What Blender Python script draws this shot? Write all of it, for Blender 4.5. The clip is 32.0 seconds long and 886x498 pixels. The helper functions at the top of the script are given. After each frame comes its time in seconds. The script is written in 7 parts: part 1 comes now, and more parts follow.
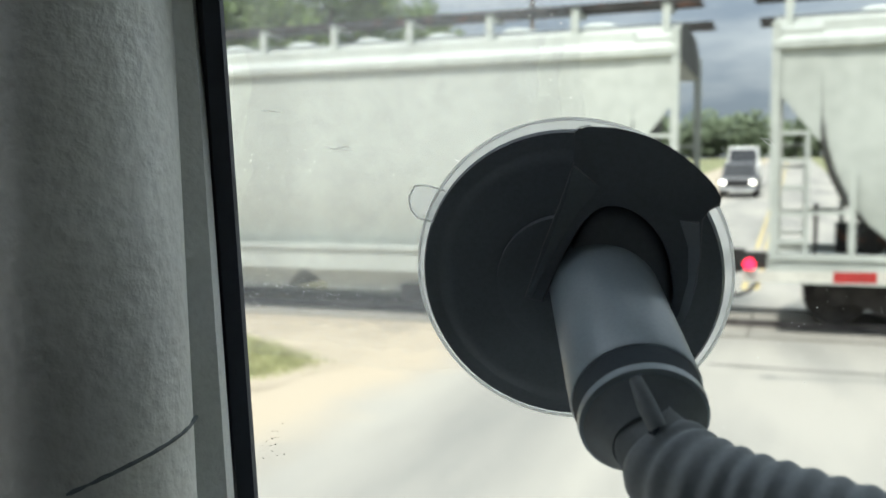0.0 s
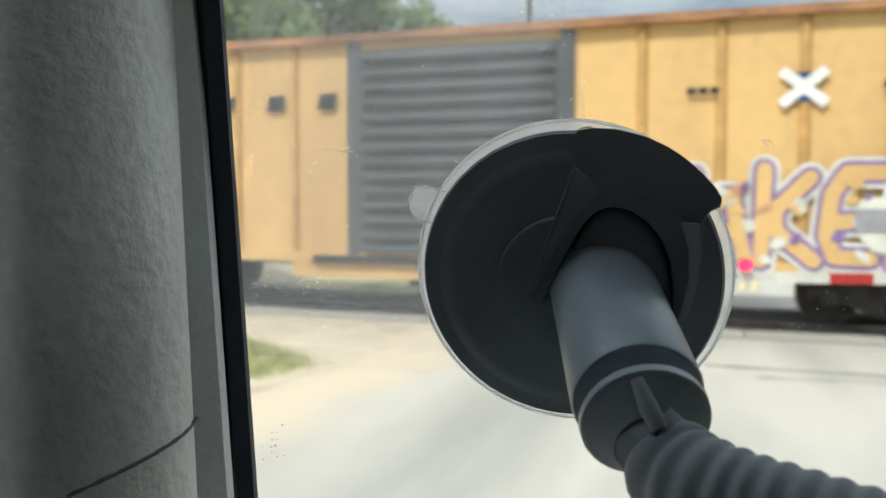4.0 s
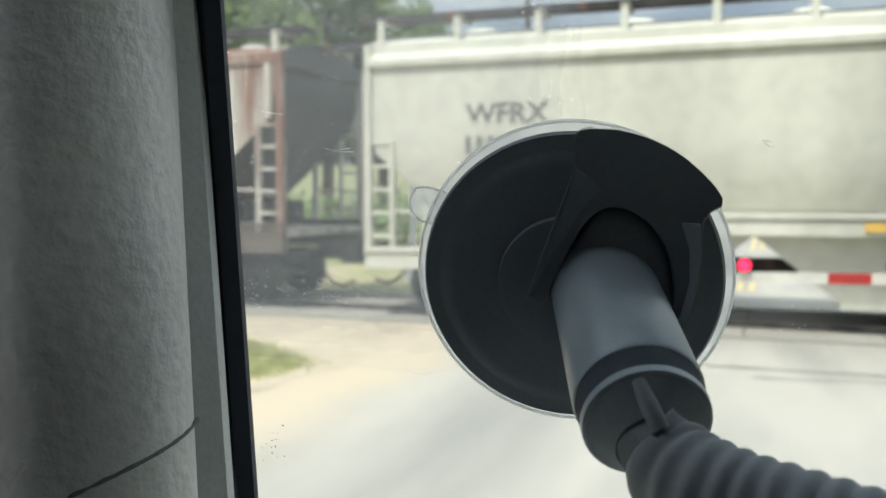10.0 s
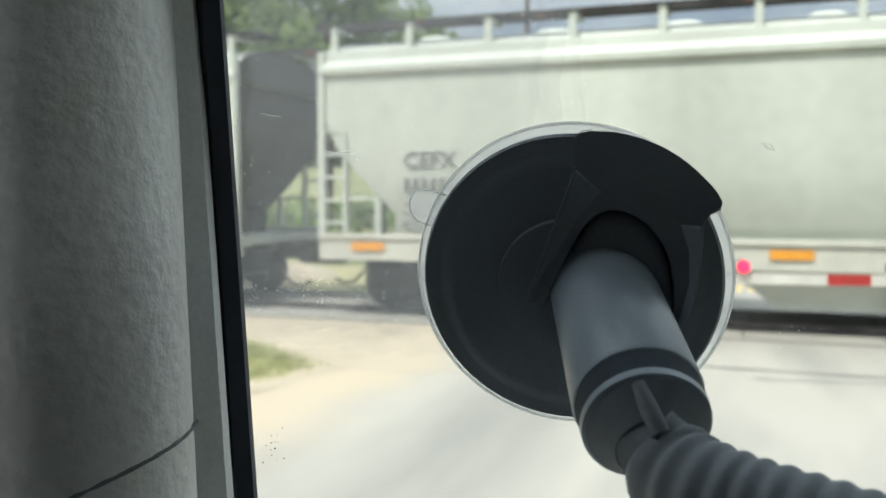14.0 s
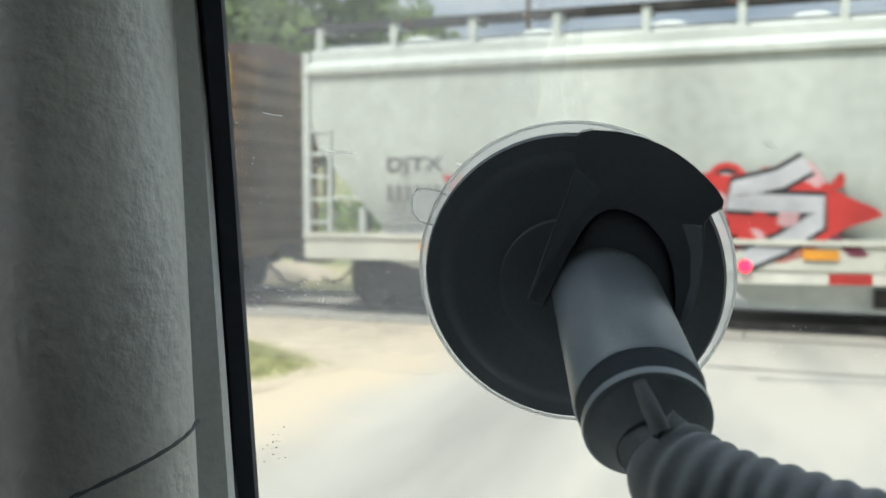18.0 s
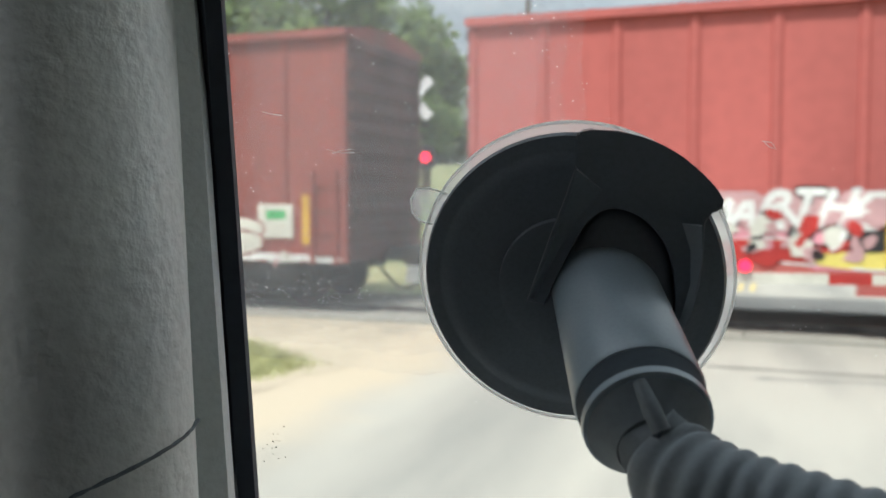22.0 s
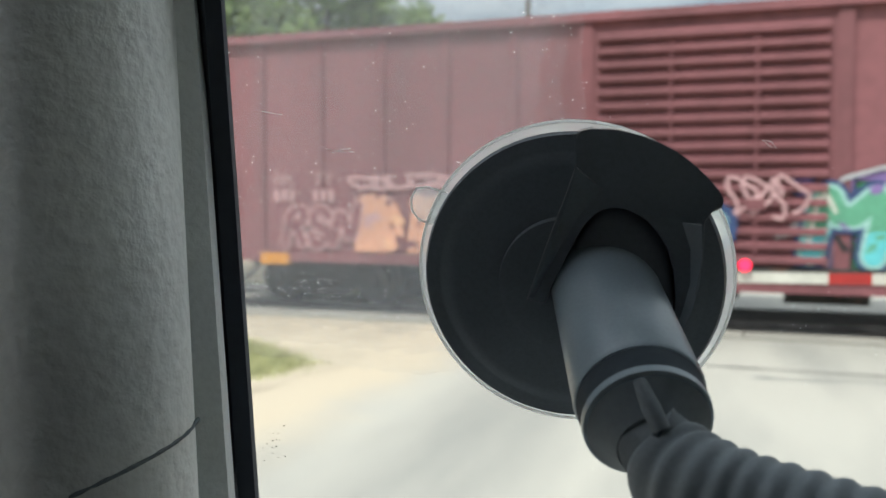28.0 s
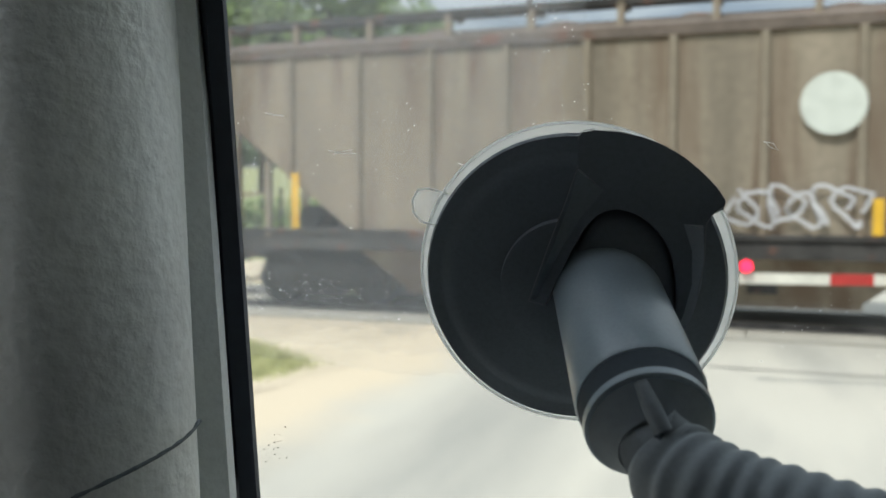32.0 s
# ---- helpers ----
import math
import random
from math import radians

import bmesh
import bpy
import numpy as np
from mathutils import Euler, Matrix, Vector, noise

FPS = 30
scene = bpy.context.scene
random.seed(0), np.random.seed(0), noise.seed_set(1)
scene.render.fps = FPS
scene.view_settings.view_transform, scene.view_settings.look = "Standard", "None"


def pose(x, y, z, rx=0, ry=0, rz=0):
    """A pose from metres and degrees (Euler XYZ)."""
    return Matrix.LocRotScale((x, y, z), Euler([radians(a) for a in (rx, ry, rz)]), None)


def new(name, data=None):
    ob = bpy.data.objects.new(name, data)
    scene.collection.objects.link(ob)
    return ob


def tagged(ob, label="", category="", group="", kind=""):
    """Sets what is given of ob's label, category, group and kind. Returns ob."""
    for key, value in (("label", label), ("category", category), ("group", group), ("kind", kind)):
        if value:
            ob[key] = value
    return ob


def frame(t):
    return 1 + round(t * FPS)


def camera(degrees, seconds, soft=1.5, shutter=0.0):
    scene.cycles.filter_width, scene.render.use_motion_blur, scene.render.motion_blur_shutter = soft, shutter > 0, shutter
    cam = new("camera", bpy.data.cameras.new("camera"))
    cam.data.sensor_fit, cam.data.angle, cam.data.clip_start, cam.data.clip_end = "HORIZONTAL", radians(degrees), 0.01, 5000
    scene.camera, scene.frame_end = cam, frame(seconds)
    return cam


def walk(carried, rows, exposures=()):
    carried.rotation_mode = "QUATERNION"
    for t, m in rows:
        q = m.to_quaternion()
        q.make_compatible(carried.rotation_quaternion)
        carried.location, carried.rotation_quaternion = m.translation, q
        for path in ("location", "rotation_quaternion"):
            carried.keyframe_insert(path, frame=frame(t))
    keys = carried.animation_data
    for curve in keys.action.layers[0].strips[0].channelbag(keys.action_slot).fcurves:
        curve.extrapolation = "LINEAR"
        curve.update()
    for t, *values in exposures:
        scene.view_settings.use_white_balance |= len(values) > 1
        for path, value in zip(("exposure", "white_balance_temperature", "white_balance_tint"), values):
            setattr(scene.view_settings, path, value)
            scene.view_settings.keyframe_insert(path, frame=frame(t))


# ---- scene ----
cam = camera(50.8, 32.0, soft=1.5, shutter=0.12)
# the near lens focuses on the windshield mount, so the street behind is soft
cam.data.dof.use_dof, cam.data.dof.focus_distance, cam.data.dof.aperture_fstop = True, 0.255, 22.0
EYE = (0.0, 0.0, 1.93)
TILT = -3.33


def held(mx, mz, tilt, turn):
    """The held camera with its small sway: millimetres right and up, degrees of tilt and turn."""
    return pose(EYE[0] + mx / 1000, EYE[1], EYE[2] + mz / 1000, 90 + TILT + tilt, 0, turn)


EXPOSURES = [(0.0, 0.62, 6650, 9), (1.2, 0.62, 6650, 9), (2.0, 0.70, 6650, 9), (3.0, 0.60, 6650, 9), (18.3, 0.60, 6650, 9), (19.0, 0.70, 6650, 9), (20.0, 0.60, 6650, 9), (32.0, 0.58, 6650, 9)]
walk(cam, [
    (0, held(1.33, -0.09, -0.034, 0.260)), (0.5, held(1.25, -0.00, -0.001, 0.335)), (1, held(1.18, 0.04, 0.016, 0.371)),
    (1.5, held(1.10, 0.04, 0.016, 0.354)), (2, held(1.03, 0.04, 0.016, 0.309)), (2.5, held(0.88, 0.02, 0.007, 0.248)),
    (3, held(0.74, 0.00, 0.000, 0.187)), (3.5, held(0.59, 0.02, 0.007, 0.126)), (5.5, held(0.12, 0.04, 0.016, 0.002)),
    (6, held(0.00, 0.04, 0.016, -0.013)), (6.5, held(-0.02, 0.09, 0.031, -0.019)), (7, held(-0.05, 0.13, 0.047, -0.025)),
    (7.5, held(-0.07, 0.13, 0.048, 0.009)), (8, held(-0.10, 0.11, 0.040, 0.029)), (8.5, held(-0.12, 0.07, 0.024, -0.003)),
    (9, held(-0.15, 0.04, 0.016, -0.048)), (9.5, held(-0.15, 0.04, 0.016, -0.048)), (10, held(-0.15, 0.09, 0.032, -0.021)),
    (10.5, held(-0.15, 0.16, 0.056, 0.005)), (11, held(-0.15, 0.16, 0.056, 0.019)), (11.5, held(-0.15, 0.14, 0.048, 0.005)),
    (12, held(-0.15, 0.18, 0.064, -0.021)), (12.5, held(-0.15, 0.27, 0.095, -0.048)), (13, held(-0.15, 0.34, 0.119, -0.074)),
    (13.5, held(-0.15, 0.36, 0.127, -0.075)), (14, held(-0.16, 0.34, 0.119, -0.049)), (14.5, held(-0.16, 0.32, 0.111, -0.024)),
    (16.5, held(-0.17, 0.32, 0.111, 0.012)), (17, held(-0.18, 0.27, 0.095, 0.037)), (17.5, held(-0.18, 0.23, 0.080, 0.022)),
    (18, held(-0.19, 0.25, 0.088, 0.022)), (18.5, held(-0.19, 0.29, 0.104, 0.022)), (19, held(-0.19, 0.34, 0.119, -0.005)),
    (19.5, held(-0.20, 0.34, 0.119, -0.006)), (20, held(-0.20, 0.29, 0.104, 0.019)), (20.5, held(-0.21, 0.25, 0.087, 0.045)),
    (21, held(-0.21, 0.20, 0.072, 0.058)), (21.5, held(-0.21, 0.18, 0.063, 0.044)), (22, held(-0.22, 0.20, 0.072, 0.016)),
    (22.5, held(-0.22, 0.25, 0.087, 0.016)), (23, held(-0.22, 0.25, 0.087, 0.042)), (23.5, held(-0.23, 0.18, 0.063, 0.053)),
    (24, held(-0.23, 0.13, 0.047, 0.040)), (24.5, held(-0.24, 0.15, 0.054, -0.001)), (25, held(-0.24, 0.20, 0.071, -0.030)),
    (25.5, held(-0.24, 0.20, 0.072, -0.018)), (27.5, held(-0.26, 0.13, 0.048, -0.009)), (28, held(-0.26, 0.11, 0.039, 0.004)),
    (28.5, held(-0.27, 0.20, 0.071, 0.030)), (29, held(-0.27, 0.27, 0.095, 0.044)), (29.5, held(-0.28, 0.22, 0.079, 0.056)),
    (30, held(-0.28, 0.18, 0.063, 0.067)), (30.5, held(-0.28, 0.20, 0.071, 0.054)), (31, held(-0.29, 0.22, 0.079, 0.040)),
    (31.5, held(-0.29, 0.22, 0.079, 0.052)), (32, held(-0.29, 0.27, 0.095, 0.091)),
], exposures=EXPOSURES)

# ---- world and light ----
SUN_UP, SUN_TURN = 60.0, 216.0
world = bpy.data.worlds.new("overcast_sky")
scene.world = world
world.use_nodes = True
wn, wl = world.node_tree.nodes, world.node_tree.links
wn.clear()
w_out = wn.new("ShaderNodeOutputWorld")
w_bg = wn.new("ShaderNodeBackground")
w_sky = wn.new("ShaderNodeTexSky")
w_sky.sky_type = "NISHITA"
w_sky.sun_disc = False
w_sky.sun_elevation, w_sky.sun_rotation = radians(SUN_UP), radians(SUN_TURN)
w_tc = wn.new("ShaderNodeTexCoord")
w_map = wn.new("ShaderNodeMapping")
w_map.inputs["Scale"].default_value = (1.0, 1.0, 4.5)
w_noise = wn.new("ShaderNodeTexNoise")
w_noise.inputs["Scale"].default_value = 3.2
w_noise.inputs["Detail"].default_value = 6.0
w_noise.inputs["Roughness"].default_value = 0.55
w_ramp = wn.new("ShaderNodeValToRGB")
w_ramp.color_ramp.elements[0].position, w_ramp.color_ramp.elements[0].color = 0.38, (2.5, 3.05, 3.8, 1)
w_ramp.color_ramp.elements[1].position, w_ramp.color_ramp.elements[1].color = 0.68, (6.9, 7.4, 7.8, 1)
w_mix = wn.new("ShaderNodeMixRGB")
w_mix.inputs["Fac"].default_value = 0.9
wl.new(w_tc.outputs["Generated"], w_map.inputs["Vector"])
wl.new(w_map.outputs["Vector"], w_noise.inputs["Vector"])
wl.new(w_noise.outputs["Fac"], w_ramp.inputs["Fac"])
wl.new(w_sky.outputs["Color"], w_mix.inputs["Color1"])
wl.new(w_ramp.outputs["Color"], w_mix.inputs["Color2"])
# an overcast sky is brighter overhead than at the horizon
w_sep = wn.new("ShaderNodeSeparateXYZ")
w_up = wn.new("ShaderNodeMath")
w_up.operation, w_up.use_clamp = "MULTIPLY_ADD", False
w_up.inputs[1].default_value, w_up.inputs[2].default_value = 2.1, 0.40
w_clip = wn.new("ShaderNodeMath")
w_clip.operation = "MAXIMUM"
w_clip.inputs[1].default_value = 0.0
w_gain = wn.new("ShaderNodeVectorMath")
w_gain.operation = "SCALE"
wl.new(w_tc.outputs["Generated"], w_sep.inputs["Vector"])
wl.new(w_sep.outputs["Z"], w_clip.inputs[0])
wl.new(w_clip.outputs["Value"], w_up.inputs[0])
wl.new(w_mix.outputs["Color"], w_gain.inputs[0])
wl.new(w_up.outputs["Value"], w_gain.inputs["Scale"])
wl.new(w_gain.outputs["Vector"], w_bg.inputs["Color"])
w_bg.inputs["Strength"].default_value = 0.115
wl.new(w_bg.outputs["Background"], w_out.inputs["Surface"])
sun = new("sun", bpy.data.lights.new("sun", "SUN"))
sun.data.energy, sun.data.angle, sun.data.color = 3.0, radians(7), (1.0, 0.98, 0.945)
sun.rotation_euler = (radians(90 - SUN_UP), 0, radians(180 - SUN_TURN))


# ---- materials ----
def material(name, color, rough=0.6, metal=0.0, var=0.25, scale=3.0, fine=40.0, bump=0.0, dark=None, streak=1.0, rust=0.0, rust_up=0.0, rust_color=(0.13, 0.055, 0.035)):
    """Base colour varied at two scales, with optional rust and bump; streak > 1 draws the large stains out downwards."""
    m = bpy.data.materials.new(name)
    m.use_nodes = True
    n, l = m.node_tree.nodes, m.node_tree.links
    b = n["Principled BSDF"]
    b.inputs["Roughness"].default_value, b.inputs["Metallic"].default_value = rough, metal
    tc = n.new("ShaderNodeTexCoord")
    mp = n.new("ShaderNodeMapping")
    mp.inputs["Scale"].default_value = (1, 1, 1 / streak)
    l.new(tc.outputs["Object"], mp.inputs["Vector"])
    n1, n2 = n.new("ShaderNodeTexNoise"), n.new("ShaderNodeTexNoise")
    n1.inputs["Scale"].default_value, n1.inputs["Detail"].default_value = scale, 5
    n2.inputs["Scale"].default_value, n2.inputs["Detail"].default_value = fine, 3
    l.new(mp.outputs["Vector"], n1.inputs["Vector"])
    l.new(tc.outputs["Object"], n2.inputs["Vector"])
    dk = dark or tuple(c * (1 - var * 1.6) for c in color)
    r1 = n.new("ShaderNodeValToRGB")
    r1.color_ramp.elements[0].position, r1.color_ramp.elements[0].color = 0.3, (*dk, 1)
    r1.color_ramp.elements[1].position, r1.color_ramp.elements[1].color = 0.62, (*[min(1, c * (1 + var * 0.25)) for c in color], 1)
    l.new(n1.outputs["Fac"], r1.inputs["Fac"])
    r2 = n.new("ShaderNodeValToRGB")
    g0, g1 = 1 - var * 0.7, 1.0
    r2.color_ramp.elements[0].position, r2.color_ramp.elements[0].color = 0.3, (g0, g0, g0, 1)
    r2.color_ramp.elements[1].position, r2.color_ramp.elements[1].color = 0.6, (g1, g1, g1, 1)
    l.new(n2.outputs["Fac"], r2.inputs["Fac"])
    mx = n.new("ShaderNodeMixRGB")
    mx.blend_type, mx.inputs["Fac"].default_value = "MULTIPLY", 1.0
    l.new(r1.outputs["Color"], mx.inputs["Color1"])
    l.new(r2.outputs["Color"], mx.inputs["Color2"])
    last = mx.outputs["Color"]
    if rust > 0:
        n3 = n.new("ShaderNodeTexNoise")
        n3.inputs["Scale"].default_value, n3.inputs["Detail"].default_value = scale * 1.7, 8
        l.new(mp.outputs["Vector"], n3.inputs["Vector"])
        r3 = n.new("ShaderNodeValToRGB")
        r3.color_ramp.elements[0].position, r3.color_ramp.elements[0].color = 0.66 - 0.3 * rust, (0, 0, 0, 1)
        r3.color_ramp.elements[1].position, r3.color_ramp.elements[1].color = 0.76 - 0.2 * rust, (1, 1, 1, 1)
        worn = n3.outputs["Fac"]
        if rust_up:
            # rust has run down from the roof line and thins out lower on the side
            sp, ma = n.new("ShaderNodeSeparateXYZ"), n.new("ShaderNodeMath")
            ma.operation = "MULTIPLY_ADD"
            ma.inputs[1].default_value, ma.inputs[2].default_value = rust_up, -rust_up * 2.6
            ad = n.new("ShaderNodeMath")
            l.new(tc.outputs["Object"], sp.inputs["Vector"])
            l.new(sp.outputs["Z"], ma.inputs[0])
            l.new(worn, ad.inputs[0])
            l.new(ma.outputs["Value"], ad.inputs[1])
            worn = ad.outputs["Value"]
        l.new(worn, r3.inputs["Fac"])
        m3 = n.new("ShaderNodeMixRGB")
        m3.inputs["Color2"].default_value = (*rust_color, 1)
        l.new(r3.outputs["Color"], m3.inputs["Fac"])
        l.new(last, m3.inputs["Color1"])
        last = m3.outputs["Color"]
    l.new(last, b.inputs["Base Color"])
    if bump > 0:
        bp = n.new("ShaderNodeBump")
        bp.inputs["Strength"].default_value, bp.inputs["Distance"].default_value = bump, 0.4 / fine
        l.new(n2.outputs["Fac"], bp.inputs["Height"])
        l.new(bp.outputs["Normal"], b.inputs["Normal"])
    return m


def flat(name, color, rough=0.7):
    return material(name, color, rough, var=0.18, scale=1.4, fine=14)


def glow(name, color, strength):
    m = bpy.data.materials.new(name)
    m.use_nodes = True
    b = m.node_tree.nodes["Principled BSDF"]
    b.inputs["Base Color"].default_value = (*color, 1)
    b.inputs["Emission Color"].default_value = (*color, 1)
    b.inputs["Emission Strength"].default_value = strength
    return m


def glass(name, tint=(1, 1, 1), gloss=0.5, haze=0.0, haze_scale=6.0, lo=0.4, hi=0.75):
    """A thin pane: lets light straight through, mirrors at grazing angles, with a film of dust and painted haze of
    strength haze.
    """
    m = bpy.data.materials.new(name)
    m.use_nodes = True
    n, l = m.node_tree.nodes, m.node_tree.links
    n.clear()
    out, tr, gl, fr, mix = (n.new("ShaderNode" + k) for k in ("OutputMaterial", "BsdfTransparent", "BsdfGlossy", "Fresnel", "MixShader"))
    tr.inputs["Color"].default_value = (*tint, 1)
    gl.inputs["Roughness"].default_value = 0.02
    fr.inputs["IOR"].default_value = 1.0 + gloss
    l.new(fr.outputs["Fac"], mix.inputs["Fac"])
    l.new(tr.outputs["BSDF"], mix.inputs[1])
    l.new(gl.outputs["BSDF"], mix.inputs[2])
    last = mix.outputs["Shader"]
    if haze > 0:
        tl, df, ad, mh = (n.new("ShaderNode" + k) for k in ("BsdfTranslucent", "BsdfDiffuse", "MixShader", "MixShader"))
        tc, nz, rp = (n.new("ShaderNode" + k) for k in ("TexCoord", "TexNoise", "ValToRGB"))
        nz.inputs["Scale"].default_value, nz.inputs["Detail"].default_value, nz.inputs["Roughness"].default_value = haze_scale, 5, 0.6
        rp.color_ramp.elements[0].position, rp.color_ramp.elements[0].color = lo, (haze * 0.5,) * 3 + (1,)
        rp.color_ramp.elements[1].position, rp.color_ramp.elements[1].color = hi, (haze,) * 3 + (1,)
        l.new(tc.outputs["Object"], nz.inputs["Vector"])
        l.new(nz.outputs["Fac"], rp.inputs["Fac"])
        tl.inputs["Color"].default_value = df.inputs["Color"].default_value = (0.88, 0.88, 0.88, 1)
        ad.inputs["Fac"].default_value = 0.3
        l.new(tl.outputs["BSDF"], ad.inputs[1])
        l.new(df.outputs["BSDF"], ad.inputs[2])
        l.new(rp.outputs["Color"], mh.inputs["Fac"])
        l.new(last, mh.inputs[1])
        l.new(ad.outputs["Shader"], mh.inputs[2])
        last = mh.outputs["Shader"]
    l.new(last, out.inputs["Surface"])
    return m


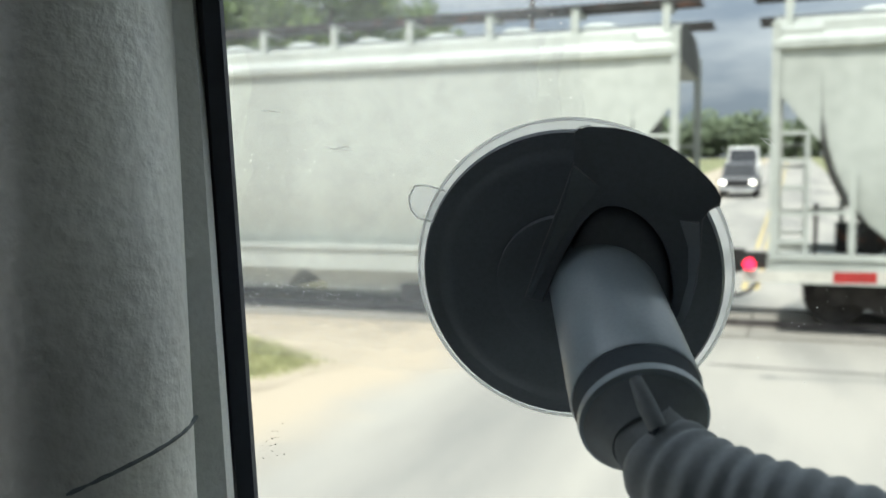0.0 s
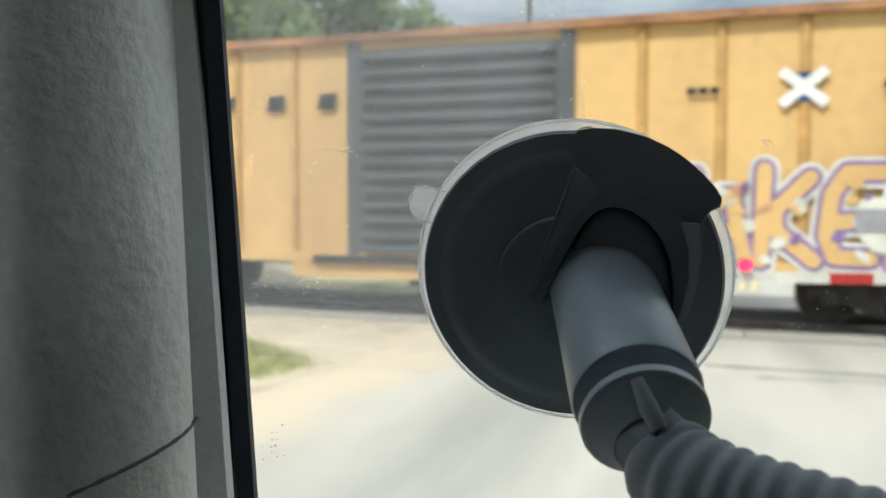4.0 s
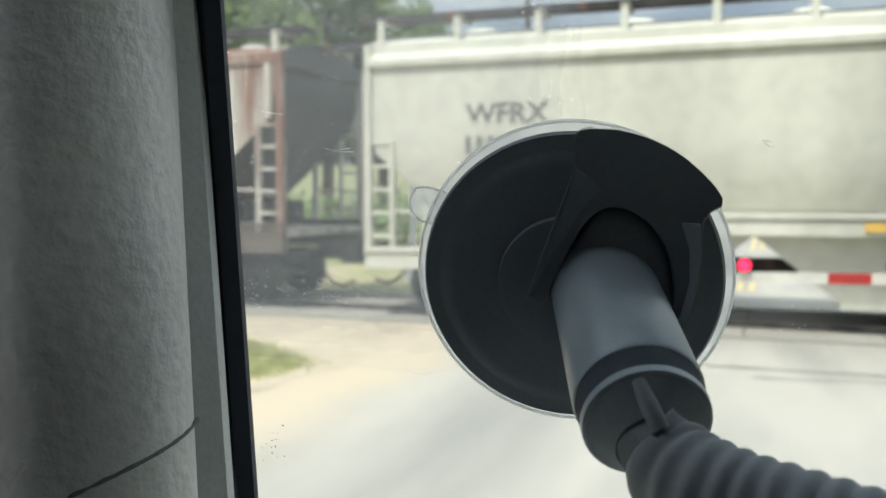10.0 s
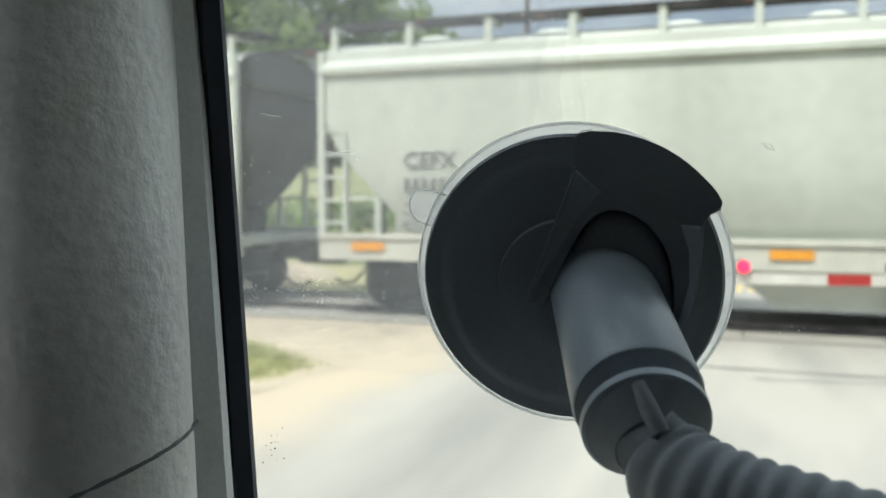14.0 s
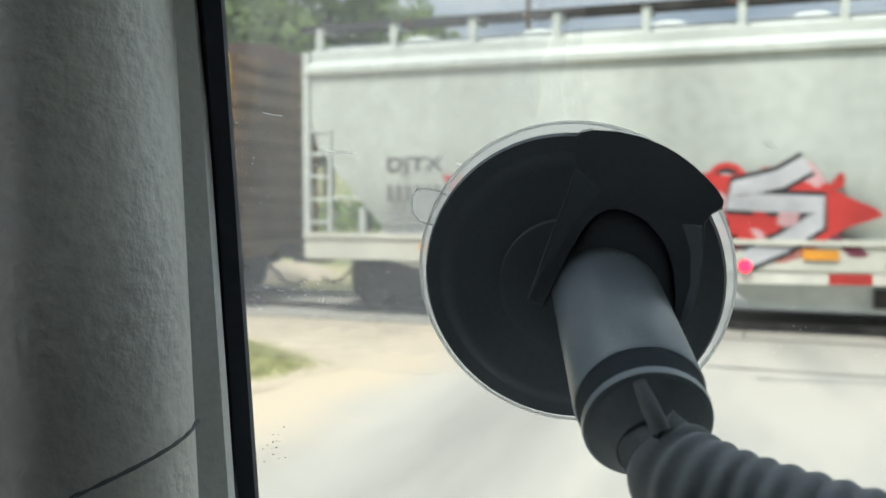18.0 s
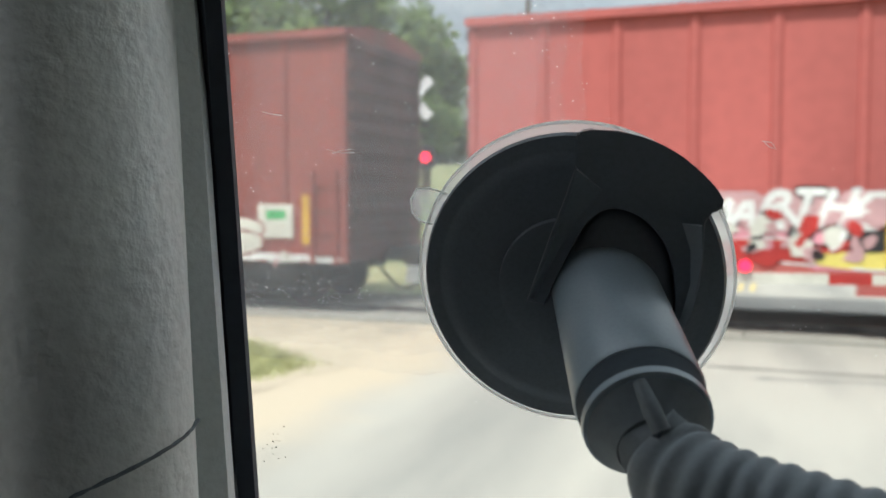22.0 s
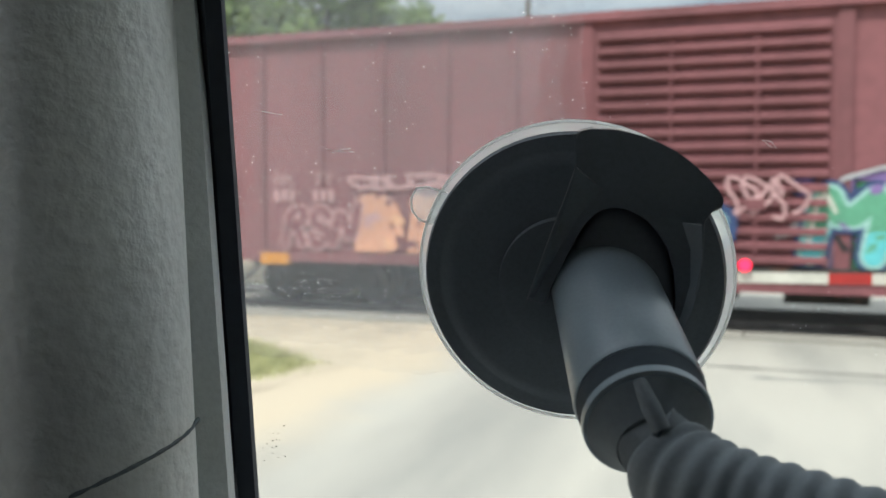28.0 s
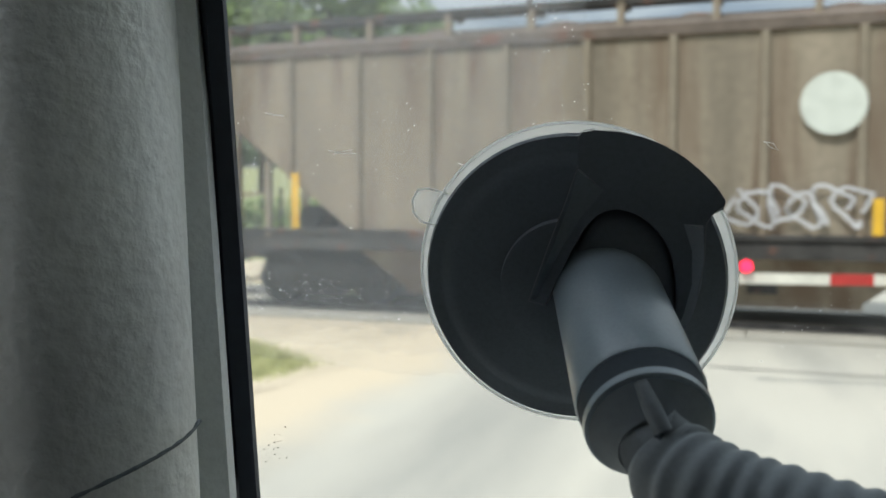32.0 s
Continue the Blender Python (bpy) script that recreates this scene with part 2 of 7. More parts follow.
M = {
    "road": material("pale_worn_concrete", (0.345, 0.326, 0.285), 0.9, var=0.12, scale=0.75, fine=18, bump=0.3, dark=(0.215, 0.21, 0.192)),
    "panel": material("crossing_concrete", (0.315, 0.298, 0.262), 0.9, var=0.16, scale=0.9, fine=16, bump=0.3),
    "soil": material("pale_sandy_soil", (0.415, 0.352, 0.265), 0.95, var=0.14, scale=0.8, fine=14, bump=0.3),
    "field": material("field_grass", (0.24, 0.235, 0.115), 0.95, var=0.3, scale=0.3, fine=9, bump=0.3, dark=(0.12, 0.14, 0.06)),
    "blade": material("grass_blades", (0.52, 0.53, 0.29), 0.8, var=0.25, scale=4, fine=30),
    "drygrass": material("dry_verge_grass", (0.33, 0.29, 0.16), 0.95, var=0.3, scale=0.5, fine=12, bump=0.3, dark=(0.22, 0.22, 0.10)),
    "leaf": material("leaves", (0.25, 0.34, 0.13), 0.75, var=0.45, scale=0.6, fine=5),
    # distance haze is mixed into this leaf colour
    "farleaf": material("haze_tinted_leaves", (0.21, 0.26, 0.165), 0.8, var=0.35, scale=0.1, fine=1.5),
    "bark": material("bark", (0.13, 0.10, 0.075), 0.95, var=0.4, scale=4, fine=20, bump=0.4),
    "ballast": material("grey_ballast", (0.17, 0.16, 0.15), 0.95, var=0.5, scale=2, fine=22, bump=0.8),
    "steel": material("dull_steel", (0.22, 0.2, 0.19), 0.5, 0.7, var=0.3, scale=3, fine=30),
    "tie": material("weathered_timber", (0.12, 0.095, 0.075), 0.95, var=0.4, scale=3, fine=30, bump=0.4),
    "under": material("sooty_underframe", (0.045, 0.042, 0.04), 0.85, var=0.45, scale=2, fine=20, rust=0.25),
    "truckiron": material("sooty_cast_steel", (0.05, 0.045, 0.042), 0.8, 0.2, var=0.4, scale=4, fine=24),
    "line": material("worn_yellow_paint", (0.56, 0.44, 0.20), 0.8, var=0.3, scale=1.5, fine=20),
    "white": flat("white_paint", (0.78, 0.78, 0.76)),
    "cream": flat("aged_white_paint", (0.66, 0.64, 0.57)),
    "black": flat("black_paint", (0.02, 0.02, 0.022)),
    "red": flat("red_paint", (0.5, 0.035, 0.03)),
    "yellow": flat("yellow_paint", (0.72, 0.42, 0.03)),
    "orange": flat("orange_paint", (0.72, 0.30, 0.03)),
    "blue": flat("blue_paint", (0.04, 0.16, 0.50)),
    "bluep": flat("mid_blue_paint", (0.06, 0.26, 0.62)),
    "sky": flat("light_blue_paint", (0.15, 0.45, 0.65)),
    "teal": flat("teal_paint", (0.10, 0.50, 0.45)),
    "green": flat("green_paint", (0.05, 0.42, 0.13)),
    "mint": flat("mint_green_paint", (0.11, 0.345, 0.22)),
    "greend": flat("dark_green_paint", (0.02, 0.17, 0.07)),
    "lime": flat("lime_paint", (0.48, 0.60, 0.06)),
    "pink": flat("pink_paint", (0.72, 0.30, 0.36)),
    "violet": flat("violet_paint", (0.22, 0.14, 0.34)),
    "navy": flat("navy_paint", (0.03, 0.06, 0.16)),
    "salmon": flat("salmon_paint", (0.66, 0.33, 0.22)),
    "fadedblack": flat("faded_black_paint", (0.15, 0.15, 0.147)),
    "fadedbrown": flat("faded_brown_black_paint", (0.125, 0.10, 0.08)),
    "grey": flat("grey_paint", (0.30, 0.30, 0.31)),
    "maroonp": flat("maroon_paint", (0.16, 0.03, 0.055)),
    "silverp": flat("silver_spray_paint", (0.45, 0.45, 0.47)),
    "tealp": flat("pale_teal_paint", (0.33, 0.56, 0.52)),
    "tealq": flat("bright_aqua_paint", (0.12, 0.52, 0.56)),
    "yellowp": flat("pale_yellow_paint", (0.75, 0.62, 0.16)),
    "peach": flat("peach_paint", (0.72, 0.40, 0.24)),
    "pinkp": flat("dusty_pink_paint", (0.56, 0.33, 0.34)),
    "sand": flat("faded_sand_paint", (0.44, 0.37, 0.25)),
    "brownp": flat("brown_paint", (0.16, 0.06, 0.04)),
    "bluem": flat("dull_teal_blue_paint", (0.10, 0.30, 0.40)),
    "mauve": flat("dull_mauve_paint", (0.30, 0.17, 0.20)),
    "mustard": flat("mustard_paint", (0.58, 0.36, 0.08)),
    "wornwhite": material("chipped_white_lettering", (0.56, 0.50, 0.45), 0.75, var=0.4, scale=5, fine=30, rust=0.42, rust_color=(0.26, 0.066, 0.055)),
    "galv": material("galvanised_steel", (0.5, 0.51, 0.52), 0.5, 0.4, var=0.15, scale=3, fine=30),
    "box_red": material("red_boxcar_paint", (0.46, 0.110, 0.100), 0.6, var=0.2, scale=0.5, fine=6, streak=4, rust=0.06),
    "box_pink": material("faded_red_boxcar_paint", (0.46, 0.170, 0.172), 0.65, var=0.2, scale=0.5, fine=6, streak=4),
    "box_rose": material("bright_faded_red_paint", (0.47, 0.112, 0.100), 0.6, var=0.16, scale=0.5, fine=6, streak=4),
    "box_brown": material("brown_red_boxcar_paint", (0.30, 0.068, 0.052), 0.65, var=0.25, scale=0.6, fine=6, streak=4, rust=0.1),
    "box_maroon": material("dark_maroon_boxcar_paint", (0.225, 0.080, 0.090), 0.65, var=0.25, scale=0.6, fine=6, streak=4),
    "box_south": material("oxide_brown_boxcar_paint", (0.26, 0.066, 0.055), 0.7, var=0.3, scale=0.6, fine=6, streak=4, rust=0.1),
    "yel_new": material("clean_yellow_boxcar_paint", (0.66, 0.415, 0.17), 0.6, var=0.14, scale=0.6, fine=7, streak=4),
    "yel_old": material("weathered_orange_boxcar_paint", (0.49, 0.205, 0.072), 0.7, var=0.35, scale=0.7, fine=7, streak=4, rust=0.18),
    "yel_mid": material("worn_yellow_boxcar_paint", (0.52, 0.235, 0.062), 0.65, var=0.25, scale=0.7, fine=7, streak=4, rust=0.08),
    "rib_yel": material("fresh_yellow_rib_paint", (0.72, 0.43, 0.09), 0.6, var=0.2, scale=2, fine=9),
    "rib_ochre": material("dull_ochre_rib_paint", (0.56, 0.32, 0.11), 0.65, var=0.25, scale=2, fine=9),
    "roof_ochre": material("rusty_orange_roof_paint", (0.42, 0.20, 0.09), 0.7, var=0.35, scale=1, fine=9, rust=0.2),
    # end walls: the shade between cars is put into these darker colours
    "end_red": material("shaded_red_end", (0.135, 0.055, 0.05), 0.85, var=0.4, scale=1.2, fine=9, streak=3, rust=0.25, rust_color=(0.05, 0.035, 0.03)),
    "end_ochre": material("shaded_ochre_end", (0.21, 0.125, 0.06), 0.85, var=0.4, scale=1.2, fine=9, streak=3, rust=0.3, rust_color=(0.06, 0.04, 0.03)),
    "door_dark": material("dark_grey_door_paint", (0.10, 0.106, 0.113), 0.42, var=0.3, scale=0.8, fine=8, streak=3),
    "door_rust": material("patchy_rusted_door", (0.27, 0.085, 0.062), 0.75, var=0.35, scale=1.1, fine=8, rust=0.93, rust_color=(0.062, 0.036, 0.032)),
    "roof_rust": material("rusty_roof", (0.16, 0.085, 0.06), 0.8, var=0.35, scale=1, fine=9, rust=0.3),
    "sill_cream": material("cream_sill_paint", (0.56, 0.545, 0.47), 0.6, var=0.14, scale=0.9, fine=7, streak=3),
    "hop_white": material("off_white_hopper_paint", (0.50, 0.525, 0.485), 0.55, var=0.19, scale=0.5, fine=5, streak=5),
    "hop_cream": material("cream_hopper_paint", (0.51, 0.53, 0.47), 0.55, var=0.12, scale=0.5, fine=5, streak=5),
    "hop_grey": material("dull_grey_hopper_paint", (0.54, 0.53, 0.455), 0.6, var=0.16, scale=0.5, fine=5, streak=5),
    "hop_rust": material("rust_streaked_white_paint", (0.60, 0.56, 0.50), 0.75, var=0.25, scale=2.3, fine=8, streak=11, rust=0.73, rust_up=0.06, rust_color=(0.20, 0.098, 0.064)),
    "sill_rust": material("grimy_brown_sill", (0.13, 0.102, 0.085), 0.85, var=0.3, scale=1.2, fine=9, rust=0.2),
    "hop_brown": material("grimy_brown_grey_paint", (0.245, 0.205, 0.155), 0.75, var=0.26, scale=1.3, fine=8, streak=8, rust=0.56, rust_color=(0.125, 0.088, 0.060)),
    # body paint darkened by hand for the shade at hopper ends and below
    "hop_end": material("shaded_hopper_end", (0.10, 0.098, 0.09), 0.8, var=0.3, scale=1, fine=8),
    "pillar": material("grained_grey_trim", (0.64, 0.66, 0.635), 0.55, var=0.16, scale=14, fine=250, bump=0.6),
    "pillar_b": material("light_grey_trim", (0.66, 0.69, 0.67), 0.6, var=0.12, scale=9, fine=500, bump=0.4),
    "seal": material("black_rubber_seal", (0.030, 0.038, 0.052), 0.75, var=0.2, scale=20, fine=300),
    "cup": material("matt_black_plastic", (0.165, 0.188, 0.208), 0.45, var=0.15, scale=20, fine=900, bump=0.05),
    "bevel": material("sheen_lightened_plastic", (0.27, 0.305, 0.33), 0.38, var=0.1, scale=20, fine=900, bump=0.05),
    "groove": material("recess_shade_black", (0.045, 0.057, 0.068), 0.8, var=0.15, scale=20, fine=600),
    "stub": material("satin_black_plastic", (0.255, 0.315, 0.352), 0.30, var=0.1, scale=20, fine=1200, bump=0.08),
    "socket": material("dark_rubber_tone", (0.125, 0.150, 0.165), 0.7, var=0.15, scale=20, fine=600),
    "neck": material("black_ribbed_rubber", (0.16, 0.188, 0.205), 0.65, var=0.15, scale=20, fine=900, bump=0.1),
    "scratch": flat("pale_scratched_plastic", (0.25, 0.26, 0.27)),
    "damped_lining": material("bounce_damping_lining", (0.10, 0.10, 0.10), 0.85, var=0.2, scale=5, fine=90),
    "cabin": material("grey_cab_lining", (0.28, 0.28, 0.28), 0.85, var=0.2, scale=5, fine=90),
    "rim": None,
    "pane": glass("windshield_glass", (0.97, 0.985, 0.97), 0.15),
    "dust": glass("fine_dust_and_haze", (1, 1, 1), 0.0001, 0.125, 700.0, 0.30, 0.90),
    "dust_b": glass("blotched_dust_and_haze", (1, 1, 1), 0.0001, 0.135, 170.0, 0.35, 0.75),
    "dust_c": glass("cloudy_dust_and_haze", (1, 1, 1), 0.0001, 0.140, 60.0, 0.35, 0.75),
    "lamp_red": glow("red_lamp", (1.0, 0.015, 0.06), 2.2),
    "head": glow("headlamp", (1.0, 0.97, 0.9), 3.0),
    "carpaint": material("dark_grey_car_paint", (0.05, 0.055, 0.065), 0.4, 0.0, var=0.1),
    "carglass": material("dark_car_glass", (0.02, 0.022, 0.025), 0.1, var=0.05),
    "tyre": material("tyre_rubber", (0.02, 0.02, 0.02), 0.85, var=0.2),
}


def clear_plastic(name, amount):
    """Clear soft plastic: mostly see-through, with a milky sheen."""
    m = bpy.data.materials.new(name)
    m.use_nodes = True
    n, l = m.node_tree.nodes, m.node_tree.links
    b = n["Principled BSDF"]
    b.inputs["Base Color"].default_value = (0.85, 0.85, 0.83, 1)
    b.inputs["Roughness"].default_value = 0.25
    tl, tr, m1, m2 = (n.new("ShaderNode" + k) for k in ("BsdfTranslucent", "BsdfTransparent", "MixShader", "MixShader"))
    tl.inputs["Color"].default_value = (0.98, 0.98, 0.96, 1)
    m1.inputs["Fac"].default_value = 0.85
    m2.inputs["Fac"].default_value = amount
    l.new(b.outputs["BSDF"], m1.inputs[1])
    l.new(tl.outputs["BSDF"], m1.inputs[2])
    l.new(tr.outputs["BSDF"], m2.inputs[1])
    l.new(m1.outputs["Shader"], m2.inputs[2])
    l.new(m2.outputs["Shader"], n["Material Output"].inputs["Surface"])
    return m


def translucent(m, share):
    """Thin leaves: part of the light passes through."""
    n, l = m.node_tree.nodes, m.node_tree.links
    b = n["Principled BSDF"]
    tl, mix = n.new("ShaderNodeBsdfTranslucent"), n.new("ShaderNodeMixShader")
    l.new(b.inputs["Base Color"].links[0].from_socket, tl.inputs["Color"])
    mix.inputs["Fac"].default_value = share
    l.new(b.outputs["BSDF"], mix.inputs[1])
    l.new(tl.outputs["BSDF"], mix.inputs[2])
    l.new(mix.outputs["Shader"], n["Material Output"].inputs["Surface"])


translucent(M["leaf"], 0.45)
translucent(M["farleaf"], 0.3)
translucent(M["blade"], 0.4)
M["rim"] = clear_plastic("clear_soft_plastic", 0.52)
M["rimedge"] = clear_plastic("clear_plastic_edge", 0.85)
M["tab"] = clear_plastic("thin_clear_tab", 0.26)
M["groove"].node_tree.nodes["Principled BSDF"].inputs["Specular IOR Level"].default_value = 0.12
M["cup"].node_tree.nodes["Principled BSDF"].inputs["Specular IOR Level"].default_value = 0.4
M["lens_off"] = flat("dark_red_lens", (0.12, 0.012, 0.015), 0.3)
# wheel tracks draw the stains on the road out along its length
worn = next(k for k in M["road"].node_tree.nodes if k.type == "MAPPING")
worn.vector_type = "TEXTURE"
worn.inputs["Rotation"].default_value, worn.inputs["Scale"].default_value = (0, 0, radians(72)), (5, 1, 1)
M["speck"] = clear_plastic("pale_dust_specks", 0.8)
M["grime"] = flat("dark_dirt_specks", (0.10, 0.085, 0.07))


# ---- mesh helpers ----
def box(bm, x0, x1, y0, y1, z0, z1):
    v = [bm.verts.new((x, y, z)) for z in (z0, z1) for y in (y0, y1) for x in (x0, x1)]
    for f in ((0, 2, 3, 1), (4, 5, 7, 6), (0, 1, 5, 4), (2, 6, 7, 3), (0, 4, 6, 2), (1, 3, 7, 5)):
        bm.faces.new([v[i] for i in f])


def loft(bm, rings, closed=True):
    """Skins rings of equally many points and caps the ends."""
    vs = [[bm.verts.new(p) for p in r] for r in rings]
    n = len(vs[0])
    for a, b in zip(vs, vs[1:]):
        for i in range(n):
            bm.faces.new((a[i], a[(i + 1) % n], b[(i + 1) % n], b[i]))
    if closed:
        bm.faces.new(vs[0][::-1])
        bm.faces.new(vs[-1])


def tube(bm, path, radius, sides=10, radii=None):
    """A round bar along a path of points."""
    pts = [Vector(p) for p in path]
    rings = []
    for i, p in enumerate(pts):
        d = (pts[min(i + 1, len(pts) - 1)] - pts[max(i - 1, 0)]).normalized()
        a = d.orthogonal().normalized() if i == 0 else (a - d * a.dot(d)).normalized()
        b = d.cross(a)
        r = radii[i] if radii else radius
        rings.append([p + (a * math.cos(q) + b * math.sin(q)) * r for q in (2 * math.pi * k / sides for k in range(sides))])
    loft(bm, rings)


def poly(bm, pts):
    bm.faces.new([bm.verts.new(p) for p in pts])


def mesh_of(bm, name, mat, smooth=0):
    bmesh.ops.recalc_face_normals(bm, faces=bm.faces)
    me = bpy.data.meshes.new(name)
    bm.to_mesh(me)
    bm.free()
    me.materials.append(mat)
    if smooth:
        me.shade_smooth()
        me.set_sharp_from_angle(angle=radians(smooth))
    return me


def part(name, bm, mat, parent=None, label="", smooth=0):
    return piece(name, mesh_of(bm, name, mat, smooth), parent, label=label)


def piece(name, me, parent=None, loc=None, label=""):
    ob = new(name, me)
    ob.parent = parent
    if loc is not None:
        ob.location = loc
    return tagged(ob, label)


def thing(name, label, category, group="", kind="", m=None):
    ob = new(name)
    ob.empty_display_size = 0.2
    if m is not None:
        ob.matrix_basis = m
    return tagged(ob, label, category, group, kind)


def bm_new():
    return bmesh.new()


# ---- the plan: track, road and land ----
ALPHA = 20.5
UX, UY = math.cos(radians(ALPHA)), -math.sin(radians(ALPHA))      # along the track, the way the train runs
NX, NY = -UY, UX                                                  # across the track, away from the street
SIDE = (1.648, 13.525)                                              # a point under the near side of the train
HALF = 1.55
TRACK = (SIDE[0] + HALF * NX, SIDE[1] + HALF * NY)
ROAD_TURN = 20.2
RX, RY = math.sin(radians(ROAD_TURN)), math.cos(radians(ROAD_TURN))
ROAD_LEFT, ROAD_RIGHT = -4.3, 3.9


def on_track(s, side=0.0, z=0.0):
    return (TRACK[0] + s * UX + side * NX, TRACK[1] + s * UY + side * NY, z)


def land(x, y):
    """Height of the ground: level at the crossing, a gentle rise beyond it, level again far off."""
    q = (x - TRACK[0]) * NX + (y - TRACK[1]) * NY
    r = min(max(q - 4.5, 0.0), 182.0)
    return 0.051 * r * min(1.0, r / 6.0) - 0.02


def on_road(d, side, z=0.0):
    """A point d metres along the road and side metres right of its centre line."""
    x, y = -0.8 + RX * d + RY * side, RY * d - RX * side
    return (x, y, land(x, y) + 0.02 + z)


def sheet(name, us, vs, where, mat, label="", category="", kind="structure"):
    bm = bm_new()
    g = [[bm.verts.new(where(u, v)) for v in vs] for u in us]
    for a, b in zip(g, g[1:]):
        for i in range(len(vs) - 1):
            bm.faces.new((a[i], a[i + 1], b[i + 1], b[i]))
    ob = part(name, bm, mat, smooth=60)
    for p in ob.data.polygons:
        if p.normal.z < 0:
            p.flip()
    return tagged(ob, label, category, "", kind)


def spread(lo, hi, near, n):
    """Steps that lie dense near zero and wide far off."""
    return sorted({round(lo * (i / n) ** 3, 2) for i in range(n + 1)} | {round(hi * (i / n) ** 3, 2) for i in range(n + 1)} | set(near))


def ground_at(u, v):
    x, y = TRACK[0] + u * UX + v * NX, TRACK[1] + u * UY + v * NY
    return (x, y, land(x, y) - 0.012)


def drifted(m, sand, inner, outer):
    """Sand lies over a road's edge: none right of inner, all sand left of outer, with an uneven border."""
    n, l = m.node_tree.nodes, m.node_tree.links
    b = n["Principled BSDF"]
    tc, dot, nz, add, rng, mix = (n.new("ShaderNode" + k) for k in ("TexCoord", "VectorMath", "TexNoise", "Math", "MapRange", "MixRGB"))
    dot.operation = "DOT_PRODUCT"
    dot.inputs[1].default_value = (RY, -RX, 0)
    nz.inputs["Scale"].default_value, nz.inputs["Detail"].default_value, nz.inputs["Roughness"].default_value = 0.8, 6, 0.6
    add.operation = "MULTIPLY_ADD"
    add.inputs[1].default_value = 1.5
    rng.interpolation_type = "SMOOTHSTEP"
    rng.inputs["From Min"].default_value, rng.inputs["From Max"].default_value = inner - 0.8 * RY + 0.75, outer - 0.8 * RY + 0.75
    l.new(tc.outputs["Object"], dot.inputs[0])
    l.new(tc.outputs["Object"], nz.inputs["Vector"])
    l.new(nz.outputs["Fac"], add.inputs[0])
    l.new(dot.outputs["Value"], add.inputs[2])
    l.new(add.outputs["Value"], rng.inputs["Value"])
    l.new(b.inputs["Base Color"].links[0].from_socket, mix.inputs["Color1"])
    mix.inputs["Color2"].default_value = (*sand, 1)
    l.new(rng.outputs["Result"], mix.inputs["Fac"])
    l.new(mix.outputs["Color"], b.inputs["Base Color"])


drifted(M["road"], (0.41, 0.345, 0.258), -2.35, -3.6)
sheet("ground", spread(-2500, 2500, (), 34), spread(-2500, 2500, (3, 4, 5, 6, 8, 10, 14, 20, 30, 60, 100, 150, 186, 192), 34),
      ground_at, M["field"], "grassy ground with bare sandy patches", "ground")
sheet("road", [-60, -30, -10] + [i * 2.0 for i in range(0, 36)] + [75, 85, 100, 130, 160, 190, 215], [ROAD_LEFT, -2, 0.3, 2.6, ROAD_RIGHT],
      lambda d, s: on_road(d, s, 0.0), M["road"], "pale sun-bleached concrete road over a railway crossing", "road")
# sandy shoulders on both sides
sheet("road_shoulder", [-20, -8, -2, 1] + [2.0 + 0.35 * i for i in range(28)], [-16.0, -11.0, -7.5, -6.2, -5.2, ROAD_LEFT + 0.02],
      lambda d, s: on_road(d, -4.0 + 0.10 * math.sin(2.1 * d) + 0.08 * math.sin(5.3 * d + 1) if s > -5 else s + 0.35 * math.sin(d * 1.3 + s), 0.004), M["soil"], "sandy road shoulder with sparse grass", "shoulder")
sheet("road_shoulder", [20, 24, 30, 40, 60, 90, 140], [-7.5, -6, ROAD_LEFT + 0.02],
      lambda d, s: on_road(d, s, -0.008), M["soil"], "sandy road shoulder with sparse grass", "shoulder")
sheet("road_shoulder", [-60, -40, -25, -16, -10, -6, -3, 0.5], [-7.5, -5, -3.6, -1.7],
      lambda u, v: on_track(u, v, -0.006), M["soil"], "sandy strip between the grass and the ballast", "shoulder")
# double yellow centre line beyond the track, a faint sawn joint before it
for side in (-0.12, 0.12):
    sheet("centre_line", [20 + 4 * i for i in range(40)], [side - 0.055, side + 0.055],
          lambda d, s: on_road(d, s, 0.006), M["line"], "faded yellow centre line on the road", "road marking")
sheet("road_joint", [2.3, 3.5, 5, 7, 10], [-3.96, -3.88], lambda u, v: on_track(u, v + 0.015 * math.sin(3 * u), 0.004), M["ballast"], "thin dark joint across the road", "road joint")

# ballast outside the crossing, rails and ties
for lo, hi in ((-420, -6.5), (8.0, 420)):
    sheet("ballast_bed", [lo, (lo + hi) / 2, hi], [-1.75, -1.35, 0, 1.9, 2.6],
          lambda u, v: on_track(u, v, 0.03 if v > 2 or v < -1.6 else 0.075), M["ballast"], "grey crushed-stone ballast bed", "ballast", "stuff")
for v in (-0.75, 0.75):
    bm = bm_new()
    prof = [(-0.07, -0.12), (0.07, -0.12), (0.07, -0.10), (0.012, -0.085), (0.012, -0.03), (0.036, -0.02), (0.036, 0.0), (-0.036, 0.0), (-0.036, -0.02), (-0.012, -0.03), (-0.012, -0.085), (-0.07, -0.10)]
    loft(bm, [[on_track(u, v + a, b + 0.13) for a, b in prof] for u in (-420, 0, 420)])
    tagged(part("rail", bm, M["steel"]), "worn steel rail with a bright top", "rail", "rails of the track", "structure")
ties = thing("railway_ties", "weathered timber ties under the rails", "ties", "", "structure", pose(TRACK[0], TRACK[1], 0, 0, 0, -ALPHA))
bm = bm_new()
box(bm, -0.11, 0.11, -1.3, 1.3, -0.08, 0.09)
tie_me = mesh_of(bm, "tie", M["tie"])
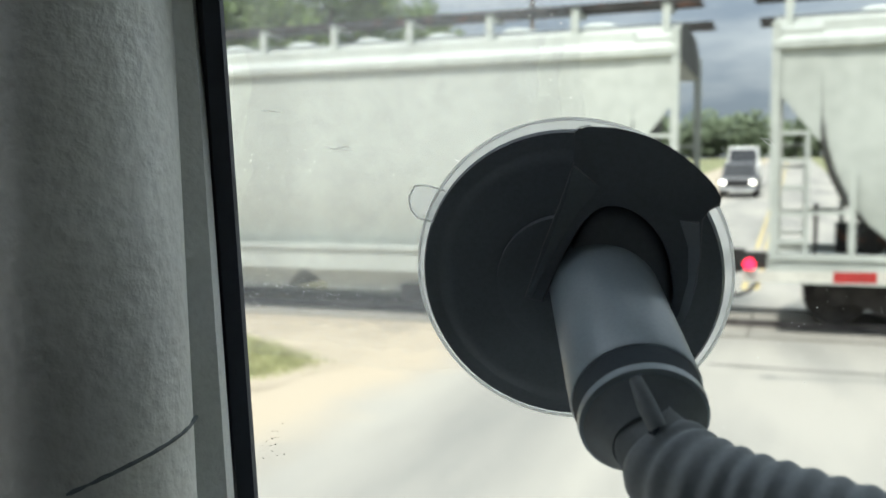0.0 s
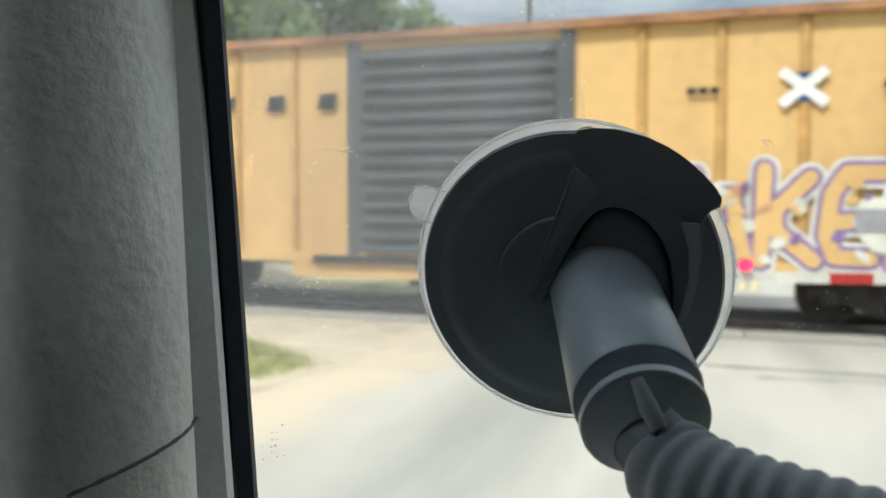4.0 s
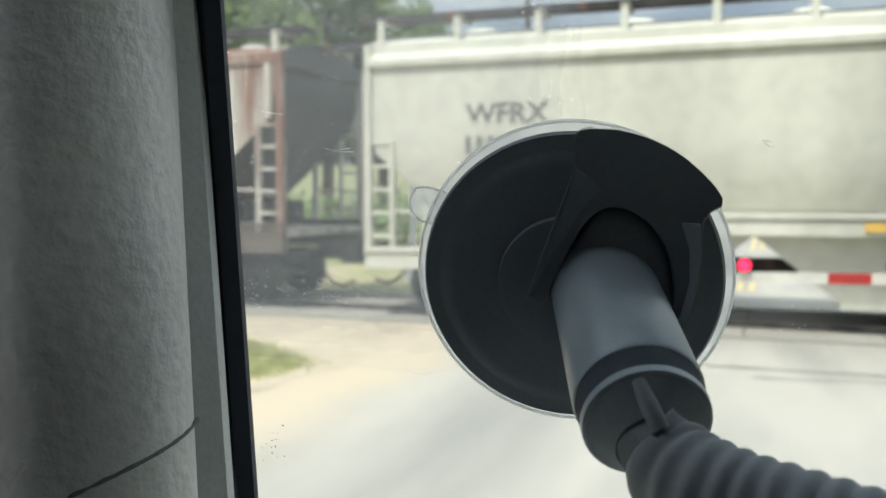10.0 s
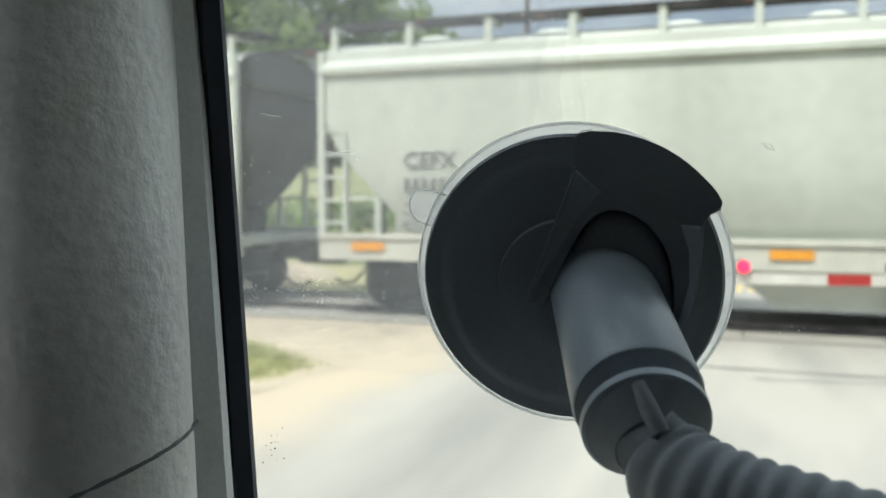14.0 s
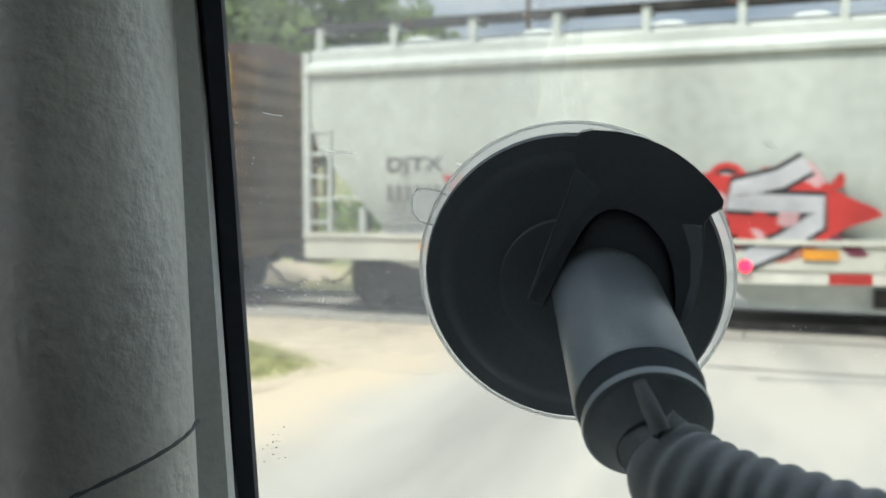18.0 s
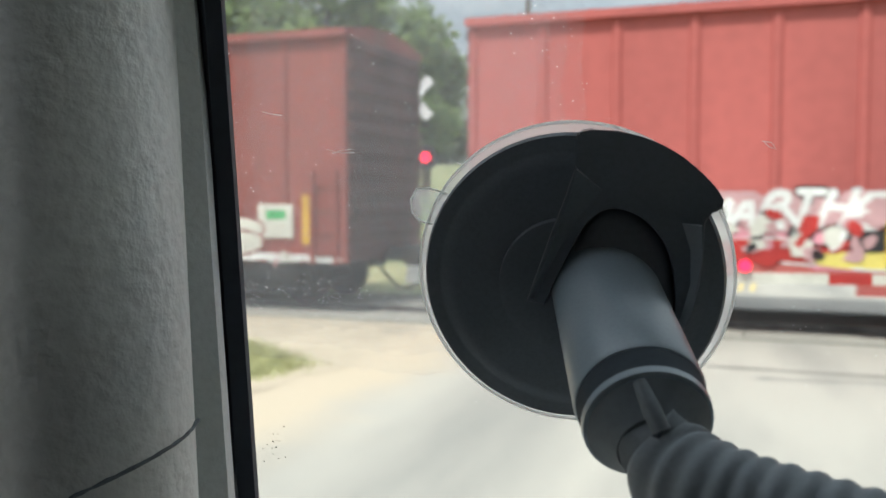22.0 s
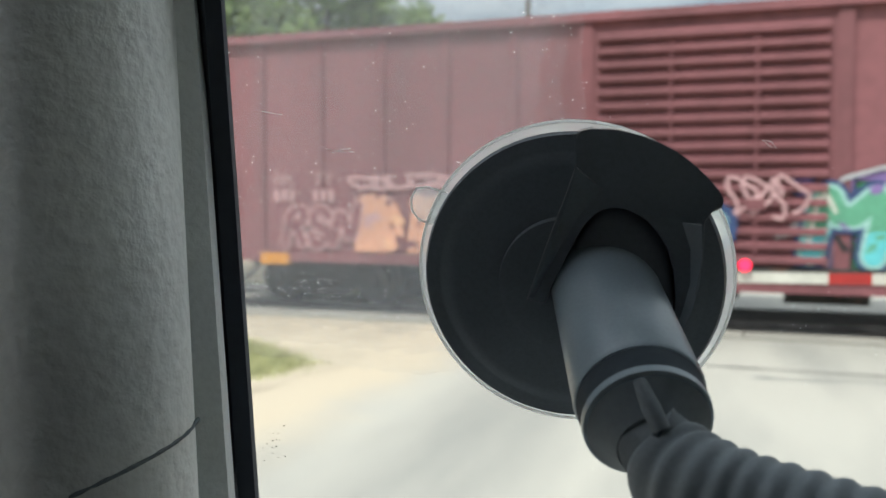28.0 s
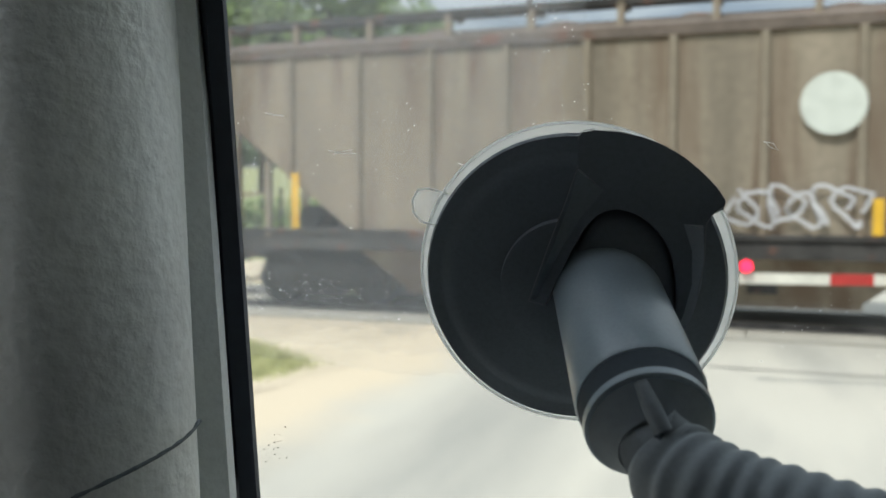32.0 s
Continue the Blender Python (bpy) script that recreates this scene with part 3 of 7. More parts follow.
for i in range(-44, 60):
    u = i * 0.55
    if u < -6.6 or u > 8.1:
        piece("tie", tie_me, ties, (u, 0, 0))
# crossing surface: concrete panels inside and outside the rails
cross = thing("crossing_panels", "pale worn concrete crossing panels between the rails", "crossing panels", "", "structure", pose(TRACK[0], TRACK[1], 0, 0, 0, -ALPHA))
for v0, v1 in ((-1.75, -0.83), (-0.67, 0.67), (0.83, 1.75)):
    bm = bm_new()
    box(bm, 0.01, 1.79, v0, v1, -0.05, 0.105 if v0 == -0.67 else 0.035)
    me = mesh_of(bm, "panel", M["panel"])
    for i in range(8):
        piece("panel", me, cross, (-6.4 + i * 1.8, 0, 0))


# ---- rolling stock ----
def disc(bm, x, y0, y1, z, r, n=20):
    loft(bm, [[(x + r * math.cos(q), y, z + r * math.sin(q)) for q in (2 * math.pi * k / n for k in range(n))] for y in (y0, y1)])


def wheel_mesh():
    bm = bm_new()
    rings = []
    for y, r in ((0.0, 0.12), (0.0, 0.32), (-0.02, 0.36), (-0.02, 0.42), (0.10, 0.42), (0.11, 0.445), (0.13, 0.445), (0.13, 0.36), (0.09, 0.32), (0.09, 0.12)):
        rings.append([(r * math.cos(q), y, r * math.sin(q)) for q in (2 * math.pi * k / 24 for k in range(24))])
    loft(bm, rings)
    return mesh_of(bm, "wheel", M["truckiron"], 35)


def sideframe_mesh():
    bm = bm_new()
    top = [(-1.15, 0.52), (-1.05, 0.62), (-0.7, 0.64), (-0.3, 0.74), (0.3, 0.74), (0.7, 0.64), (1.05, 0.62), (1.15, 0.52)]
    bot = [(1.15, 0.36), (0.95, 0.36), (0.6, 0.30), (0.32, 0.16), (-0.32, 0.16), (-0.6, 0.30), (-0.95, 0.36), (-1.15, 0.36)]
    loft(bm, [[(x, y, z) for x, z in top + bot] for y in (-0.07, 0.07)])
    for sx in (-0.87, 0.87):
        disc(bm, sx, -0.16, 0.0, 0.42, 0.13, 12)
    for sx in (-0.16, 0.0, 0.16):
        disc(bm, sx, -0.13, -0.06, 0.35, 0.07, 8)
    return mesh_of(bm, "sideframe", M["truckiron"])


def axle_mesh():
    bm = bm_new()
    disc(bm, 0, -0.9, 0.9, 0, 0.08, 10)
    return mesh_of(bm, "axle", M["truckiron"])


def bolster_mesh():
    bm = bm_new()
    box(bm, -0.18, 0.18, -0.95, 0.95, 0.42, 0.68)
    box(bm, -0.22, 0.22, -0.3, 0.3, 0.66, 0.9)
    return mesh_of(bm, "bolster", M["under"])


def coupler_mesh():
    bm = bm_new()
    box(bm, 0.0, 0.62, -0.11, 0.11, 0.72, 0.96)
    box(bm, 0.5, 0.82, -0.2, 0.17, 0.66, 1.0)
    tube(bm, [(0.05, -0.45, 0.8), (0.25, -0.46, 0.55), (0.45, -0.42, 0.32), (0.62, -0.34, 0.26), (0.8, -0.28, 0.36)], 0.028, 8)
    return mesh_of(bm, "coupler", M["under"])


WHEELS = {}
TRUCK = {"wheel": wheel_mesh(), "sideframe": sideframe_mesh(), "axle": axle_mesh(), "bolster": bolster_mesh(), "coupler": coupler_mesh()}


def running_gear(car, length, inset, coupler_gap=0.0):
    RZ = 0.13
    for sx in (-1, 1):
        tr = piece("truck", TRUCK["bolster"], car, (sx * (length / 2 - inset), 0, RZ))
        for y in (-1.02, 1.02):
            piece("sideframe", TRUCK["sideframe"], tr, (0, y, 0)).rotation_euler = (0, 0, 0 if y < 0 else math.pi)
        for ax in (-0.87, 0.87):
            piece("axle", TRUCK["axle"], tr, (ax, 0, 0.42))
            for y in (-0.82, 0.82):
                wheel = piece("wheel", TRUCK["wheel"], tr, (ax, y, 0.42))
                WHEELS.setdefault((ax, y), []).append(wheel)
        cp = piece("coupler", TRUCK["coupler"], car, (sx * (length / 2 - 0.12), 0, 0.10))
        cp.rotation_euler = (0, 0, 0 if sx > 0 else math.pi)


def ladder_mesh(h, w, mat, rungs):
    bm = bm_new()
    for x in (-w / 2, w / 2):
        box(bm, x - 0.03, x + 0.03, -0.05, 0.0, 0, h)
    for i in range(rungs):
        z = h * (i + 0.5) / rungs
        box(bm, -w / 2, w / 2, -0.05, -0.02, z - 0.018, z + 0.018)
    return mesh_of(bm, "ladder", mat)


CACHE = {}


def cached(key, make):
    if key not in CACHE:
        CACHE[key] = make()
    return CACHE[key]


def corrugated(w, h, n, depth, mat, name):
    """An upright sheet in x and z with n horizontal ribs standing proud towards -y."""
    bm = bm_new()
    box(bm, -w / 2, w / 2, 0.0, 0.05, 0, h)
    step = h / n
    for i in range(n):
        z = step * (i + 0.5)
        a = step * 0.33
        loft(bm, [[(x, 0.004, z - a), (x, -depth, z - a * 0.75), (x, -depth, z + a * 0.3), (x, 0.004, z + a)] for x in (-w / 2 + 0.08, w / 2 - 0.08)])
    return mesh_of(bm, name, mat)


def boxcar(label, L, body, roof, rib, door, door_n=17, ribs=5, eave=4.5, sill=0.74, door_w=3.2, rib_w=0.075, frame_mat=None, rib_depth=0.05):
    car = thing("boxcar", label, "boxcar", "cars of the freight train")
    W = HALF - rib_depth
    bm = bm_new()
    box(bm, -L / 2 + 0.06, L / 2 - 0.06, -W, W, sill + 0.2, eave)
    part("body", bm, M[body], car)
    bm = bm_new()
    e = eave
    o = rib_depth + 0.07
    sec = [(-W - o, e - 0.12), (W + o, e - 0.12), (W + o, e), (W * 0.5, e + 0.14), (0, e + 0.2), (-W * 0.5, e + 0.14), (-W - o, e)]
    loft(bm, [[(x, a, b) for a, b in sec] for x in (-L / 2, L / 2)])
    rf = part("roof", bm, M[roof], car)
    rib_me = cached(("seam", roof), lambda: _seam(roof, W, e))
    for i in range(13):
        piece("roof_seam", rib_me, rf, (-L / 2 + 0.6 + i * (L - 1.2) / 12, 0, e))
    for y, s in ((-1, 1), (1, -1)):
        bm = bm_new()
        z0, z1 = sill, sill + 0.28
        d = rib_depth
        box(bm, -L / 2 + 0.02, L / 2 - 0.02, min(y * W, y * (W + d)), max(y * W, y * (W + d)), z0 + 0.12, z1)
        box(bm, -door_w / 2 - 1.2, door_w / 2 + 1.2, min(y * (W - 0.1), y * (W + d * 0.8)), max(y * (W - 0.1), y * (W + d * 0.8)), z0 - 0.12, z0 + 0.12)
        part("side_sill", bm, M[body], car)
        rm = cached(("rib", rib, rib_w, rib_depth, eave), lambda: _rib(M[rib], rib_w, rib_depth, eave - 0.14 - sill - 0.28))
        span = L / 2 - door_w / 2 - 0.2
        for sx in (-1, 1):
            for i in range(ribs + 1):
                x = sx * (door_w / 2 + 0.1 + span * (i + 1) / (ribs + 1))
                if i == ribs:
                    x = sx * (L / 2 - 0.1)
                piece("rib", rm, car, (x, y * W, sill + 0.28)).rotation_euler = (0, 0, 0 if y < 0 else math.pi)
        dr = cached(("door", door, door_n, door_w, eave), lambda: corrugated(door_w, eave - sill - 0.5, door_n, 0.1, M[door], "door"))
        dd = piece("door", dr, car, (0, y * (W + 0.045), sill + 0.24))
        dd.rotation_euler = (0, 0, 0 if y < 0 else math.pi)
        bm = bm_new()
        box(bm, -0.1, 0.1, -0.06, 0.0, 0.0, eave - sill - 0.34)
        pm = mesh_of(bm, "door_post", M[frame_mat or door])
        for x in (-door_w / 2 - 0.1, door_w / 2 + 0.1):
            piece("door_post", pm, car, (x, y * W, sill + 0.2)).rotation_euler = (0, 0, 0 if y < 0 else math.pi)
        bm = bm_new()
        box(bm, -door_w * 0.75, door_w * 1.05, -0.1, 0.0, 0.0, 0.07)
        box(bm, -door_w * 0.75, door_w * 1.05, -0.11, -0.08, -0.04, 0.04)
        piece("door_track", mesh_of(bm, "door_track", M["under"]), car, (0, y * W, sill + 0.16)).rotation_euler = (0, 0, 0 if y < 0 else math.pi)
        bm = bm_new()
        for x in (-0.5, 0.62):
            tube(bm, [(x, -0.09, 0.1), (x, -0.09, eave - sill - 0.7)], 0.02, 6)
        box(bm, 0.5, 0.75, -0.13, -0.05, 0.75, 0.9)
        piece("lock_bar", mesh_of(bm, "lock_bar", M[door]), dd)
        lm = cached(("lad", body), lambda: ladder_mesh(1.5, 0.42, M[body], 4))
        for sx in (-1, 1):
            piece("ladder", lm, car, (sx * (L / 2 - 0.42), y * (W + d), sill + 0.1)).rotation_euler = (0, 0, 0 if y < 0 else math.pi)
    # grimy names the end colour with the shade between cars painted in
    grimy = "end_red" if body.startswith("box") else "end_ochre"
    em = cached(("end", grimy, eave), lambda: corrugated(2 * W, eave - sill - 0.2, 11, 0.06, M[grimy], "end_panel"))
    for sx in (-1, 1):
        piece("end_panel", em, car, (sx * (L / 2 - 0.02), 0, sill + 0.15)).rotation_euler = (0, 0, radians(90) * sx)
    bm = bm_new()
    box(bm, -L / 2 + 0.2, L / 2 - 0.2, -0.35, 0.35, 0.72, 1.0)
    for i in range(9):
        x = -L / 2 + 1 + i * (L - 2) / 8
        box(bm, x - 0.06, x + 0.06, -W + 0.05, W - 0.05, 0.78, 0.96)
    box(bm, -0.9, 0.4, -1.2, -0.7, 0.5, 0.8)
    tube(bm, [(1.0, -0.9, 0.6), (2.1, -0.9, 0.6)], 0.18, 10)
    part("underframe", bm, M["under"], car)
    running_gear(car, L, 2.05)
    return car, L, -(HALF + 0.004)


def _seam(roof, W, e):
    bm = bm_new()
    loft(bm, [[(x, -W, 0.0), (x, 0, 0.2), (x, W, 0.0), (x, W, 0.03), (x, 0, 0.24), (x, -W, 0.03)] for x in (-0.05, 0.05)])
    return mesh_of(bm, "roof_seam", M[roof])


def _rib(mat, w, d, h):
    bm = bm_new()
    loft(bm, [[(-w, 0.0, z), (-w * 0.6, -d, z), (w * 0.6, -d, z), (w, 0.0, z)] for z in (0, h)])
    return mesh_of(bm, "rib", mat)


def hopper(label, L, paint, round_side=True, ribs=0, eave=4.2, sill=1.22, cut=1.42, cut_z=2.9, walk_mat="under", sill_h=0.38, roof_mat=None, sill_mat=None, rounded_cut=False, mid=None, bays=3):
    """A covered hopper car; mid: foot and top of a side sill that runs higher between the ends than at them."""
    car = thing("hopper_car", label, "hopper car", "cars of the freight train")
    W = HALF - (0.05 if ribs else 0.0)
    bm = bm_new()
    rings = []
    levels = [0.0, 0.06, 0.14, 0.24, 0.36, 0.48, 0.62, 0.8, 0.94, 1.0]
    body_z0 = mid[1] - 0.06 if mid else sill + 0.1
    for k in levels:
        z = body_z0 + (eave - body_z0) * k
        f = max(0.0, (cut_z - z) / (cut_z - body_z0))
        if rounded_cut:
            f = 1 - math.sqrt(max(0.0, 1 - f * f)) if f < 1 else 1.0
        x = L / 2 - (0.62 if rounded_cut else 0.12) - (cut - (0.5 if rounded_cut else 0)) * f
        w = W
        if round_side:
            w = W - 0.30 * max(0.0, (0.42 - k) / 0.42) ** 2 - 0.05 * max(0.0, (k - 0.8) / 0.2) ** 2
        rings.append([(-x, -w, z), (x, -w, z), (x, w, z), (-x, w, z)])
    loft(bm, rings)
    body = part("body", bm, M[paint], car, smooth=30)
    # end and underside faces take a darker colour that stands for their shade
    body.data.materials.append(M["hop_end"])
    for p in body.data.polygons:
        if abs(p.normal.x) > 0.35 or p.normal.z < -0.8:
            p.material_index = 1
    bm = bm_new()
    if round_side:
        e = eave - 0.02
        sec = [(-W + 0.1, e - 0.36), (-W - 0.07, e - 0.33), (-W - 0.07, e - 0.24), (-W * 0.95, e - 0.06), (-W * 0.82, e + 0.10), (-W * 0.5, e + 0.24)]
    else:
        e = eave
        sec = [(-W + 0.1, e - 0.15), (-W - 0.05, e - 0.13), (-W - 0.05, e + 0.02), (-W * 0.85, e + 0.12), (-W * 0.72, e + 0.20), (-W * 0.4, e + 0.26)]
    sec = sec + [(-a, b) for a, b in sec[::-1]]
    loft(bm, [[(x, a, b) for a, b in sec] for x in (-L / 2 + 0.02, L / 2 - 0.02)])
    rf = part("roof", bm, M[roof_mat or paint], car)
    # roof end caps carry the same painted shade
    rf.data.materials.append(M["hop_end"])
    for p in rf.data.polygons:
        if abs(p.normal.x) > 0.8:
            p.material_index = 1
    hm = cached(("hatch", paint), lambda: _hatch(M[roof_mat or paint]))
    for i in range(8):
        piece("roof_hatch", hm, rf, (-L / 2 + 1.4 + i * (L - 2.8) / 7, 0, e + 0.24))
    # running boards on brackets along both roof edges
    for y in (-1.0, 1.0):
        bm = bm_new()
        box(bm, -L / 2 - 0.25, L / 2 + 0.25, y - 0.22, y + 0.22, e + 0.42, e + 0.47)
        box(bm, -L / 2 - 0.25, L / 2 + 0.25, y - 0.24, y - 0.21, e + 0.38, e + 0.50)
        rb = part("running_board", bm, M[walk_mat], car)
        bmx = cached(("brk", paint), lambda: _bracket(M[paint]))
        n = int(L / 1.25)
        for i in range(n + 1):
            piece("bracket", bmx, rb, (-L / 2 + 0.2 + i * (L - 0.4) / n, y, e)).rotation_euler = (0, 0, 0 if y < 0 else math.pi)
    if rounded_cut:
        # thin near-side sheets only, to fit the camera's view; they reach the end posts
        for sx in (-1, 1):
            bm = bm_new()
            loft(bm, [[(sx * x, yy, z) for x, z in ((L / 2 - 0.62, cut_z - 0.7), (L / 2 - 0.3, cut_z - 0.3), (L / 2 - 0.06, cut_z), (L / 2 - 0.06, eave - 0.1), (L / 2 - 0.62, eave - 0.1))] for yy in (-W - 0.002, -W + 0.02)])
            part("end_gusset", bm, M[paint], car)
    sm = M[sill_mat or paint]
    for y in (-1, 1):
        for x0, x1 in ((-L / 2, -L / 2 + 1.6), (L / 2 - 1.6, L / 2)) if mid else ((-L / 2, L / 2),):
            bm = bm_new()
            a, b = sorted((y * (W - 0.14), y * (W + 0.03)))
            box(bm, x0, x1, a, b, sill - sill_h + 0.1, sill + 0.1)
            a, b = sorted((y * (W - 0.14), y * (W + 0.07)))
            box(bm, x0, x1, a, b, sill + 0.06, sill + 0.13)
            part("side_sill", bm, sm, car)
        if mid:
            bm = bm_new()
            a, b = sorted((y * (W - 0.24), y * (W + 0.03)))
            h_m = L / 2 - 0.9 - cut * 0.6
            box(bm, -h_m, h_m, a, b, mid[0], mid[1])
            a, b = sorted((y * (W - 0.24), y * (W + 0.07)))
            box(bm, -h_m, h_m, a, b, mid[1] - 0.07, mid[1] + 0.004)
            part("side_sill", bm, sm, car)
        if ribs:
            for i in range(ribs):
                x = -L / 2 + 0.25 + (L - 0.5) * i / (ribs - 1)
                f = max(0.0, (abs(x) - (L / 2 - 0.12 - cut)) / cut)
                z0 = body_z0 + (cut_z - body_z0) * min(1.0, f)
                rm = cached(("hrib", paint, round(z0, 2), eave), lambda: _rib(M[paint], 0.07, 0.07, eave - 0.13 - z0))
                piece("rib", rm, car, (x, y * W, z0)).rotation_euler = (0, 0, 0 if y < 0 else math.pi)
    for sx in (-1, 1):
        # end posts, ladder, platform and rails round the open end
        for y in (-1, 1):
            bm = bm_new()
            x = sx * (L / 2 - 0.05)
            a, b = sorted((y * (W - 0.07), y * (W + 0.05)))
            box(bm, x - 0.055, x + 0.055, a, b, sill, eave)
            part("end_post", bm, M[paint], car)
            bm = bm_new()
            x2 = sx * (L / 2 - 0.46)
            box(bm, x2 - 0.03, x2 + 0.03, a, b, sill, sill + 1.75)
            for i in range(5):
                z = sill + 0.3 + 0.36 * i
                box(bm, min(x, x2), max(x, x2), a + 0.03, b - 0.03, z - 0.025, z + 0.025)
            part("ladder", bm, M[paint], car)
            bm = bm_new()
            x3 = sx * (L / 2 - 1.02)
            box(bm, x3 - 0.04, x3 + 0.04, a, b, sill, min(sill + 1.22, cut_z - 0.9 * (cut_z - body_z0) / cut))
            box(bm, min(x2, x3), max(x2, x3), a + 0.03, b - 0.03, sill + 0.66, sill + 0.71)
            part("end_rail", bm, M[paint], car)
        bm = bm_new()
        xa, xb = sorted((sx * (L / 2 - 1.9), sx * (L / 2 + 0.02)))
        box(bm, xa, xb, -W + 0.1, W - 0.1, sill - 0.1, sill + 0.02)
        part("end_platform", bm, M[paint], car)
        bm = bm_new()
        xa, xb = sorted((sx * (L / 2 - 1.5), sx * (L / 2 - 0.9)))
        tube(bm, [(sx * (L / 2 - 1.35), -0.75, sill + 0.3), (sx * (L / 2 - 1.35), 0.1, sill + 0.3)], 0.2, 10)
        box(bm, xa, xb, 0.35, 0.8, sill + 0.05, sill + 0.5)
        tube(bm, [(sx * (L / 2 - 0.6), -0.4, sill), (sx * (L / 2 - 0.6), -0.4, sill + 0.8)], 0.03, 6)
        part("brake_gear", bm, M["under"], car)
        bm = bm_new()
        xa = sx * (L / 2 - 2.0)
        loft(bm, [[(xa - 0.3, y, sill - 0.1), (xa + 0.3, y, sill - 0.1), (xa + 0.15, y, sill + 0.9), (xa - 0.15, y, sill + 0.9)] for y in (-0.06, 0.06)])
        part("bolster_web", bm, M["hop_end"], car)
    # discharge chutes under the body, each narrowing to its gate
    reach = L / 2 - 0.14 - cut
    foot = mid[0] if mid else sill - sill_h + 0.1
    hw = reach / bays
    for i in range(bays):
        xc = (2 * i - bays + 1) * hw
        lo = max(xc - hw + (foot - 0.42) * 1.15, -L / 2 + 3.0)
        hi = min(xc + hw - (foot - 0.42) * 1.15, L / 2 - 3.0)
        bm = bm_new()
        loft(bm, [[(x0, -b, z), (x1, -b, z), (x1, b, z), (x0, b, z)] for x0, x1, b, z in ((xc - hw + 0.01, xc + hw - 0.01, W - 0.22, body_z0 + 0.02), (xc - hw + 0.01, xc + hw - 0.01, W - 0.24, foot - 0.02), (lo, hi, W - 0.42, 0.46), (lo, hi, W - 0.42, 0.38))])
        chute = part("discharge_chute", bm, M[paint], car)
        bm = bm_new()
        box(bm, xc - 0.2, xc + 0.2, -W + 0.26, -W + 0.6, foot - 0.50, foot - 0.24)
        part("gate_box", bm, M["under"], chute)
    bm = bm_new()
    box(bm, -L / 2 + 0.2, L / 2 - 0.2, -0.28, 0.28, 0.74, 0.98)
    part("centre_sill", bm, M["under"], car)
    running_gear(car, L, 1.75)
    return car, L, -(W + (0.075 if ribs else 0.012))


def _hatch(mat):
    bm = bm_new()
    loft(bm, [[(r * math.cos(q), r * math.sin(q), z) for q in (2 * math.pi * k / 14 for k in range(14))] for r, z in ((0.32, 0), (0.32, 0.10), (0.24, 0.16), (0.05, 0.17))])
    return mesh_of(bm, "roof_hatch", mat)


def _bracket(mat):
    bm = bm_new()
    box(bm, -0.05, 0.05, -0.42, -0.34, -0.02, 0.42)
    box(bm, -0.05, 0.05, -0.42, 0.2, 0.36, 0.42)
    return mesh_of(bm, "bracket", mat)


# ---- paint on the cars: lettering, graffiti ----
KX = 1.02


def letter_mesh(text, size, offset, bold=0.0, shear=0.0, space=1.0):
    cu = bpy.data.curves.new("lettering", "FONT")
    cu.body, cu.size, cu.offset, cu.shear, cu.space_character, cu.resolution_u = text, size, offset, shear, space, 3
    cu.fill_mode = "FRONT"
    ob = bpy.data.objects.new("lettering", cu)
    me = bpy.data.meshes.new_from_object(ob)
    bpy.data.objects.remove(ob)
    bpy.data.curves.remove(cu)
    me.name = "lettering"
    return me


def stand(ob, x, y, z, sx=1.0, sz=1.0):
    ob.matrix_basis = pose(x, y, z, 90) @ Matrix.Diagonal((sx, sz, 1, 1))
    return ob


def words(car, xf, z, text, height, mat, width=None, layer=0, offset=0.0, shear=0.0, name="lettering", space=1.0):
    """Letters of that height; xf: metres from the car's front end to the left edge of the text."""
    ob, L, y = car
    size = height / 0.71
    me = letter_mesh(text, size, offset, 0, shear, space)
    me.materials.append(M[mat])
    xs = [v.co.x for v in me.vertices]
    ys = [v.co.y for v in me.vertices]
    k = (width / (max(xs) - min(xs))) if width else 1.0
    t = piece(name, me, ob)
    kz = height / (max(ys) - min(ys))
    stand(t, L / 2 - KX * xf - min(xs) * k, y - 0.003 * layer, z - min(ys) * kz, k, kz)
    return t


def patch(car, xf0, xf1, z0, z1, mat, layer=0, name="painted_panel"):
    ob, L, y = car
    bm = bm_new()
    box(bm, L / 2 - KX * xf0, L / 2 - KX * xf1, y - 0.003 * layer - 0.002, y - 0.003 * layer, z0, z1)
    return part(name, bm, M[mat], ob)


def blocks(car, xf, z, n, w, h, gap, mat, layer=1, name="lettering_block", slant=0.0):
    """Plain bars where lettering stands that is not spelt out."""
    ob, L, y = car
    bm = bm_new()
    y0, y1 = y - 0.003 * layer - 0.002, y - 0.003 * layer

    def bar(x0, x1, z0, z1):
        loft(bm, [[(a + (c - z) * slant, yy, c) for a, c in ((x0, z0), (x1, z0), (x1, z1), (x0, z1))] for yy in (y0, y1)])

    for i in range(n):
        x = L / 2 - KX * xf + i * (w + gap)
        if h < 0.15:
            bar(x, x + w, z, z + h)
            continue
        bar(x, x + w * 0.72, z, z + h)
    return part(name, bm, M[mat], ob)


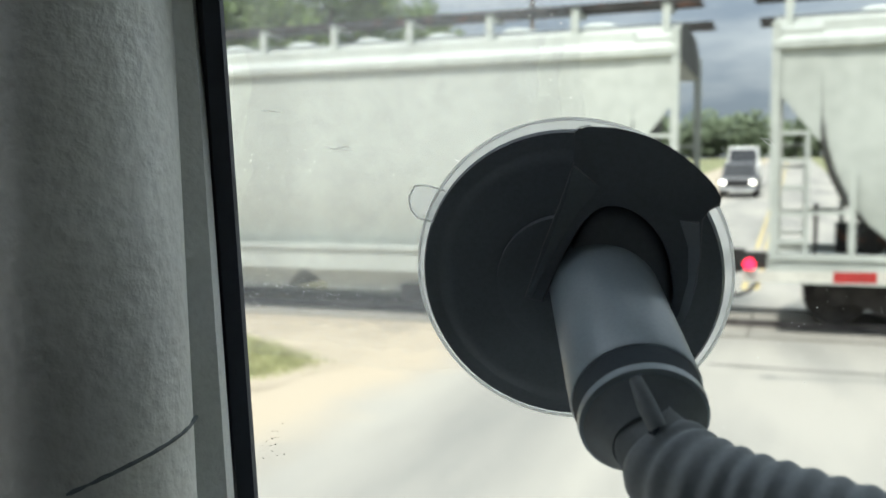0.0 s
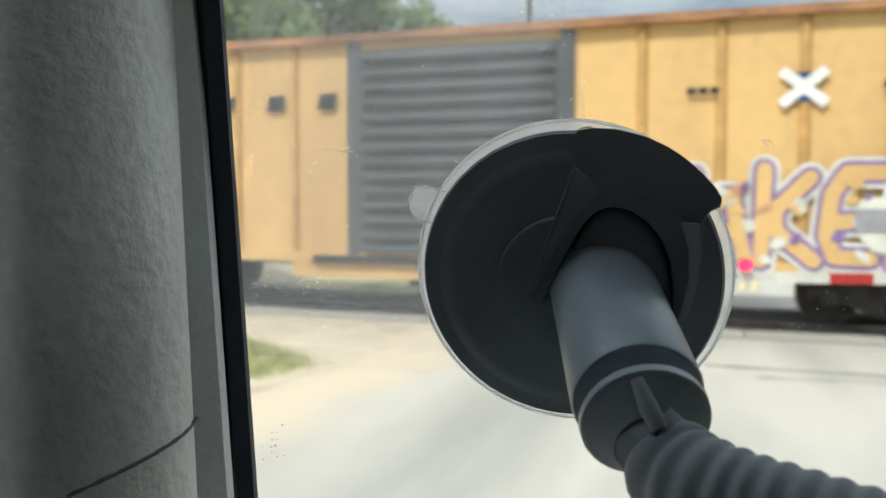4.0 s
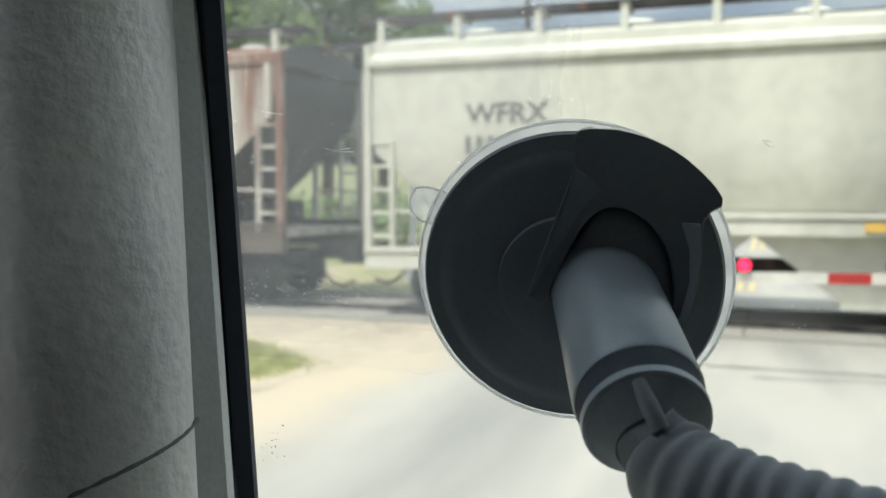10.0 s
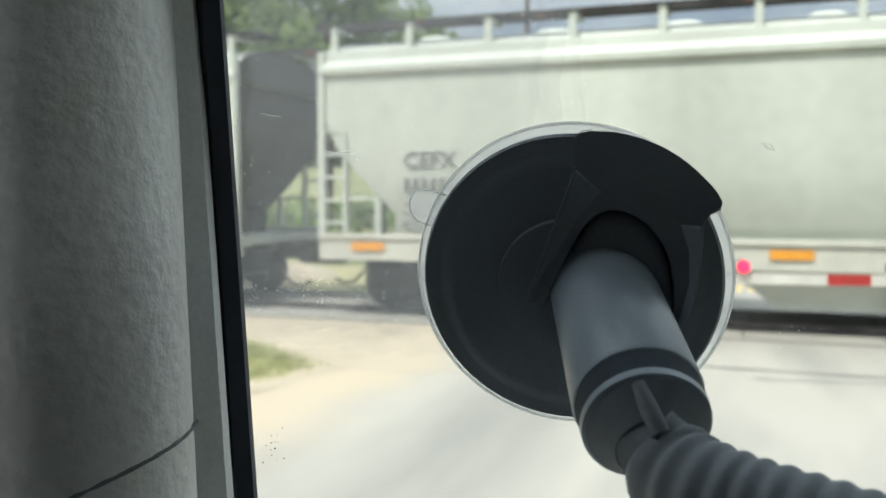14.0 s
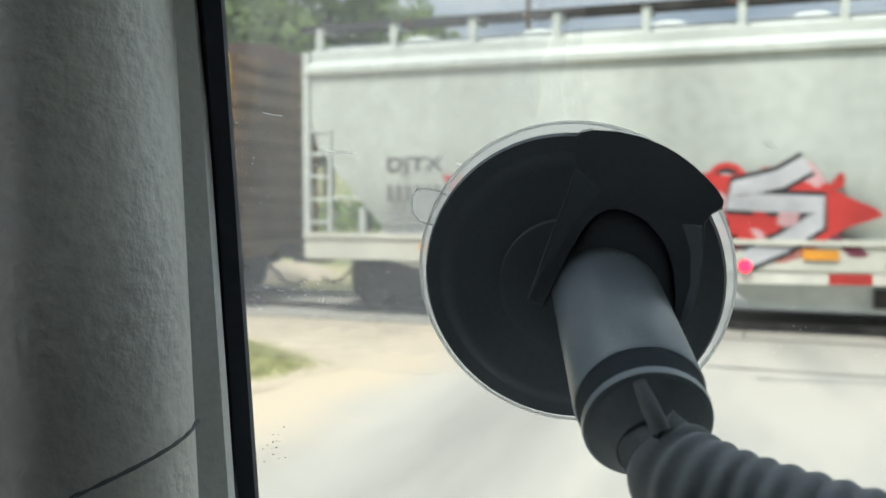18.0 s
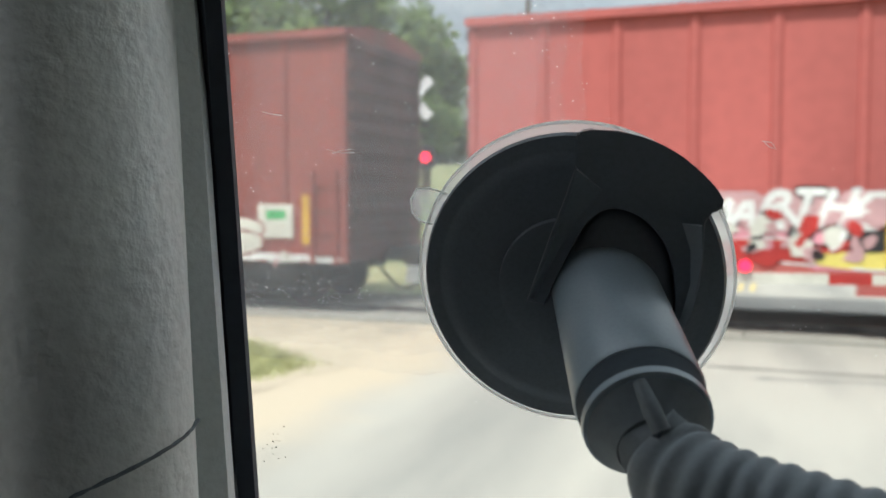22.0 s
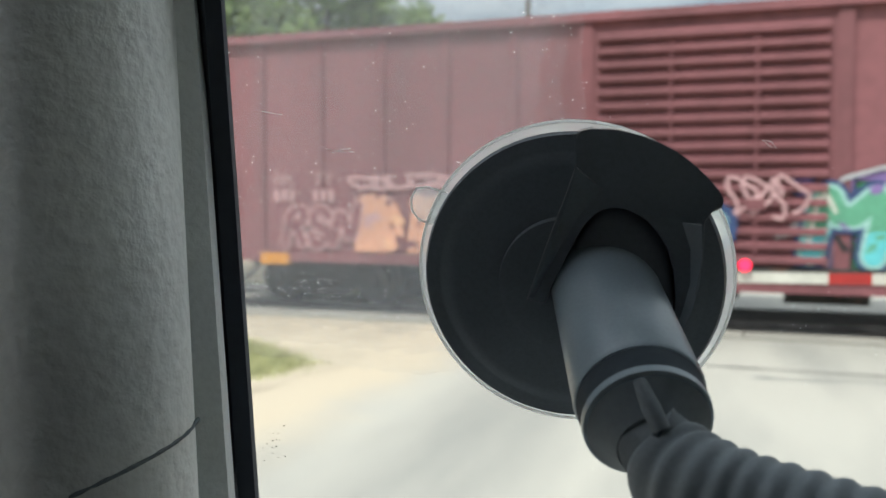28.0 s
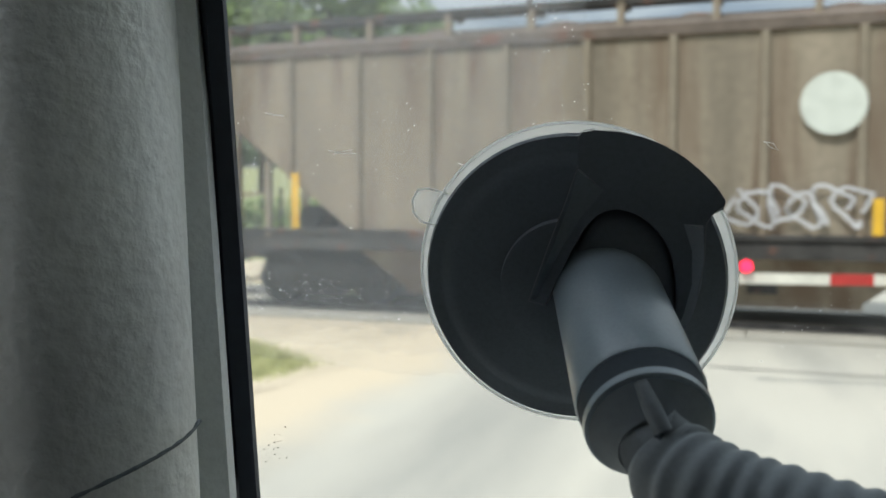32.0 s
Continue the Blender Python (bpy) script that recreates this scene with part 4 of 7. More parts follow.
def cloud(car, xf0, xf1, z0, z1, mat, seed, layer=0, n=14, name="graffiti_cloud"):
    """A ragged patch of spray paint, from overlapping round blots."""
    ob, L, y = car
    rnd = random.Random(seed)
    bm = bm_new()
    for i in range(n):
        t = (i + 0.5) / n
        xc = L / 2 - KX * (xf0 + (xf1 - xf0) * t) + rnd.uniform(-0.2, 0.2)
        zc = z0 + (z1 - z0) * rnd.uniform(0.3, 0.7)
        rx, rz = abs(xf1 - xf0) / n * rnd.uniform(0.9, 1.7), (z1 - z0) * rnd.uniform(0.28, 0.5)
        pts = [(xc + rx * (1 + rnd.uniform(-0.22, 0.22)) * math.cos(q), y - 0.003 * layer - 0.0004 * (i % 7),
                min(max(zc + rz * (1 + rnd.uniform(-0.22, 0.22)) * math.sin(q), z0), z1)) for q in (2 * math.pi * k / 14 for k in range(14))]
        poly(bm, pts)
    return part(name, bm, M[mat], ob)


def ribbon(bm, pts, w, y):
    """A flat stroke of width w through points in x and z."""
    left, right = [], []
    for i, (x, z) in enumerate(pts):
        ax, az = pts[max(i - 1, 0)]
        bx_, bz = pts[min(i + 1, len(pts) - 1)]
        dx, dz = bx_ - ax, bz - az
        d = math.hypot(dx, dz) or 1
        left.append(bm.verts.new((x - dz / d * w / 2, y, z + dx / d * w / 2)))
        right.append(bm.verts.new((x + dz / d * w / 2, y, z - dx / d * w / 2)))
    for i in range(len(pts) - 1):
        bm.faces.new((left[i], right[i], right[i + 1], left[i + 1]))


def shape(car, pts, mat, layer, name="graffiti_letter", soft=2):
    """One flat sprayed shape with rounded corners; pts: metres back from the car's front end, and height."""
    ob, L, y = car
    bm = bm_new()
    poly(bm, [(L / 2 - KX * a, y - 0.003 * layer, b) for a, b in (rounded(pts, soft) if soft else pts)])
    return part(name, bm, M[mat], ob)


def stroke(car, pts, w, mat, layer, name="graffiti_stroke"):
    """One sprayed line of width w through points given as for shape()."""
    ob, L, y = car
    bm = bm_new()
    ribbon(bm, [(L / 2 - KX * a, b) for a, b in pts], w, y - 0.003 * layer)
    return part(name, bm, M[mat], ob)


def oval(car, xf, z, rx, rz, mat, layer, name="graffiti_letter", wob=0.06, seed=0):
    rnd = random.Random(seed)
    return shape(car, [(xf + rx * k * math.cos(q), z + rz * k * math.sin(q)) for q, k in ((2 * math.pi * i / 14, 1 + rnd.uniform(-wob, wob)) for i in range(14))], mat, layer, name, 1)


def scribble(car, xf0, xf1, z0, z1, mat, seed, n=6, w=0.06):
    """Thin looping spray-can writing that cannot be read."""
    ob, L, y = car
    rnd = random.Random(seed)
    bm = bm_new()
    for i in range(n):
        xc = L / 2 - KX * (xf0 + (xf1 - xf0) * (i + 0.5) / n)
        hw, zc, hh = abs(xf1 - xf0) / n * rnd.uniform(0.5, 0.8), (z0 + z1) / 2, (z1 - z0) / 2
        a0, turns, ph = rnd.uniform(0, 6.28), rnd.uniform(0.6, 1.2), rnd.uniform(0, 6.28)
        pts = [(xc + hw * math.cos(q) + 0.1 * math.sin(2 * q + ph), zc + hh * math.sin(q) * (0.8 + 0.2 * math.cos(3 * q + ph))) for q in (a0 + turns * 2 * math.pi * k / 14 for k in range(15))]
        ribbon(bm, pts, w, y - 0.006 - 0.0006 * i)
    part("sprayed_scribble", bm, M[mat], ob)


# strokes of sprayed letters on a grid of ten by ten: x and y of each point
GLYPHS = {"A": "00 49 90/23 73", "B": "00 09 79 86 45 04/45 93 80 00", "C": "87 59 18 04 11 50 82", "D": "00 09 69 94 60 00", "E": "80 00 09 89/04 64",
          "F": "00 09 89/05 65", "G": "87 59 18 04 11 50 82 84 54", "H": "00 09/90 99/05 95", "I": "40 49", "K": "00 09/88 04 90", "L": "09 00 80",
          "M": "00 09 44 99 90", "N": "00 09 90 99", "O": "49 18 04 11 40 81 94 88 49", "P": "00 09 79 86 54 04", "Q": "49 18 04 11 40 81 94 88 49/53 90",
          "R": "00 09 79 86 45 04/45 90", "S": "87 49 08 15 84 92 40 02", "T": "40 49/09 99", "U": "09 02 20 70 92 99", "V": "09 40 99", "X": "00 99/09 90", "Y": "09 44 40/99 44"}


def rounded(pts, times):
    """Cuts the corners of a line of points so that it bends smoothly."""
    for _ in range(times):
        out = [pts[0]]
        for (ax, az), (bx, bz) in zip(pts, pts[1:]):
            out += [(ax * 0.75 + bx * 0.25, az * 0.75 + bz * 0.25), (ax * 0.25 + bx * 0.75, az * 0.25 + bz * 0.75)]
        pts = out + [pts[-1]]
    return pts


def pick(colors, i):
    return colors if isinstance(colors, str) else colors[i % len(colors)]


def sprayed(car, xf, z0, text, h, w, fill, edge, t, rim=0.06, halo=None, low=None, shine=None, lean=0.08, seed=0):
    """Fat sprayed letters: stroke width t, a rim round each letter, an outer halo, another colour low down, thin highlights."""
    ob, L, y = car
    rnd = random.Random(seed)
    sheets = {}
    cell = w * KX / len(text)

    def stroke(mat, pts, width, depth, top=99.0):
        bm = sheets.setdefault(mat, bm_new())
        for i, ((ax, az), (bx, bz)) in enumerate(zip(pts, pts[1:])):
            dx, dz = bx - ax, bz - az
            d = math.hypot(dx, dz)
            if d < 1e-6 or min(az, bz) - width / 2 > top:
                continue
            ox, oz = -dz / d * width / 2, dx / d * width / 2
            yy = depth - 0.00012 * (i % 9)
            poly(bm, [(px, yy, min(pz, top)) for px, pz in ((ax + ox, az + oz), (ax - ox, az - oz), (bx - ox, bz - oz), (bx + ox, bz + oz))])
        for i, (ax, az) in enumerate(pts):
            if az - width / 2 < top - 0.01:
                poly(bm, [(ax + width / 2 * math.cos(q), depth - 0.0012 - 0.00012 * (i % 5), min(az + width / 2 * math.sin(q), top)) for q in (2 * math.pi * k / 12 for k in range(12))])

    for n, ch in enumerate(text):
        slant, drop, size = lean + rnd.uniform(-0.06, 0.06), rnd.uniform(-0.05, 0.05) * h, rnd.uniform(0.95, 1.06)
        x0, wide = L / 2 - KX * xf + cell * n + t * 0.5, max(cell * 1.04 - t, cell * 0.35)
        for line in GLYPHS[ch].split("/"):
            pts = [(int(p[0]) / 9, int(p[1]) / 9) for p in line.split()]
            pts = rounded([(u + rnd.uniform(-0.03, 0.03), v + rnd.uniform(-0.03, 0.03)) for u, v in pts], 2 if ch in "BCDGOPQRSU" else 1)
            pts = [(x0 + u * wide + slant * (v - 0.5) * h, z0 + drop + t * 0.4 + v * (h * size - t * 0.8)) for u, v in pts]
            y0 = y - 0.0015 * (n % 2)
            if halo:
                stroke(pick(halo, n), pts, t + 4.2 * rim, y0 - 0.003)
            stroke(pick(edge, n), pts, t + 2 * rim, y0 - 0.007)
            stroke(pick(fill, n), pts, t, y0 - 0.011)
            if low:
                stroke(low, pts, t, y0 - 0.015, z0 + h * rnd.uniform(0.42, 0.5))
            if shine:
                stroke(shine, [(a - t * 0.2, b + t * 0.22) for a, b in pts[:max(2, len(pts) // 2)]], t * 0.2, y0 - 0.019)
    for mat, bm in sheets.items():
        part("graffiti_letters", bm, M[mat], ob)


def splatter(car, xf0, xf1, z0, z1, colors, n, seed, size=0.16, layer=8):
    """Small uneven blots and slashes of paint over a piece of graffiti."""
    ob, L, y = car
    rnd = random.Random(seed)
    sheets = {}
    for i in range(n):
        bm = sheets.setdefault(colors[i % len(colors)], bm_new())
        xc, zc = L / 2 - KX * rnd.uniform(xf0, xf1), rnd.uniform(z0, z1)
        rx, rz, tip = size * rnd.uniform(0.3, 1.3), size * rnd.uniform(0.25, 1.0), rnd.uniform(-1.2, 1.2)
        m = rnd.choice((5, 6, 7, 8))
        pts = []
        for k in range(m):
            q, g = 2 * math.pi * k / m, rnd.uniform(0.55, 1.15)
            a, c = rx * g * math.cos(q), rz * g * math.sin(q)
            pts.append((xc + a * math.cos(tip) - c * math.sin(tip), y - 0.003 * layer - 0.0003 * (i % 12), max(zc + a * math.sin(tip) + c * math.cos(tip), z0 - 0.1)))
        poly(bm, pts)
    for mat, bm in sheets.items():
        part("paint_blots", bm, M[mat], ob)


def wild(car, xf0, xf1, z0, z1, fills, dark, light, seed, letters=5, ground=None, low=None, rough=0.25):
    """A crowded sprayed piece: an uneven ground, interlocking angular letters with dark rims, and light slashes over them."""
    ob, L, y = car
    rnd = random.Random(seed)
    sheets = {}
    x0, x1 = sorted((L / 2 - KX * xf0, L / 2 - KX * xf1))
    wide, high = x1 - x0, z1 - z0
    depth = [y - 0.003]

    def stroke(mat, pts, width, taper=0.75):
        bm = sheets.setdefault(mat, bm_new())
        depth[0] -= 0.00012
        half = width / 2
        (ax, az), (bx, bz) = pts[0], pts[-1]
        for k, ((ax, az), (bx, bz)) in enumerate(zip(pts, pts[1:])):
            d = math.hypot(bx - ax, bz - az) or 1.0
            ox, oz = -(bz - az) / d * half, (bx - ax) / d * half
            g = taper if k == len(pts) - 2 else 1.0
            ex, ez = (bx - ax) / d * half * 0.5, (bz - az) / d * half * 0.5
            poly(bm, [(ax + ox - ex, depth[0], az + oz - ez), (ax - ox - ex, depth[0], az - oz - ez), (bx - ox * g + ex, depth[0], bz - oz * g + ez), (bx + ox * g + ex, depth[0], bz + oz * g + ez)])
            depth[0] -= 0.00004

    if ground:
        n = max(6, int(wide / 0.32))
        for k in range(n):
            xc, top = x0 + wide * (k + 0.5) / n, z1 - high * rnd.uniform(0.0, rough) * (1.6 if k in (0, n - 1) else 1.0)
            stroke(pick(ground, k), [(xc + rnd.uniform(-0.1, 0.1), z0 + rnd.uniform(0, 0.1) * high), (xc + rnd.uniform(-0.15, 0.15), top)], wide / n * rnd.uniform(1.15, 1.5), rnd.uniform(0.4, 0.9))
    cell = wide / letters
    for k in range(letters):
        xa, xb = x0 + cell * (k - 0.04), x0 + cell * (k + 1.04)
        t = min(cell, high) * rnd.uniform(0.24, 0.32)
        fill = pick(fills, k + rnd.randint(0, 1))
        top, bot = z1 - high * rnd.uniform(0.02, rough), z0 + high * rnd.uniform(0.02, 0.1)
        xm, zm = (xa + xb) / 2 + rnd.uniform(-0.1, 0.1) * cell, (top + bot) / 2 + rnd.uniform(-0.12, 0.12) * high
        a, b_, c_, d_ = (xa + t * 0.6, bot), (xa + t * rnd.uniform(0.5, 1.0), top), (xb - t * 0.6, top - rnd.uniform(0, 0.15) * high), (xb - t * 0.5, bot + rnd.uniform(0, 0.1) * high)
        kinds = ([[a, b_], [b_, c_], [(xa + t, zm), (xb - t, zm)], [a, d_]], [[a, b_, d_], [d_, c_]], [[b_, (xm, bot)], [(xm, bot), c_]], [[a, b_, c_, (xm, zm), d_]], [[a, b_], [(xa + t, zm), c_], [(xm, zm), d_]], [[c_, b_, (xa + t, zm), d_, a]])
        lines = rnd.choice(kinds)
        for pts in lines:
            stroke(pick(dark, k), pts, t + 0.11)
        for pts in lines:
            stroke(fill, pts, t)
        if low:
            for (ax, az), (bx, bz) in [(p[i], p[i + 1]) for p in lines for i in range(len(p) - 1)]:
                if min(az, bz) < zm - 0.1:
                    hi, lo_ = ((ax, az), (bx, bz)) if az > bz else ((bx, bz), (ax, az))
                    f = min(1.0, max(0.0, (hi[1] - zm) / max(hi[1] - lo_[1], 0.01)))
                    stroke(low, [(hi[0] + (lo_[0] - hi[0]) * f, hi[1] + (lo_[1] - hi[1]) * f), lo_], t * 0.98, 1.0)
    for k in range(int(letters * 13)):
        xc, zc, q, r = rnd.uniform(x0, x1), rnd.uniform(z0 + 0.06, z1 - high * rough), rnd.choice((0.2, 1.1, 1.5, 2.2, 2.8)) + rnd.uniform(-0.3, 0.3), rnd.uniform(0.05, 0.2)
        mats = (light, pick(dark, k), pick(fills, k), pick(fills, k + 1))
        stroke(pick(mats[k % 4], k), [(xc - r * math.cos(q), zc - r * math.sin(q)), (xc + r * math.cos(q), zc + r * math.sin(q))], rnd.uniform(0.03, 0.10), rnd.uniform(0.1, 0.8))
    for mat, bm in sheets.items():
        part("graffiti_strokes", bm, M[mat], ob)


def emblem_x(car, xf, z, s, arm="white", back="navy"):
    ob, L, y = car
    bm = bm_new()
    x = L / 2 - xf
    for sg in (1, -1):
        ribbon(bm, [(x - s, z - s * 0.8 * sg), (x, z), (x + s, z + s * 0.8 * sg)], s * (0.5 if s < 0.4 else 0.3), y - 0.006 - 0.001 * sg)
    part("emblem", bm, M[arm], ob)
    if back:
        bm = bm_new()
        ribbon(bm, [(x - s * 0.35, z), (x + s * 0.35, z)], s * 1.4, y - 0.004)
        part("emblem_ground", bm, M[back], ob)


def marks(car, x0, x1, z, mat="cream", rows=2, h=0.24):
    """Owner's mark in two groups of letters, with bars for the numbers under it."""
    for x, text in ((x0, "BK"), (x1, "TY")):
        words(car, x, z, text, h, mat, width=h * 1.75, offset=0.012)
        for k in range(rows):
            blocks(car, x + 0.02, z - (h * 1.75) * (k + 1), 3 if k == 0 else 2, h * 0.62, h * (0.95 if k == 0 else 0.7), h * 0.1, mat, name="number_block")


# ---- the train, car by car from its head ----
WHITE_H = "off-white covered hopper car with rounded sides on two trucks"
CREAM_H = "cream covered hopper car with a pale sill and orange marks"
BOX_Y = "weathered yellow-orange boxcar with a dark ribbed door and graffiti"
TRAIN = []          # (car, metres by which its front follows the head mark)


def couple(front, rear, build, label, *args, **kw):
    car = build(label, rear - front, *args, **kw)
    TRAIN.append((car[0], front, rear - front))
    return car


def hopper_marks(car, code=None, cx=None, cz=2.35, reflect=True, post=True, h=0.3):
    ob, L, y = car
    if code:
        words(car, cx, cz, code, h, "fadedblack", width=h * {"TILX": 2.4, "WFRX": 4.1}.get(code, 3.3), offset=0.008)
        blocks(car, cx, cz - h * 1.45, 6, h * 0.42, h * 0.9, h * 0.14, "fadedblack", name="number_block")
        for i in range(3):
            blocks(car, cx + 0.02, cz - h * 2.2 - i * 0.14, 3, 0.26, 0.06, 0.1, "grey", name="small_lettering")
    if reflect:
        for i in range(6):
            xx = 0.9 + i * (L - 1.8) / 5
            o = patch(car, xx, xx - 0.55, 1.09, 1.22, "orange", 0, "reflector_strip")
            o.location.y = -0.05
    if post:
        for xx in (2.0, L - 2.0):
            o = patch(car, xx, xx - 0.09, 1.2, 1.75, "yellow", 0, "yellow_mark")


a = couple(-15.2, -2.85, hopper, WHITE_H, "hop_white", rounded_cut=True, cut=2.0, cut_z=3.3, sill=1.0, sill_h=0.36, bays=2)
hopper_marks(a, reflect=False)
b = couple(-1.64, 10.41, hopper, WHITE_H, "hop_white", rounded_cut=True, cut=2.0, cut_z=3.2, sill=1.0, sill_h=0.36, bays=2)
hopper_marks(b, "MHLX", 9.1, 2.85, reflect=False, post=False)
for xx in (1.38, 10.3):
    patch(b, xx, xx - 0.11, 1.43, 2.3, "yellow", 0, "yellow_mark")

c = couple(12.01, 28.26, boxcar, "red boxcar with ribbed sides and lime and blue graffiti", "box_red", "box_red", "box_red", "box_red", 15, 5, 4.55, rib_depth=0.04)
blocks(c, 3.32, 2.62, 4, 0.48, 0.52, 0.47, "cream", name="white_letter_block")
cloud(c, 0.8, 6.8, 0.7, 2.4, "sky", 11, n=22)
cloud(c, 1.4, 6.1, 0.8, 2.25, "black", 12, 1, 16)
sprayed(c, 5.85, 0.86, "HYPE", 1.2, 4.3, "lime", "black", 0.25, lean=0.1, seed=1)
splatter(c, 0.7, 1.9, 0.85, 2.2, ["sky", "bluep", "blue"], 26, 221, 0.22, 3)
splatter(c, 6.0, 7.0, 0.8, 2.4, ["sky", "bluep", "grey"], 22, 222, 0.2, 3)
splatter((c[0], c[1], c[2] - 0.12), 7.0, 8.4, 0.95, 2.0, ["bluep", "maroonp", "sky"], 20, 223, 0.22, 0)
cloud(c, 13.2, 14.6, 1.0, 1.95, "bluep", 13, n=8)
cloud(c, 11.0, 12.0, 2.3, 2.7, "sky", 14, 0, 6)
# the letters C, A, E and O, each with its rim
oval(c, 12.88, 1.66, 0.70, 0.74, "yellowp", 2, "letter_rim", 0.07, 1)
shape(c, [(12.75, 1.0), (11.3, 1.0), (11.45, 2.3), (11.75, 2.48), (12.1, 2.2), (12.5, 1.7)], "yellowp", 2, "letter_rim")
oval(c, 12.88, 1.63, 0.56, 0.62, "maroonp", 3, seed=2)
oval(c, 12.58, 1.66, 0.24, 0.33, "yellowp", 4, "letter_eye", 0.12, 3)
oval(c, 12.6, 1.5, 0.13, 0.2, "sky", 5, "letter_eye", 0.15, 4)
shape(c, [(12.4, 1.0), (12.12, 1.0), (11.98, 1.3), (11.72, 1.3), (11.7, 1.0), (11.45, 1.02), (11.5, 2.28), (11.9, 2.26)], "maroonp", 3, soft=1)
shape(c, [(11.92, 1.5), (11.72, 1.5), (11.74, 1.95)], "sand", 4, "letter_eye", 0)
shape(c, [(12.25, 1.75), (12.15, 1.72), (11.78, 2.12), (11.85, 2.16)], "cream", 4, "letter_shine", 0)
shape(c, [(11.5, 0.98), (10.33, 0.98), (10.3, 2.5), (10.5, 2.6), (11.45, 2.6), (11.52, 1.8)], "white", 5, "letter_rim", 0)
shape(c, [(11.12, 1.92), (10.46, 1.86), (10.46, 2.5), (10.85, 2.5), (11.12, 2.47)], "green", 6, soft=0)
shape(c, [(10.92, 2.0), (10.8, 2.0), (10.78, 2.66), (10.9, 2.7)], "mustard", 7, "letter_shine", 1)
shape(c, [(11.4, 1.12), (10.44, 1.12), (10.46, 1.84), (10.7, 1.78), (10.75, 1.45), (11.2, 1.42)], "greend", 6, soft=0)
shape(c, [(11.38, 1.1), (10.9, 1.06), (10.46, 1.3), (10.5, 1.55), (10.8, 1.5), (10.95, 1.3)], "black", 7, soft=2)
shape(c, [(11.2, 1.86), (10.95, 1.8), (10.85, 2.0), (11.1, 2.05)], "mustard", 7, "letter_shine", 1)
oval(c, 9.60, 1.80, 0.58, 0.86, "yellowp", 2, "letter_rim", 0.06, 5)
oval(c, 9.56, 2.02, 0.46, 0.56, "brownp", 3, seed=6)
shape(c, [(9.3, 1.0), (9.0, 1.0), (8.98, 2.0), (9.25, 2.2)], "maroonp", 4, soft=1)
oval(c, 9.70, 1.3, 0.32, 0.32, "yellowp", 5, "letter_eye", 0.1, 7)
shape(c, [(10.3, 1.0), (10.05, 1.0), (10.1, 1.65), (10.28, 1.6)], "grey", 4, "letter_shine", 1)
splatter(c, 9.0, 11.4, 2.5, 2.75, ["mustard", "yellowp", "sky"], 16, 224, 0.12, 9)
splatter((c[0], c[1], c[2] - 0.12), 7.6, 9.0, 1.0, 2.1, ["sky", "tealp", "yellowp"], 22, 225, 0.14, 0)
splatter((c[0], c[1], c[2] - 0.12), 8.2, 9.0, 2.6, 2.85, ["sky", "tealp"], 8, 226, 0.12, 0)
cloud((c[0], c[1], c[2] - 0.12), 6.2, 7.4, 0.9, 1.8, "bluep", 15, 0, 9)
marks(c, 14.55, 13.95, 2.1, rows=1)

d = couple(29.88, 46.14, boxcar, BOX_Y, "yel_mid", "roof_rust", "rib_yel", "door_dark", 14, 5, 4.45)
wild(d, 0.2, 7.6, 0.72, 1.75, ["tealq", "teal", "teal"], "greend", "tealp", 24, 8, ground=["teal", "tealq"], rough=0.45)
sprayed((d[0], d[1], d[2] - 0.012), 6.25, 0.85, "TMBER", 1.3, 5.0, "yellowp", "yellow", 0.36, rim=0.05, shine="cream", low="yellow", lean=0.12, seed=4)
splatter(d, 0.1, 1.4, 0.75, 1.6, ["tealq", "teal", "yellowp", "cream"], 24, 202, 0.16, 12)
on_door = (d[0], d[1], d[2] - 0.12)
scribble(on_door, 6.5, 7.6, 1.4, 2.15, "cream", 25, 4, 0.05)
patch(on_door, 7.95, 7.3, 1.58, 1.7, "orange", 0, "orange_mark")
cloud(d, 10.0, 11.0, 0.8, 2.0, "pink", 22, 0, 6)
cloud(d, 14.9, 15.9, 0.9, 1.9, "pink", 23, 0, 6)
wild(d, 10.7, 15.2, 0.75, 2.05, ["bluep", "silverp", "sky"], ["white", "pink"], "white", 31, 5, ground=["pink", "pinkp"], low="bluep", rough=0.2)
for i in range(3):
    patch(d, 13.9 - i * 1.2, 13.5 - i * 1.2, 1.75, 2.0, "rib_yel", 5, "overpainted_square")
for i, (lo_z, hi_z) in enumerate(((2.75, 3.5), (2.8, 3.6), (2.85, 3.55), (2.9, 3.6))):
    x_l = 14.8 - i * 1.15
    blocks(d, x_l, hi_z - 0.2, 1, 0.95, 0.2, 0, "rib_yel", slant=0.25, name="faded_wordmark_block")
    blocks(d, x_l + 0.05, (lo_z + hi_z) / 2 - 0.12, 1, 0.8, 0.18, 0, "rib_ochre", slant=0.25, name="faded_wordmark_block")
    blocks(d, x_l + 0.1, lo_z, 1, 0.9 if i != 1 else 0.4, 0.18, 0, "rib_yel", slant=0.25, name="faded_wordmark_block")
emblem_x(d, 3.35, 3.3, 0.62, "rib_yel", None)
blocks(d, 12.0, 2.2, 2, 0.3, 0.25, 0.1, "white", name="number_block")

RAILBOX_NEW = "clean yellow boxcar with a dark ribbed door, emblem and graffiti"


